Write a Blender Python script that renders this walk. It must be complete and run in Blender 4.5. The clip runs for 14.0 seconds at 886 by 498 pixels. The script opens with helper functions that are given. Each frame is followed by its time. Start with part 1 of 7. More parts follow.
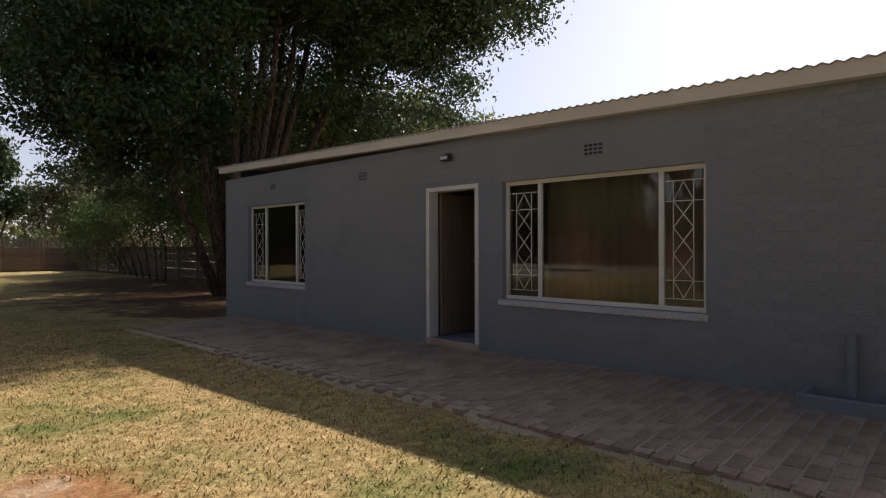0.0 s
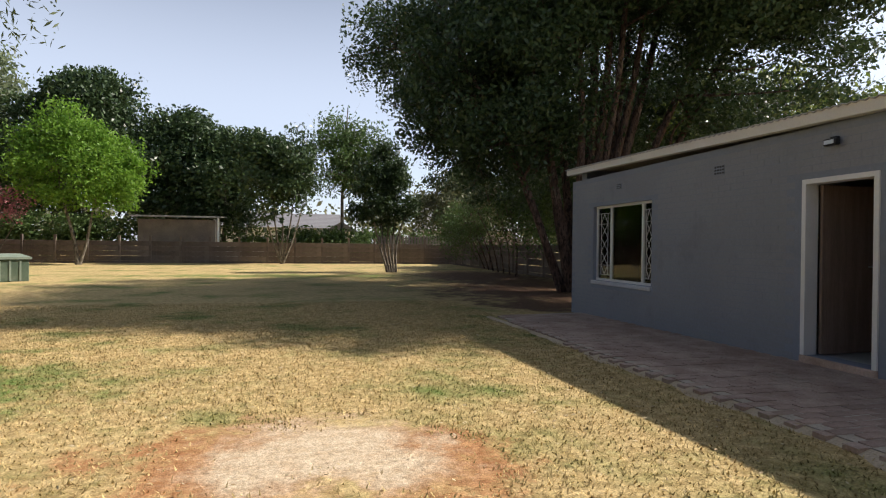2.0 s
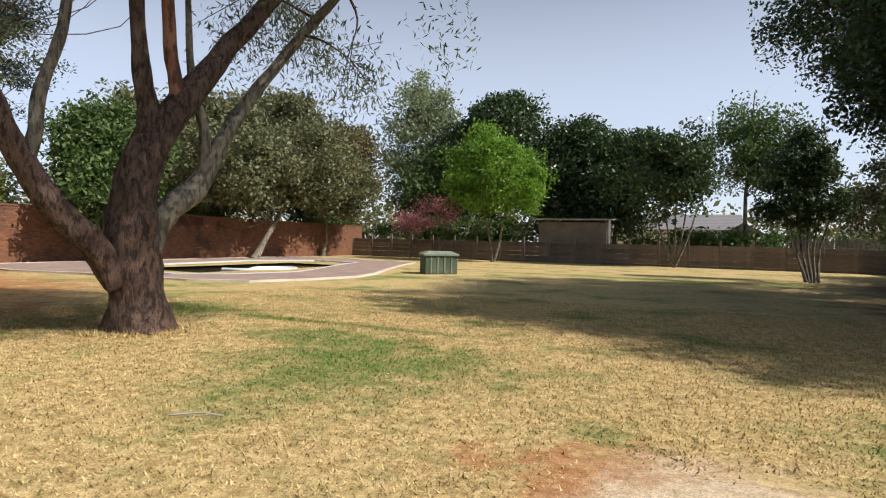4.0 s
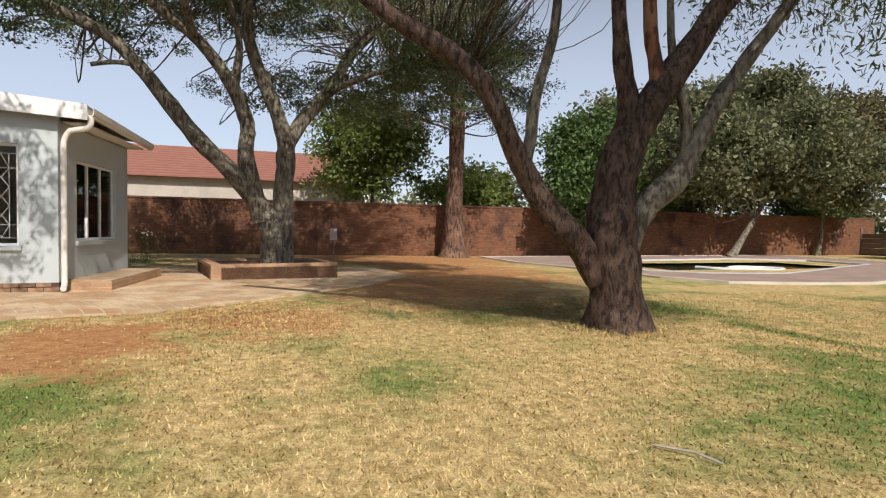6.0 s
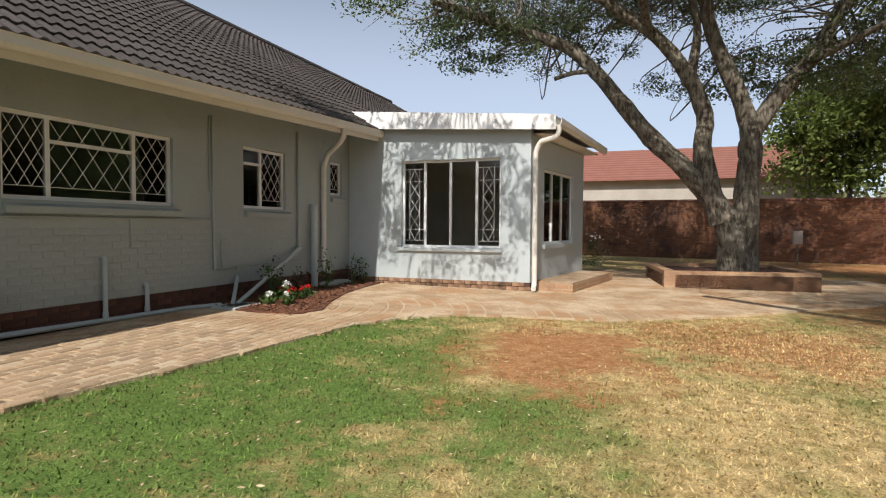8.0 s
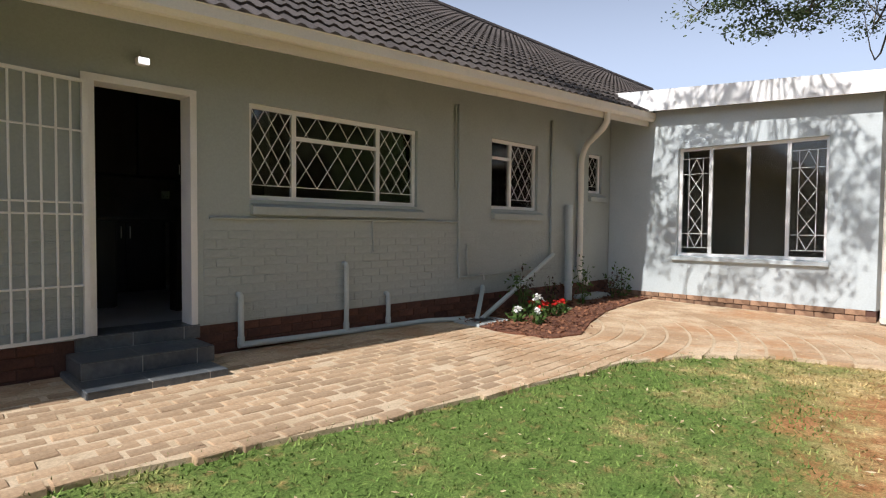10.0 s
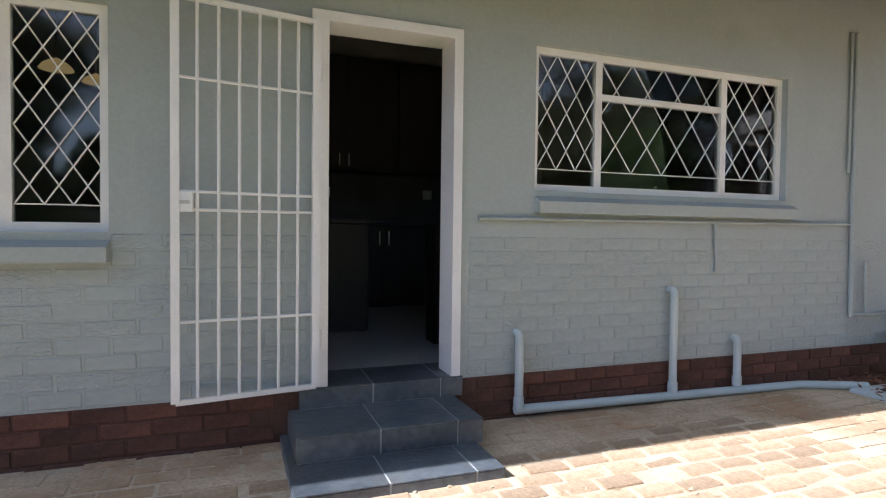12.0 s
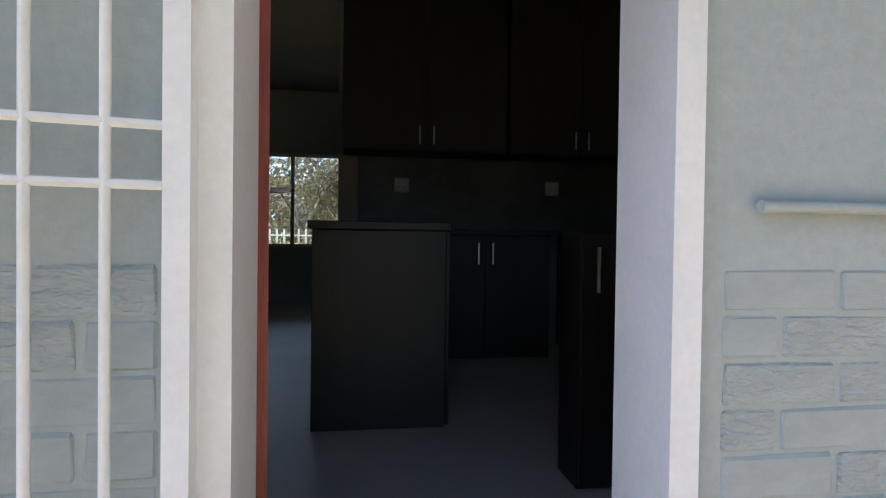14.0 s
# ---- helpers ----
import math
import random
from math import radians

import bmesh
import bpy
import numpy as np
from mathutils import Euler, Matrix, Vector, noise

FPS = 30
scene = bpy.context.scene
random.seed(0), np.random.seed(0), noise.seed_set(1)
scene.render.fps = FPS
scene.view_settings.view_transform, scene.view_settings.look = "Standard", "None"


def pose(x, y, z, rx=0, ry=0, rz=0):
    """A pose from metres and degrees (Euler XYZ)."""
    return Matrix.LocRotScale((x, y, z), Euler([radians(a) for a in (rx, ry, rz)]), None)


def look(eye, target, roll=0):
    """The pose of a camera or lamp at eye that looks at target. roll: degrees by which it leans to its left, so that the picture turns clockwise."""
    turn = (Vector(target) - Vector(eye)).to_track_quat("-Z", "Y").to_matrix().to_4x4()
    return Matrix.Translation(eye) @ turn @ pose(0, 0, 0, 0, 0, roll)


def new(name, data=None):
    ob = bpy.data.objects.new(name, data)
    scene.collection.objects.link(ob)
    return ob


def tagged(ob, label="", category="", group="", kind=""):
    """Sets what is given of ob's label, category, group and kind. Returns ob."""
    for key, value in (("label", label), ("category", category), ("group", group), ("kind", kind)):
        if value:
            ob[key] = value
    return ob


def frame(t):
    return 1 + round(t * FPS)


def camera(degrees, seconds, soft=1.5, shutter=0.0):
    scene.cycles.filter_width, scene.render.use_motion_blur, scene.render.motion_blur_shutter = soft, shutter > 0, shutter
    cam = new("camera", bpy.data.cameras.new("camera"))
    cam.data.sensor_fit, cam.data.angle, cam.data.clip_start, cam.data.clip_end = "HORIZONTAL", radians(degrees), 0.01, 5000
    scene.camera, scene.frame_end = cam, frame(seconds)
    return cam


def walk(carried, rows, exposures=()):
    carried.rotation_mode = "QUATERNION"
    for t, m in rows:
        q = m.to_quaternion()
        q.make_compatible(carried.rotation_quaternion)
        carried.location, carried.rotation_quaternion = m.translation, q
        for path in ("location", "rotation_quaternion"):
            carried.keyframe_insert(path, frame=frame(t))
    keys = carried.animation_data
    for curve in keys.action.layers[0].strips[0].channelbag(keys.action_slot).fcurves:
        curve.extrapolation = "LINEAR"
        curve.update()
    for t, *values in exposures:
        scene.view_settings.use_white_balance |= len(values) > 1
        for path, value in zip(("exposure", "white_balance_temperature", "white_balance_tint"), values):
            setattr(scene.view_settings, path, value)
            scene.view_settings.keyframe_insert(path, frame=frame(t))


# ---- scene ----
cam = camera(76.0, 14.0, soft=1.15)
# seconds, eye x y z, yaw, pitch, roll
PATH_ROWS = [
    (0, 1.334, 0.642, 1.325, -47.00, -0.20, 0.19),
    (0.5, 1.308, 0.634, 1.333, -38.58, -0.30, 0.15),
    (1, 1.205, 0.617, 1.317, -28.76, -0.26, -0.21),
    (1.5, 1.192, 0.618, 1.317, -21.07, -0.30, -0.40),
    (2, 1.222, 0.667, 1.316, -13.73, -0.35, -0.64),
    (2.5, 1.227, 0.728, 1.317, -5.55, -0.48, -0.81),
    (3, 1.227, 0.851, 1.317, 5.04, -0.64, -1.08),
    (3.2, 1.211, 0.912, 1.311, 9.52, -0.75, -1.01),
    (5.3, 0.760, 1.699, 1.286, 50.11, -1.59, -1.29),
    (5.5, 0.646, 1.716, 1.288, 55.83, -1.87, -0.83),
    (6, 0.384, 1.759, 1.268, 69.21, -1.99, -0.84),
    (6.5, 0.157, 1.816, 1.257, 79.52, -2.07, -0.66),
    (7, -0.120, 1.771, 1.271, 89.86, -2.15, -0.63),
    (7.5, -0.398, 1.533, 1.270, 99.94, -2.17, -0.51),
    (7.7, -0.481, 1.397, 1.277, 104.70, -2.20, -0.42),
    (9.8, -1.764, 0.367, 1.299, 130.96, -2.10, -0.47),
    (10, -1.856, 0.226, 1.291, 134.88, -2.10, -0.49),
    (10.5, -2.087, -0.194, 1.283, 143.31, -1.94, -0.45),
    (11, -2.305, -0.684, 1.274, 149.63, -1.72, -0.39),
    (11.5, -2.469, -1.158, 1.251, 155.94, -1.58, -0.37),
    (12, -2.605, -1.696, 1.280, 159.90, -1.72, -0.67),
    (12.5, -2.844, -2.178, 1.289, 163.04, -1.75, -0.75),
    (13, -3.058, -2.761, 1.267, 167.33, -1.48, -0.72),
    (13.5, -3.202, -3.336, 1.272, 169.37, -1.23, -0.57),
    (14, -3.272, -3.905, 1.299, 171.56, -0.93, -0.75),
]
EXPOSURES = [(0.0, -0.02, 6650, 20), (0.5, 0.05, 6600, 18), (1.0, 0.14, 6500, 17), (2.0, 0.36, 6350, 15), (3.2, 0.33, 6300, 14), (5.3, 0.05, 6450, 14), (7.7, 0.02, 6300, 13), (9.8, 0.2, 6100, 15), (11.0, 0.66, 5800, 18), (12.0, 1.22, 5350, 17), (13.0, 1.85, 5250, 17), (14.0, 1.88, 5200, 17)]
walk(cam, [(t, pose(x, y, z, 90 + pitch, roll, yaw)) for t, x, y, z, yaw, pitch, roll in PATH_ROWS], EXPOSURES)

# ---- sky and sun ----
SUN_TO = Vector((1.04, 0.07, 1.0)).normalized()      # towards the sun
world = bpy.data.worlds.new("sky")
scene.world = world
world.use_nodes = True
wn = world.node_tree.nodes
sky = wn.new("ShaderNodeTexSky")
sky.sky_type = "NISHITA"
sky.sun_disc = False
sky.sun_elevation = math.asin(SUN_TO.z)
sky.sun_rotation = math.atan2(SUN_TO.x, SUN_TO.y)
sky.altitude = 1500
sky.air_density = 1.0
sky.dust_density = 3.0
wn["Background"].inputs["Strength"].default_value = 0.05
world.node_tree.links.new(sky.outputs["Color"], wn["Background"].inputs["Color"])
# bright spring haze over the whole sky
haze = wn.new("ShaderNodeBackground")
haze.inputs["Color"].default_value = (0.84, 0.92, 1.0, 1)
# pale and bright near the horizon, thinning out overhead
dirn, updn, thin = wn.new("ShaderNodeTexCoord"), wn.new("ShaderNodeSeparateXYZ"), wn.new("ShaderNodeMapRange")
thin.interpolation_type = "SMOOTHSTEP"
thin.inputs["From Min"].default_value, thin.inputs["From Max"].default_value = 0.20, 0.64
thin.inputs["To Min"].default_value, thin.inputs["To Max"].default_value = 0.51, 0.02
world.node_tree.links.new(dirn.outputs["Generated"], updn.inputs[0])
world.node_tree.links.new(updn.outputs["Z"], thin.inputs["Value"])
# the haze brightens towards the sun
near_sun, gleam, total = wn.new("ShaderNodeVectorMath"), wn.new("ShaderNodeMath"), wn.new("ShaderNodeMath")
clear = wn.new("ShaderNodeMath")
near_sun.operation, clear.operation, gleam.operation, total.operation = "DOT_PRODUCT", "MAXIMUM", "POWER", "MULTIPLY_ADD"
near_sun.inputs[1].default_value = SUN_TO
clear.inputs[1].default_value, gleam.inputs[1].default_value, total.inputs[1].default_value = 0.0, 6.0, 0.95
world.node_tree.links.new(dirn.outputs["Generated"], near_sun.inputs[0])
world.node_tree.links.new(near_sun.outputs["Value"], clear.inputs[0])
world.node_tree.links.new(clear.outputs[0], gleam.inputs[0])
world.node_tree.links.new(gleam.outputs[0], total.inputs[0])
world.node_tree.links.new(thin.outputs["Result"], total.inputs[2])
world.node_tree.links.new(total.outputs[0], haze.inputs["Strength"])
both = wn.new("ShaderNodeAddShader")
world.node_tree.links.new(wn["Background"].outputs[0], both.inputs[0])
world.node_tree.links.new(haze.outputs[0], both.inputs[1])
world.node_tree.links.new(both.outputs[0], wn["World Output"].inputs["Surface"])
sun = new("sun", bpy.data.lights.new("sun", "SUN"))
sun.data.energy = 5.0
sun.data.angle = radians(0.6)
sun.data.color = (1.0, 0.93, 0.82)
sun.matrix_world = look(SUN_TO * 60, (0, 0, 0))


# ---- mesh helpers ----
class Geo:
    """Gathers vertices and faces of one mesh, in world metres."""

    def __init__(self):
        self.v, self.f = [], []

    def box(self, x0, y0, z0, x1, y1, z1):
        n = len(self.v)
        self.v += [(x, y, z) for z in (min(z0, z1), max(z0, z1)) for y in (min(y0, y1), max(y0, y1)) for x in (min(x0, x1), max(x0, x1))]
        self.f += [tuple(n + i for i in q) for q in ((0, 2, 3, 1), (4, 5, 7, 6), (0, 1, 5, 4), (2, 6, 7, 3), (0, 4, 6, 2), (1, 3, 7, 5))]
        return self

    def cham(self, x0, y0, z0, x1, y1, z1, c=0.01):
        """A box with its edges along all sides cut off by c."""
        bm = bmesh.new()
        bmesh.ops.create_cube(bm, size=1.0, matrix=Matrix.Translation(((x0 + x1) / 2, (y0 + y1) / 2, (z0 + z1) / 2)) @ Matrix.Diagonal((abs(x1 - x0), abs(y1 - y0), abs(z1 - z0), 1)))
        bmesh.ops.bevel(bm, geom=bm.edges[:], offset=c, segments=1, affect="EDGES", profile=0.5)
        self.take(bm)
        return self

    def take(self, bm, m=None):
        n = len(self.v)
        bm.verts.index_update()
        self.v += [tuple(m @ v.co if m else v.co) for v in bm.verts]
        self.f += [tuple(n + v.index for v in f.verts) for f in bm.faces]
        bm.free()
        return self

    def quad(self, a, b, c, d):
        n = len(self.v)
        self.v += [tuple(a), tuple(b), tuple(c), tuple(d)]
        self.f.append((n, n + 1, n + 2, n + 3))
        return self

    def prism(self, poly, z0, z1):
        """An upright prism over a plan polygon (counter-clockwise). z0 and z1 may be functions of x, y."""
        n, k = len(self.v), len(poly)
        fa = z0 if callable(z0) else (lambda x, y: z0)
        fb = z1 if callable(z1) else (lambda x, y: z1)
        self.v += [(x, y, fa(x, y)) for x, y in poly] + [(x, y, fb(x, y)) for x, y in poly]
        self.f.append(tuple(n + i for i in reversed(range(k))))
        self.f.append(tuple(n + k + i for i in range(k)))
        self.f += [(n + i, n + (i + 1) % k, n + k + (i + 1) % k, n + k + i) for i in range(k)]
        return self

    def tube(self, pts, radii, n=8, cap=True, rough=0.0):
        """A round limb or pipe along points, with a radius at each."""
        pts = [Vector(p) for p in pts]
        if not isinstance(radii, (list, tuple)):
            radii = [radii] * len(pts)
        base = len(self.v)
        side = None
        for i, p in enumerate(pts):
            d = (pts[min(i + 1, len(pts) - 1)] - pts[max(i - 1, 0)]).normalized()
            if side is None:
                side = d.orthogonal().normalized()
            side = (side - d * side.dot(d)).normalized()
            up = d.cross(side)
            for k in range(n):
                a = 2 * math.pi * k / n
                r = radii[i] * (1 + rough * (noise.noise(p * 2.3 + Vector((k * 1.7, 0, 0)))))
                self.v.append(tuple(p + (side * math.cos(a) + up * math.sin(a)) * r))
        for i in range(len(pts) - 1):
            for k in range(n):
                a, b = base + i * n + k, base + i * n + (k + 1) % n
                self.f.append((a, b, b + n, a + n))
        if cap:
            for ring_at, order in ((base, reversed(range(n))), (base + (len(pts) - 1) * n, range(n))):
                first = len(self.v)
                self.v += [self.v[ring_at + k] for k in range(n)]
                self.f.append(tuple(first + k for k in order))
        return self

    def mesh(self, name, origin=(0, 0, 0)):
        me = bpy.data.meshes.new(name)
        ox, oy, oz = origin
        me.from_pydata([(x - ox, y - oy, z - oz) for x, y, z in self.v], [], self.f)
        me.update()
        return me


ORIGIN = {}
GROUPS = {"broadleaf_tree": "trees round the garden", "small_tree": "small trees on the lawn", "blossom_tree": "pink blossom trees", "garden_shrub": "shrubs", "bedding_plant": "plants in the beds", "waste_riser": "short waste pipes on the house wall", "conduit": "thin pipes on the house wall", "downpipe": "rainwater downpipes", "air_brick": "air bricks of the outbuilding", "base_cabinet": "kitchen base cabinets", "wall_cabinet": "kitchen wall cabinets", "wall_socket": "kitchen sockets", "neighbour_house": "neighbouring houses"}


def part(name, geo, material, parent=None, label="", smooth=False):
    """Links a Geo as one mesh object, under a thing or a part."""
    o = ORIGIN.get(parent.name, (0, 0, 0)) if parent else (0, 0, 0)
    me = geo.mesh(name, o)
    me.materials.append(material)
    if smooth:
        me.polygons.foreach_set("use_smooth", [True] * len(me.polygons))
        me.update()
    ob = new(name, me)
    if parent:
        ob.parent = parent
        ORIGIN[ob.name] = o
    if label:
        ob["label"] = label
    return ob


def thing(name, label, category, at=(0, 0, 0), group=""):
    group = group or GROUPS.get(name, "")
    ob = new(name)
    ob.location = at
    ob.empty_display_size = 0.2
    ORIGIN[ob.name] = tuple(at)
    return tagged(ob, label, category, group)


def setting(name, geo, material, label="", category=""):
    return tagged(part(name, geo, material), label, category, kind="structure")


def piece(name, me, parent, at, rz=0.0, m=None):
    ob = new(name, me)
    ob.parent = parent
    o = ORIGIN.get(parent.name, (0, 0, 0))
    ob.location = (at[0] - o[0], at[1] - o[1], at[2] - o[2])
    ob.rotation_euler = (0, 0, rz)
    return ob


def ground_z(y):
    return -0.012 * (min(max(y, -8.0), 14.0) - 4.0)


# ---- materials ----
def nodes_of(name):
    m = bpy.data.materials.new(name)
    m.use_nodes = True
    nt = m.node_tree
    return m, nt.nodes, nt.links, nt.nodes["Principled BSDF"]


def mixc(n, l, fac, a, b, mode="MIX"):
    x = n.new("ShaderNodeMix")
    x.data_type, x.blend_type = "RGBA", mode
    for sock, val in ((x.inputs["Factor"], fac), (x.inputs["A"], a), (x.inputs["B"], b)):
        if isinstance(val, (int, float)):
            sock.default_value = val
        elif isinstance(val, tuple):
            sock.default_value = (*val, 1) if len(val) == 3 else val
        else:
            l.new(val, sock)
    return x.outputs["Result"]


def tex_noise(n, l, co, scale, detail=4.0, rough=0.6, stretch=None):
    t = n.new("ShaderNodeTexNoise")
    t.inputs["Scale"].default_value, t.inputs["Detail"].default_value, t.inputs["Roughness"].default_value = scale, detail, rough
    if stretch:
        mp = n.new("ShaderNodeMapping")
        mp.inputs["Scale"].default_value = stretch
        l.new(co, mp.inputs["Vector"])
        co = mp.outputs["Vector"]
    l.new(co, t.inputs["Vector"])
    return t.outputs["Fac"]


def ramp(n, l, fac, lo, hi):
    r = n.new("ShaderNodeMapRange")
    r.interpolation_type = "SMOOTHSTEP"
    r.inputs["From Min"].default_value, r.inputs["From Max"].default_value = lo, hi
    l.new(fac, r.inputs["Value"])
    return r.outputs["Result"]


def mat(name, c1, c2, scale=2.0, fine=40.0, rough=0.8, bump=0.3, metal=0.0, vary=0.0, dirt=None, dirt_at=(0.55, 0.75), dirt_scale=1.2, stretch=None, fine_amt=0.25, spec=0.5, depth=0.01):
    """A two-scale procedural surface: c1 and c2 blended by broad noise, fine grain on top, optional stains, and relief."""
    m, n, l, b = nodes_of(name)
    co = n.new("ShaderNodeTexCoord").outputs["Object"]
    col = mixc(n, l, ramp(n, l, tex_noise(n, l, co, scale, 5, 0.6, stretch), 0.35, 0.65), c1, c2)
    fn = tex_noise(n, l, co, fine, 6, 0.7, stretch)
    g = n.new("ShaderNodeMapRange")
    g.inputs["To Min"].default_value, g.inputs["To Max"].default_value = 1 - fine_amt, 1 + fine_amt
    g.inputs["From Min"].default_value, g.inputs["From Max"].default_value = 0.3, 0.7
    l.new(fn, g.inputs["Value"])
    col = mixc(n, l, 1.0, col, g.outputs["Result"], "MULTIPLY")
    if dirt:
        col = mixc(n, l, ramp(n, l, tex_noise(n, l, co, dirt_scale, 6, 0.7), *dirt_at), col, dirt)
    if vary:
        info = n.new("ShaderNodeObjectInfo")
        hs = n.new("ShaderNodeHueSaturation")
        mr = n.new("ShaderNodeMapRange")
        mr.inputs["To Min"].default_value, mr.inputs["To Max"].default_value = 1 - vary, 1 + vary
        l.new(info.outputs["Random"], mr.inputs["Value"])
        l.new(mr.outputs["Result"], hs.inputs["Value"])
        l.new(col, hs.inputs["Color"])
        col = hs.outputs["Color"]
    l.new(col, b.inputs["Base Color"])
    b.inputs["Roughness"].default_value, b.inputs["Metallic"].default_value = rough, metal
    b.inputs["Specular IOR Level"].default_value = spec
    if bump:
        bp = n.new("ShaderNodeBump")
        bp.inputs["Strength"].default_value, bp.inputs["Distance"].default_value = bump, depth
        l.new(fn, bp.inputs["Height"])
        l.new(bp.outputs["Normal"], b.inputs["Normal"])
    return m


def leaf_mat(name, c1, c2, c3=None, trans=0.3, rough=0.5):
    """Leaves: colour varies leaf by leaf and clump by clump, with light coming through."""
    m, n, l, b = nodes_of(name)
    geo = n.new("ShaderNodeNewGeometry")
    col = mixc(n, l, geo.outputs["Random Per Island"], c1, c2)
    co = n.new("ShaderNodeTexCoord").outputs["Object"]
    if c3:
        col = mixc(n, l, ramp(n, l, tex_noise(n, l, co, 0.5, 3), 0.5, 0.7), col, c3)
    g = n.new("ShaderNodeMapRange")
    g.inputs["To Min"].default_value, g.inputs["To Max"].default_value = 0.7, 1.3
    l.new(tex_noise(n, l, co, 1.6, 3), g.inputs["Value"])
    col = mixc(n, l, 1.0, col, g.outputs["Result"], "MULTIPLY")
    l.new(col, b.inputs["Base Color"])
    b.inputs["Roughness"].default_value = rough
    b.inputs["Specular IOR Level"].default_value = 0.3
    tr = n.new("ShaderNodeBsdfTranslucent")
    l.new(col, tr.inputs["Color"])
    mx = n.new("ShaderNodeMixShader")
    mx.inputs["Fac"].default_value = trans
    l.new(b.outputs["BSDF"], mx.inputs[1])
    l.new(tr.outputs["BSDF"], mx.inputs[2])
    l.new(mx.outputs["Shader"], n["Material Output"].inputs["Surface"])
    return m


def glass_mat():
    m, n, l, b = nodes_of("window_glass")
    n.remove(b)
    t, g, f, mx = n.new("ShaderNodeBsdfTransparent"), n.new("ShaderNodeBsdfGlossy"), n.new("ShaderNodeFresnel"), n.new("ShaderNodeMixShader")
    t.inputs["Color"].default_value = (0.82, 0.85, 0.83, 1)
    g.inputs["Roughness"].default_value = 0.02
    f.inputs["IOR"].default_value = 1.5
    l.new(f.outputs["Fac"], mx.inputs["Fac"])
    l.new(t.outputs["BSDF"], mx.inputs[1])
    l.new(g.outputs["BSDF"], mx.inputs[2])
    l.new(mx.outputs["Shader"], n["Material Output"].inputs["Surface"])
    return m


# soil, wear and painted tree shade on the lawn: centre x, y, half-sizes
SAND = [(1.30, 4.35, 0.80, 0.78), (1.75, 4.0, 0.5, 0.4)]
RED_SOIL = [(0.95, 4.3, 1.0, 0.85), (1.9, 4.1, 0.75, 0.7), (-6.3, 0.3, 1.8, 1.1), (-6.6, 0.2, 1.2, 0.7), (-7.6, 2.2, 1.6, 1.6), (-11.0, 6.0, 4.2, 2.6), (-16.5, 8.5, 5.5, 3.6), (-23.0, 9.0, 4.5, 7.5), (0.6, -0.5, 0.6, 0.5)]
# leaf litter under the trees, darkened further to deepen their shade
LITTER_AND_SHADE = [(9.2, 18.0, 4.6, 6.2), (9.4, 26.0, 3.4, 7.0), (7.0, 13.6, 1.8, 1.8)]
GREEN = [(-3.2, -0.9, 3.4, 1.0), (-5.2, -0.7, 1.6, 0.7), (-5.0, -2.3, 6.5, 1.2), (-3.4, -2.2, 3.6, 1.4), (-5.6, -1.35, 2.9, 1.1), (-2.6, -1.5, 3.2, 1.3), (-4.2, 0.4, 1.4, 0.9), (-2.0, 6.4, 1.5, 1.6), (-4.4, 8.75, 2.6, 0.22), (-3.4, 7.6, 1.6, 0.7), (-9.2, 20.5, 1.8, 1.0), (0.0, 27.0, 9.0, 1.2), (-7.6, 8.6, 1.6, 1.6), (-7.2, 5.2, 0.9, 0.7)]


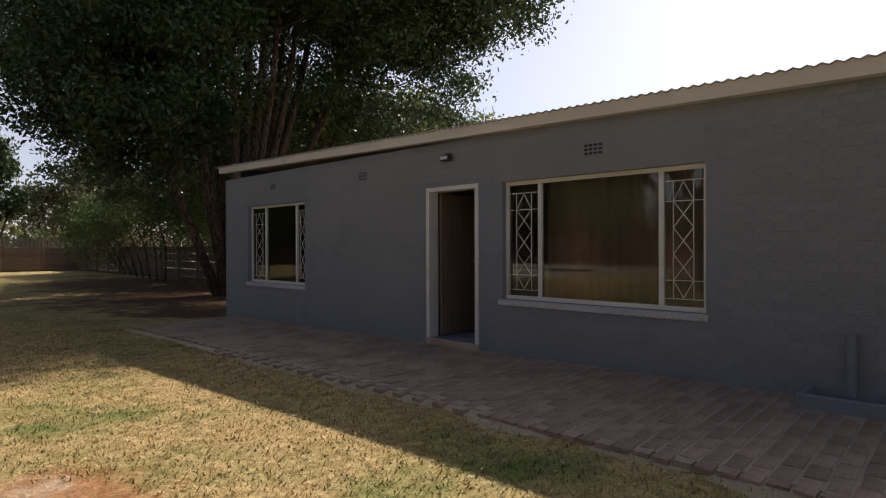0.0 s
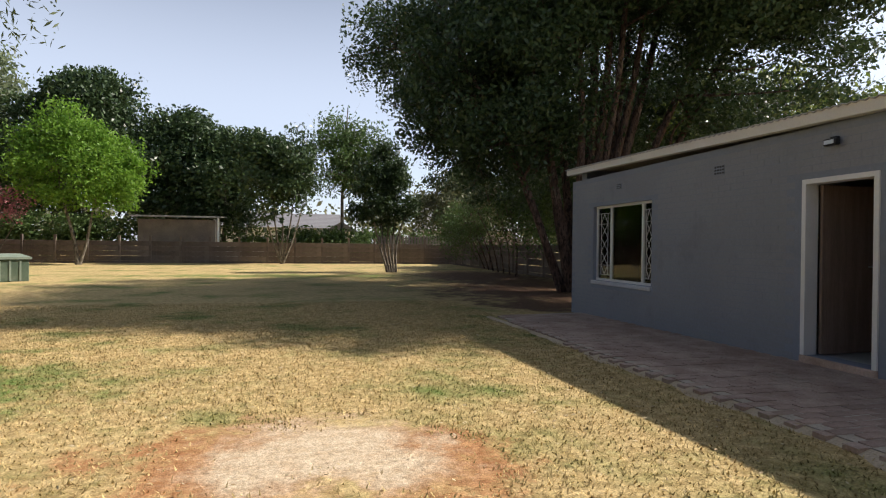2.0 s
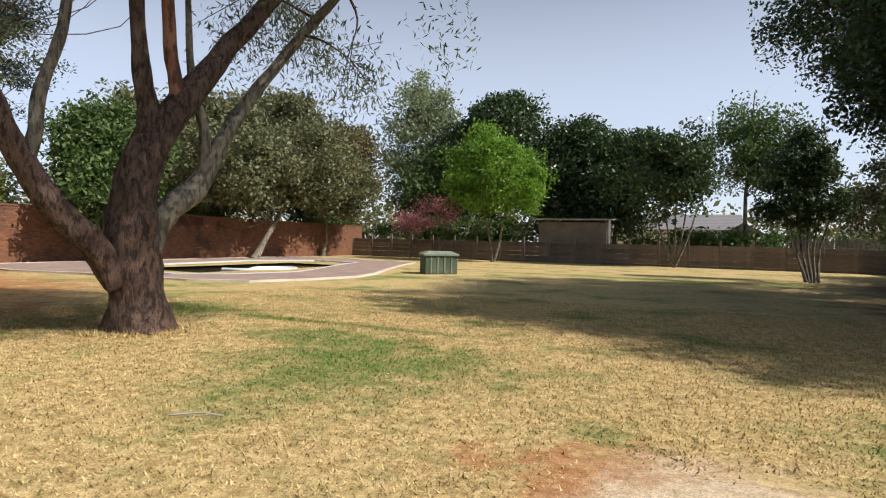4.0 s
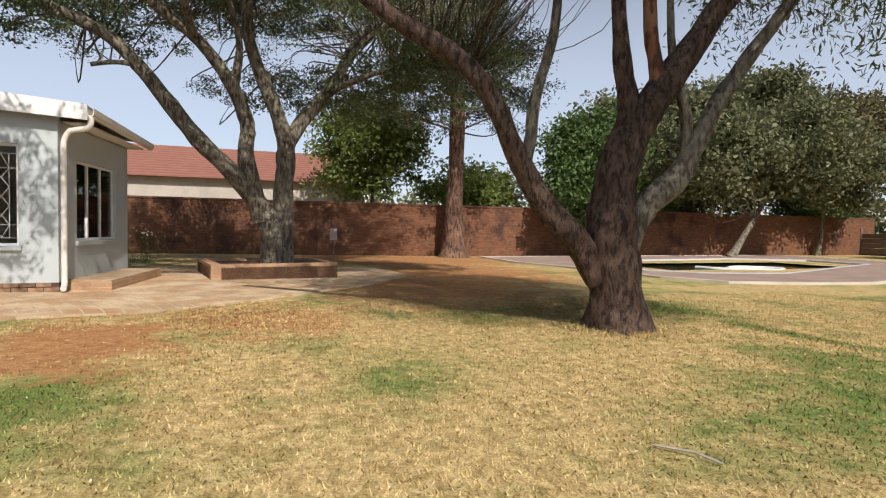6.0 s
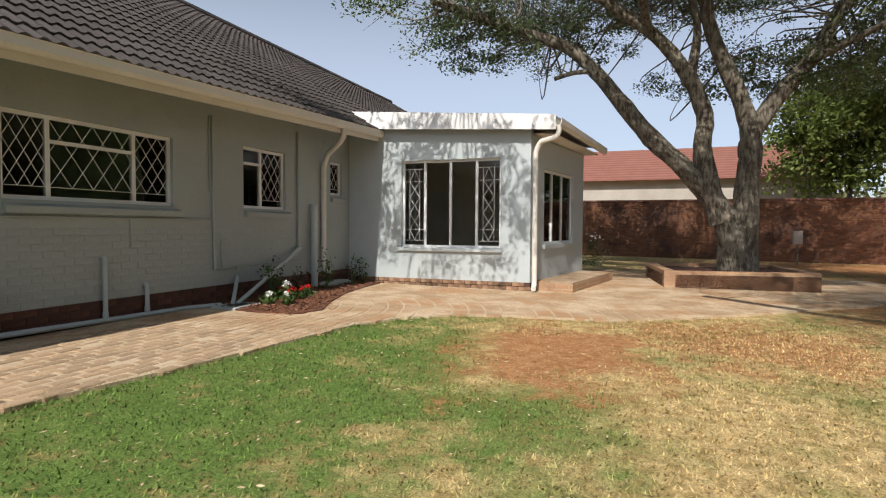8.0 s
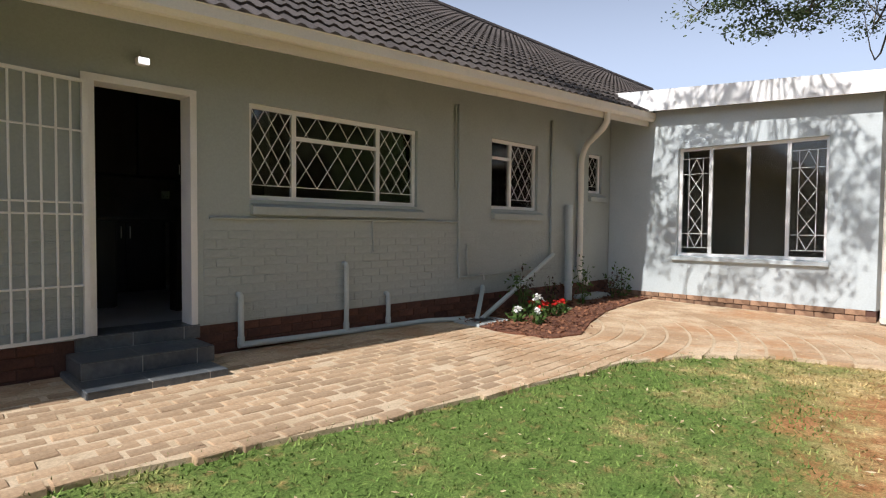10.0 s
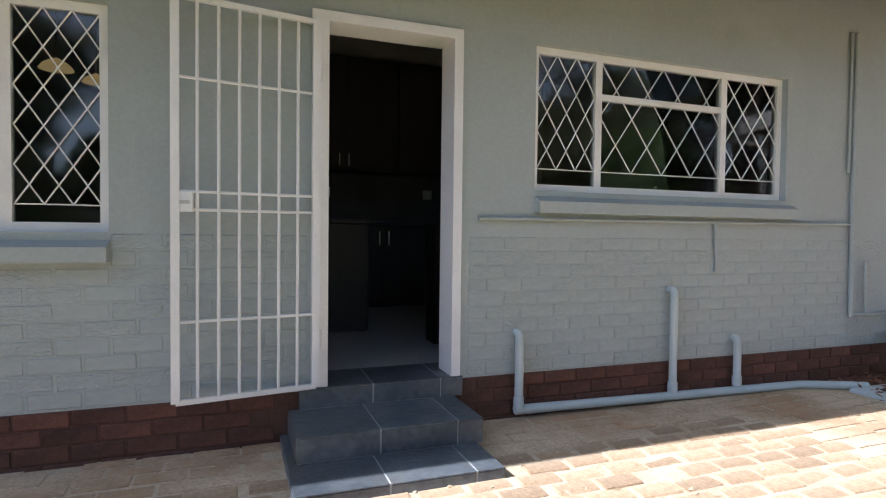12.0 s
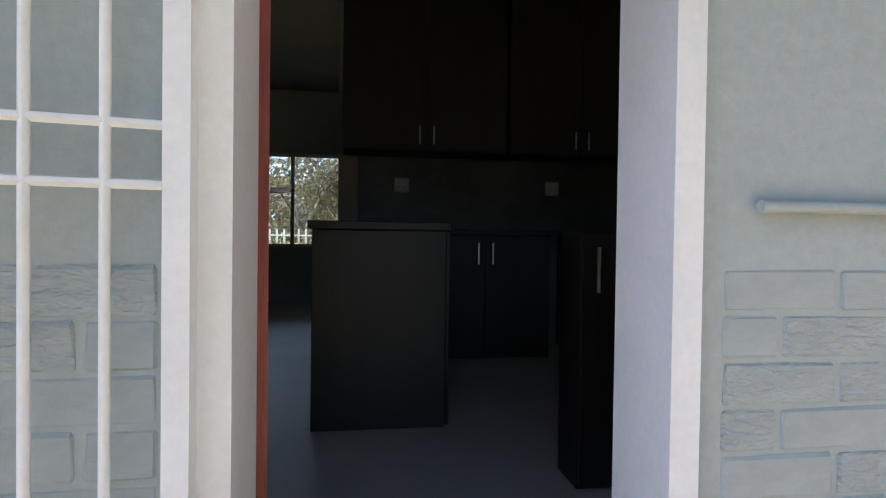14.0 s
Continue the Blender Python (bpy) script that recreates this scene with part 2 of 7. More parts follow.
def lawn_mat(name, soil=True):
    m, n, l, b = nodes_of(name)
    co = n.new("ShaderNodeTexCoord").outputs["Object"]
    warp = tex_noise(n, l, co, 1.9, 7, 0.72)
    fine = tex_noise(n, l, co, 70, 5, 0.75)
    mid = tex_noise(n, l, co, 9, 5, 0.7)
    straw = mixc(n, l, ramp(n, l, mid, 0.3, 0.7), (0.35, 0.25, 0.10), (0.64, 0.485, 0.235))
    green = mixc(n, l, ramp(n, l, mid, 0.3, 0.7), (0.07, 0.14, 0.028), (0.155, 0.225, 0.055))
    patch = ramp(n, l, tex_noise(n, l, co, 0.55, 5, 0.65), 0.47, 0.74)
    col = mixc(n, l, patch, straw, green)
    tuft = n.new("ShaderNodeMath")
    tuft.operation = "MULTIPLY"
    tuft.inputs[1].default_value = 0.6
    l.new(ramp(n, l, tex_noise(n, l, co, 3.1, 6, 0.75), 0.50, 0.68), tuft.inputs[0])
    col = mixc(n, l, tuft.outputs[0], col, mixc(n, l, 0.45, green, straw))

    def blob(cx, cy, rx, ry, lo, hi, amount):
        sub, div, ln = n.new("ShaderNodeVectorMath"), n.new("ShaderNodeVectorMath"), n.new("ShaderNodeVectorMath")
        sub.operation, div.operation, ln.operation = "SUBTRACT", "DIVIDE", "LENGTH"
        sub.inputs[1].default_value, div.inputs[1].default_value = (cx, cy, 0), (rx, ry, 1e6)
        l.new(co, sub.inputs[0]), l.new(sub.outputs[0], div.inputs[0]), l.new(div.outputs[0], ln.inputs[0])
        a = n.new("ShaderNodeMath")
        a.operation = "MULTIPLY_ADD"
        a.inputs[1].default_value = amount
        l.new(warp, a.inputs[0]), l.new(ln.outputs["Value"], a.inputs[2])
        return ramp(n, l, a.outputs[0], hi + amount / 2, lo + amount / 2)

    for c in GREEN:
        k = n.new("ShaderNodeMath")
        k.operation = "MULTIPLY"
        l.new(blob(*c, 0.2, 1.25, 3.2), k.inputs[0]), l.new(ramp(n, l, mid, 0.25, 0.6), k.inputs[1])
        col = mixc(n, l, k.outputs[0], col, green)
    if soil:
        red = mixc(n, l, ramp(n, l, mid, 0.3, 0.7), (0.31, 0.135, 0.054), (0.48, 0.265, 0.12))
        for c in RED_SOIL:
            col = mixc(n, l, blob(*c, 0.5, 1.15, 3.0), col, red)
        # litter brown with the shade under the trees mixed into its colour
        leafy = mixc(n, l, ramp(n, l, mid, 0.3, 0.7), (0.10, 0.058, 0.034), (0.19, 0.115, 0.07))
        for c in LITTER_AND_SHADE:
            col = mixc(n, l, blob(*c, 0.5, 1.15, 2.0), col, leafy)
        pale = mixc(n, l, ramp(n, l, mid, 0.3, 0.7), (0.50, 0.38, 0.24), (0.66, 0.54, 0.38))
        for c in SAND:
            col = mixc(n, l, blob(*c, 0.35, 1.15, 2.6), col, pale)
    g = n.new("ShaderNodeMapRange")
    g.inputs["From Min"].default_value, g.inputs["From Max"].default_value = 0.3, 0.7
    g.inputs["To Min"].default_value, g.inputs["To Max"].default_value = 0.5, 1.42
    l.new(fine, g.inputs["Value"])
    col = mixc(n, l, 1.0, col, g.outputs["Result"], "MULTIPLY")
    clod = n.new("ShaderNodeMapRange")
    clod.inputs["From Min"].default_value, clod.inputs["From Max"].default_value = 0.32, 0.68
    clod.inputs["To Min"].default_value, clod.inputs["To Max"].default_value = 0.72, 1.24
    l.new(tex_noise(n, l, co, 24, 6, 0.8), clod.inputs["Value"])
    col = mixc(n, l, 1.0, col, clod.outputs["Result"], "MULTIPLY")
    if not soil:
        geo = n.new("ShaderNodeNewGeometry")
        h = n.new("ShaderNodeMapRange")
        h.inputs["To Min"].default_value, h.inputs["To Max"].default_value = 0.6, 1.55
        l.new(geo.outputs["Random Per Island"], h.inputs["Value"])
        col = mixc(n, l, 1.0, col, h.outputs["Result"], "MULTIPLY")
    l.new(col, b.inputs["Base Color"])
    b.inputs["Roughness"].default_value = 0.9
    b.inputs["Specular IOR Level"].default_value = 0.11
    bp = n.new("ShaderNodeBump")
    bp.inputs["Strength"].default_value, bp.inputs["Distance"].default_value = 0.7, 0.02
    l.new(mixc(n, l, 0.5, fine, mid), bp.inputs["Height"])
    l.new(bp.outputs["Normal"], b.inputs["Normal"])
    return m


LAWN = lawn_mat("lawn_soil")
GRASS = lawn_mat("dry_grass", soil=False)
GREY_PAINT = mat("blue_grey_painted_wall", (0.215, 0.242, 0.295), (0.24, 0.267, 0.32), 0.8, 30, 0.7, 0.25, fine_amt=0.08, dirt=(0.19, 0.21, 0.25))
SAGE = mat("sage_grey_paint", (0.35, 0.39, 0.378), (0.375, 0.418, 0.404), 0.7, 45, 0.6, 0.25, fine_amt=0.07, dirt=(0.325, 0.36, 0.345), dirt_scale=2.0)


def rustic_brick_mat():
    """Thickly painted bricks; about a third of them have a wrinkled rustic face."""
    m = mat("sage_painted_brick", (0.352, 0.392, 0.38), (0.375, 0.418, 0.404), 3.0, 24, 0.55, 0.5, fine_amt=0.06, vary=0.02, stretch=(1, 1, 1.7), depth=0.008)
    n, l = m.node_tree.nodes, m.node_tree.links
    b = n["Principled BSDF"]
    first = b.inputs["Normal"].links[0].from_node
    co = n.new("ShaderNodeTexCoord").outputs["Object"]
    info = n.new("ShaderNodeObjectInfo")
    shift = n.new("ShaderNodeVectorMath")
    shift.operation = "MULTIPLY_ADD"
    shift.inputs[1].default_value = (1, 1, 1)
    l.new(co, shift.inputs[0]), l.new(info.outputs["Location"], shift.inputs[2])
    wrinkle = tex_noise(n, l, shift.outputs[0], 15, 3, 0.55, (0.75, 1, 1.8))
    fold = n.new("ShaderNodeMath")
    fold.operation = "PINGPONG"
    fold.inputs[1].default_value = 0.11
    l.new(wrinkle, fold.inputs[0])
    some = n.new("ShaderNodeMath")
    some.operation = "GREATER_THAN"
    some.inputs[1].default_value = 0.5
    l.new(info.outputs["Random"], some.inputs[0])
    amount = n.new("ShaderNodeMath")
    amount.operation = "MULTIPLY"
    l.new(fold.outputs[0], amount.inputs[0]), l.new(some.outputs[0], amount.inputs[1])
    bp = n.new("ShaderNodeBump")
    bp.inputs["Strength"].default_value, bp.inputs["Distance"].default_value = 0.75, 0.05
    l.new(amount.outputs[0], bp.inputs["Height"]), l.new(first.outputs["Normal"], bp.inputs["Normal"])
    l.new(bp.outputs["Normal"], b.inputs["Normal"])
    return m


SAGE_BRICK = rustic_brick_mat()
PALE_BLUE = mat("pale_blue_grey_paint", (0.43, 0.485, 0.495), (0.47, 0.52, 0.525), 0.9, 40, 0.65, 0.2, fine_amt=0.06)
WHITE = mat("white_gloss_paint", (0.74, 0.74, 0.72), (0.80, 0.80, 0.78), 2.0, 60, 0.4, 0.08, fine_amt=0.04)
CREAM = mat("cream_fascia_paint", (0.70, 0.67, 0.60), (0.76, 0.73, 0.66), 1.0, 50, 0.5, 0.1, fine_amt=0.06, dirt=(0.56, 0.53, 0.46))
PLASTIC_PIPE = mat("grey_painted_pipe", (0.42, 0.48, 0.47), (0.48, 0.53, 0.52), 3.0, 60, 0.45, 0.05, fine_amt=0.05)
RED_BRICK = mat("dark_red_face_brick", (0.085, 0.035, 0.022), (0.14, 0.058, 0.035), 6.0, 60, 0.75, 0.6, vary=0.3)
DARK_MORTAR = mat("dark_mortar", (0.075, 0.035, 0.025), (0.11, 0.055, 0.038), 3.0, 60, 0.9, 0.5)
PAVER = mat("clay_paver", (0.35, 0.235, 0.135), (0.52, 0.405, 0.27), 1.5, 45, 0.9, 0.6, vary=0.2, dirt=(0.38, 0.215, 0.105), dirt_at=(0.46, 0.70), dirt_scale=1.1)
PAVER_DUST = mat("sandy_paving_joint", (0.46, 0.355, 0.228), (0.555, 0.445, 0.305), 2.0, 60, 0.9, 0.5)
PAVER_DARK = mat("weathered_brown_paver", (0.37, 0.25, 0.19), (0.52, 0.385, 0.30), 2.0, 40, 0.85, 0.6, vary=0.2, dirt=(0.36, 0.285, 0.215))
PAVER_DUST_DARK = mat("grey_paving_joint", (0.42, 0.35, 0.27), (0.52, 0.44, 0.34), 2.0, 60, 0.9, 0.5)
ROOF_TILE = mat("dark_concrete_roof_tile", (0.045, 0.038, 0.034), (0.075, 0.062, 0.055), 1.2, 40, 0.8, 0.5, vary=0.2)
SLATE = mat("blue_black_slate_tile", (0.06, 0.072, 0.085), (0.115, 0.128, 0.135), 3.0, 25, 0.35, 0.5, vary=0.2, dirt=(0.11, 0.10, 0.085), dirt_scale=3.0)
GROUT = mat("pale_grout", (0.32, 0.32, 0.30), (0.4, 0.4, 0.38), 3.0, 60, 0.9, 0.3)
CONCRETE = mat("weathered_precast_concrete", (0.20, 0.17, 0.15), (0.27, 0.235, 0.20), 0.8, 18, 0.9, 0.6, dirt=(0.13, 0.105, 0.09), dirt_scale=0.7)
def bark_mat(name, c1, c2, crack, scale, patch=None, depth=0.05):
    """Bark with long cracks between raised plates, blotched by broad noise."""
    m, n, l, b = nodes_of(name)
    co = n.new("ShaderNodeTexCoord").outputs["Object"]
    ridge = tex_noise(n, l, co, scale, 7, 0.68, (1.0, 1.0, 0.32))
    edge = ramp(n, l, ridge, 0.41, 0.55)
    fine = tex_noise(n, l, co, 45, 6, 0.7, (1, 1, 0.4))
    col = mixc(n, l, ramp(n, l, tex_noise(n, l, co, 2.2, 5, 0.65), 0.35, 0.65), c1, c2)
    if patch:
        col = mixc(n, l, ramp(n, l, tex_noise(n, l, co, 1.4, 6, 0.7), 0.56, 0.72), col, patch)
    col = mixc(n, l, edge, crack, col)
    g = n.new("ShaderNodeMapRange")
    g.inputs["To Min"].default_value, g.inputs["To Max"].default_value = 0.6, 1.4
    l.new(fine, g.inputs["Value"])
    l.new(mixc(n, l, 1.0, col, g.outputs["Result"], "MULTIPLY"), b.inputs["Base Color"])
    b.inputs["Roughness"].default_value = 0.92
    bp = n.new("ShaderNodeBump")
    bp.inputs["Strength"].default_value, bp.inputs["Distance"].default_value = 1.0, depth
    l.new(mixc(n, l, 0.35, ridge, fine), bp.inputs["Height"])
    l.new(bp.outputs["Normal"], b.inputs["Normal"])
    return m


BARK = bark_mat("grey_brown_bark", (0.16, 0.14, 0.105), (0.27, 0.24, 0.18), (0.075, 0.06, 0.045), 12, (0.33, 0.31, 0.22), 0.05)
BARK_DARK = bark_mat("dark_rough_bark", (0.098, 0.058, 0.042), (0.175, 0.112, 0.08), (0.04, 0.024, 0.018), 16, (0.235, 0.18, 0.135), 0.08)
BARK_RED = bark_mat("reddish_bare_wood", (0.24, 0.10, 0.055), (0.34, 0.17, 0.10), (0.10, 0.045, 0.03), 8, None, 0.02)
RED_DOOR = mat("red_brown_varnished_door", (0.20, 0.035, 0.018), (0.26, 0.05, 0.025), 3.0, 25, 0.4, 0.2, stretch=(8, 8, 0.5))
EAVE_WOOD_SHADE = mat("dark_eave_paint_and_shade", (0.05, 0.042, 0.03), (0.07, 0.058, 0.043), 1.5, 30, 0.7, 0.3)
CABINET = mat("black_brown_cabinet", (0.0095, 0.0085, 0.0078), (0.015, 0.0135, 0.012), 2.0, 30, 0.5, 0.05, stretch=(6, 6, 0.6))
INNER_WALL = mat("grey_inner_wall", (0.36, 0.35, 0.32), (0.42, 0.40, 0.37), 1.0, 40, 0.8, 0.1, fine_amt=0.05)
INNER_FLOOR = mat("pale_floor_tile", (0.42, 0.43, 0.42), (0.50, 0.50, 0.49), 1.5, 30, 0.35, 0.05, fine_amt=0.06)
STEEL = mat("brushed_steel", (0.55, 0.55, 0.53), (0.62, 0.62, 0.6), 4.0, 80, 0.35, 0.05, metal=1.0, fine_amt=0.05)
BLACK = mat("black_plastic", (0.012, 0.012, 0.012), (0.02, 0.02, 0.02), 4.0, 60, 0.5, 0.1)
GREEN_BOX = mat("faded_green_plastic", (0.055, 0.085, 0.05), (0.08, 0.115, 0.07), 2.0, 40, 0.6, 0.3, dirt=(0.2, 0.21, 0.16))
GREEN_LID = mat("pale_green_lid", (0.17, 0.21, 0.155), (0.22, 0.26, 0.195), 2.0, 40, 0.6, 0.3)
POOL_PAVE = mat("pinkish_pool_paving", (0.27, 0.19, 0.155), (0.34, 0.25, 0.20), 1.0, 20, 0.85, 0.4)
SHEET_METAL = mat("weathered_corrugated_sheet", (0.34, 0.33, 0.31), (0.42, 0.41, 0.39), 1.0, 30, 0.5, 0.2, dirt=(0.25, 0.21, 0.17))
MULCH = mat("dark_red_mulch", (0.12, 0.045, 0.025), (0.20, 0.085, 0.045), 4.0, 40, 0.95, 1.0, fine_amt=0.5, depth=0.03)
GLASS = glass_mat()


def pane(geo, parent, name="pane"):
    ob = part(name, geo, GLASS, parent)
    ob.visible_shadow = False
    return ob

# ---- ground ----
def ground_sheet():
    xs = [-400, -120, -60, -40] + [-30 + 1.0 * i for i in range(46)] + [20, 40, 100, 400]
    ys = [-400, -100, -40, -20] + [-10 + 1.0 * i for i in range(60)] + [60, 100, 200, 500]
    g = Geo()
    w = len(xs)
    for y in ys:
        for x in xs:
            g.v.append((x, y, ground_z(y) + 0.02 * noise.noise(Vector((x * 0.25, y * 0.25, 0)))))
    for j in range(len(ys) - 1):
        for i in range(w - 1):
            cx, cy = (xs[i] + xs[i + 1]) / 2, (ys[j] + ys[j + 1]) / 2
            if -20.5 < cx < -15.5 and 17 < cy < 27:
                continue
            g.f.append((j * w + i, j * w + i + 1, (j + 1) * w + i + 1, (j + 1) * w + i))
    return part("ground", g, LAWN, smooth=True)


ground = tagged(ground_sheet(), "dry straw-coloured lawn with green patches and bare red soil", "lawn", kind="structure")


# ---- walls with openings ----
def wall_x(g, y_front, y_back, x0, x1, z0, z1, holes):
    """A wall that runs along x, cut by holes (x0, x1, z0, z1)."""
    xs = sorted({x0, x1, *[h[0] for h in holes], *[h[1] for h in holes]})
    zs = sorted({z0, z1, *[h[2] for h in holes], *[h[3] for h in holes]})
    for i in range(len(xs) - 1):
        run = None
        for k in range(len(zs) - 1):
            cx, cz = (xs[i] + xs[i + 1]) / 2, (zs[k] + zs[k + 1]) / 2
            solid = not any(h[0] < cx < h[1] and h[2] < cz < h[3] for h in holes)
            if solid and run is None:
                run = zs[k]
            if run is not None and (not solid or k == len(zs) - 2):
                g.box(xs[i], y_front, run, xs[i + 1], y_back, zs[k + 1] if solid else zs[k])
                run = None
    return g


def wall_y(g, x_front, x_back, y0, y1, z0, z1, holes):
    """A wall that runs along y, cut by holes (y0, y1, z0, z1)."""
    t = wall_x(Geo(), 0, 1, y0, y1, z0, z1, holes)
    n = len(g.v)
    g.v += [(x_front + (x_back - x_front) * b, a, c) for a, b, c in t.v]
    g.f += [tuple(n + i for i in q) for q in t.f]
    return g


# frame for window builders: maps (along, depth inwards, up) to the world
def along_x(y_front, sign=1):
    """A facade that faces +y (sign 1): along is -x so that it reads left to right from outside."""
    return lambda a, d, z: (a, y_front - sign * d, z)


def along_y(x_front, sign):
    """A facade that faces -x (sign 1) or +x (sign -1)."""
    return lambda a, d, z: (x_front + sign * d, a, z)


def bar(g, f, a0, d0, z0, a1, d1, z1):
    p, q = f(a0, d0, z0), f(a1, d1, z1)
    return g.box(*p, *q)


def rod(g, f, a0, z0, a1, z1, d, r=0.0048):
    return g.tube([f(a0, d, z0), f(a1, d, z1)], r, 5)


def burglar_fancy(f, a0, a1, z0, z1, d, parent):
    """Burglar bars with two uprights, cross rails and a chain of four diamonds between them."""
    g = Geo()
    w, h = a1 - a0, z1 - z0
    u0, u1, mid = a0 + 0.24 * w, a0 + 0.76 * w, a0 + 0.5 * w
    lo, hi = z0 + 0.055 * h, z1 - 0.075 * h
    for z in (lo, hi, lo + 0.135 * h, hi - 0.15 * h):
        rod(g, f, a0, z, a1, z, d)
    for u in (u0, u1):
        rod(g, f, u, lo, u, hi, d)
    top, bot = hi - 0.15 * h, lo + 0.135 * h
    step = (top - bot) / 3
    zig = [hi - 0.01, top] + [top - step * (i + 1) for i in range(3)] + [lo + 0.01]
    for i in range(len(zig) - 1):
        za, zb = zig[i], zig[i + 1]
        if i == 0 or i == len(zig) - 2:
            ends = (mid, u0, mid, u1) if i == 0 else (u0, mid, u1, mid)
            rod(g, f, ends[0], za, ends[1], zb, d), rod(g, f, ends[2], za, ends[3], zb, d)
        else:
            rod(g, f, u0, za, u1, zb, d), rod(g, f, u1, za, u0, zb, d)
    return part("burglar_bar", g, WHITE, parent, "white steel burglar bars with diamond pattern")


def burglar_diamond(f, a0, a1, z0, z1, d, parent, nx):
    """Burglar bars of crossing slanted rods."""
    g = Geo()
    w, h = abs(a1 - a0), z1 - z0 - 0.09
    a0, a1, zb = min(a0, a1), max(a0, a1), z0 + 0.09
    p = w / nx
    slope = 1.55
    rows = max(1, round(h / (p * slope)))
    dz = h / rows / 2
    for i in range(-2 * rows, nx * 2 + 2 * rows):
        for s in (1, -1):
            x_start = a0 + i * p / 2 * 2
            # line from (x_start, zb) with direction (s * p/2, dz)
            t0, t1 = 0.0, 2.0 * rows
            if s > 0:
                t0, t1 = max(t0, (a0 - x_start) / (p / 2)), min(t1, (a1 - x_start) / (p / 2))
            else:
                t0, t1 = max(t0, (x_start - a1) / (p / 2)), min(t1, (x_start - a0) / (p / 2))
            if t1 - t0 > 0.05:
                rod(g, f, x_start + s * p / 2 * t0, zb + dz * t0, x_start + s * p / 2 * t1, zb + dz * t1, d, 0.0042)
    rod(g, f, a0, zb, a1, zb, d, 0.004)
    return part("burglar_bar", g, WHITE, parent, "white steel burglar bars with diamond pattern")


def steel_window(name, label, f, a0, a1, z0, z1, mullions, transoms=(), bars=(), depth=0.075, fr=0.045):
    """A white steel window set back in its opening: frame, mullions, panes, burglar bars and an outside sill."""
    base = f((a0 + a1) / 2, depth, z0)
    w = thing(name, label, "window", base)
    w["kind"] = "structure"
    g = Geo()
    d0, d1 = depth, depth + 0.045
    bar(g, f, a0, d0, z0, a1, d1, z0 + fr), bar(g, f, a0, d0, z1 - fr, a1, d1, z1)
    bar(g, f, a0, d0, z0 + fr, a0 + fr, d1, z1 - fr), bar(g, f, a1 - fr, d0, z0 + fr, a1, d1, z1 - fr)
    part("window_frame", g, WHITE, w)
    edges = [a0 + fr] + sorted(mullions) + [a1 - fr]
    for m in mullions:
        part("mullion", bar(Geo(), f, m - 0.025, d0 - 0.004, z0 + fr, m + 0.025, d1, z1 - fr), WHITE, w)
    for lo, hi, z in transoms:
        part("transom", bar(Geo(), f, lo, d0 - 0.002, z - 0.02, hi, d1, z + 0.02), WHITE, w)
    for i in range(len(edges) - 1):
        pane(bar(Geo(), f, edges[i], d0 + 0.02, z0 + fr, edges[i + 1], d0 + 0.026, z1 - fr), w)
    for kind, lo, hi, zlo, zhi, k in bars:
        if kind == "fancy":
            burglar_fancy(f, lo, hi, zlo, zhi, depth + 0.011, w)
        else:
            burglar_diamond(f, lo, hi, zlo, zhi, depth + 0.011, w, k)
    return w


# ---- outbuilding ----
OX, OY0, OY1 = 6.89, -6.0, 12.0
DOOR_O = (5.20, 6.12, 0.09, 2.13)
W2 = (2.46, 4.83, 0.69, 2.115)
W1 = (9.10, 11.08, 0.66, 2.13)
g = wall_y(Geo(), OX, OX + 0.22, OY0, OY1, -0.4, 2.72, [DOOR_O, W2, W1])
outb_wall = setting("wall_outbuilding", g, GREY_PAINT, "blue-grey painted brick wall of the outbuilding", "wall")
g = Geo()
g.box(OX + 0.22, OY1 - 0.22, -0.4, 13.0, OY1, 2.96)
g.box(OX + 0.22, OY0, -0.4, 13.0, OY0 + 0.22, 2.9)
g.box(12.78, OY0 + 0.22, -0.4, 13.0, OY1 - 0.22, 2.9)
setting("wall_outbuilding_rear", g, GREY_PAINT, "blue-grey painted side and rear walls", "wall")
setting("floor_outbuilding", Geo().box(OX + 0.22, OY0 + 0.22, -0.3, 12.78, OY1 - 0.22, 0.08), INNER_FLOOR, "pale floor inside the outbuilding", "floor")
setting("ceiling_outbuilding", Geo().box(OX + 0.22, OY0 + 0.22, 2.55, 12.78, OY1 - 0.22, 2.6), INNER_WALL, "plain ceiling", "ceiling")
setting("wall_inner_outbuilding", Geo().box(10.4, OY0 + 0.22, 0.08, 10.5, OY1 - 0.22, 2.55).box(OX + 0.22, 7.3, 0.08, 10.4, 7.42, 2.55), INNER_WALL, "plain inner walls", "wall")


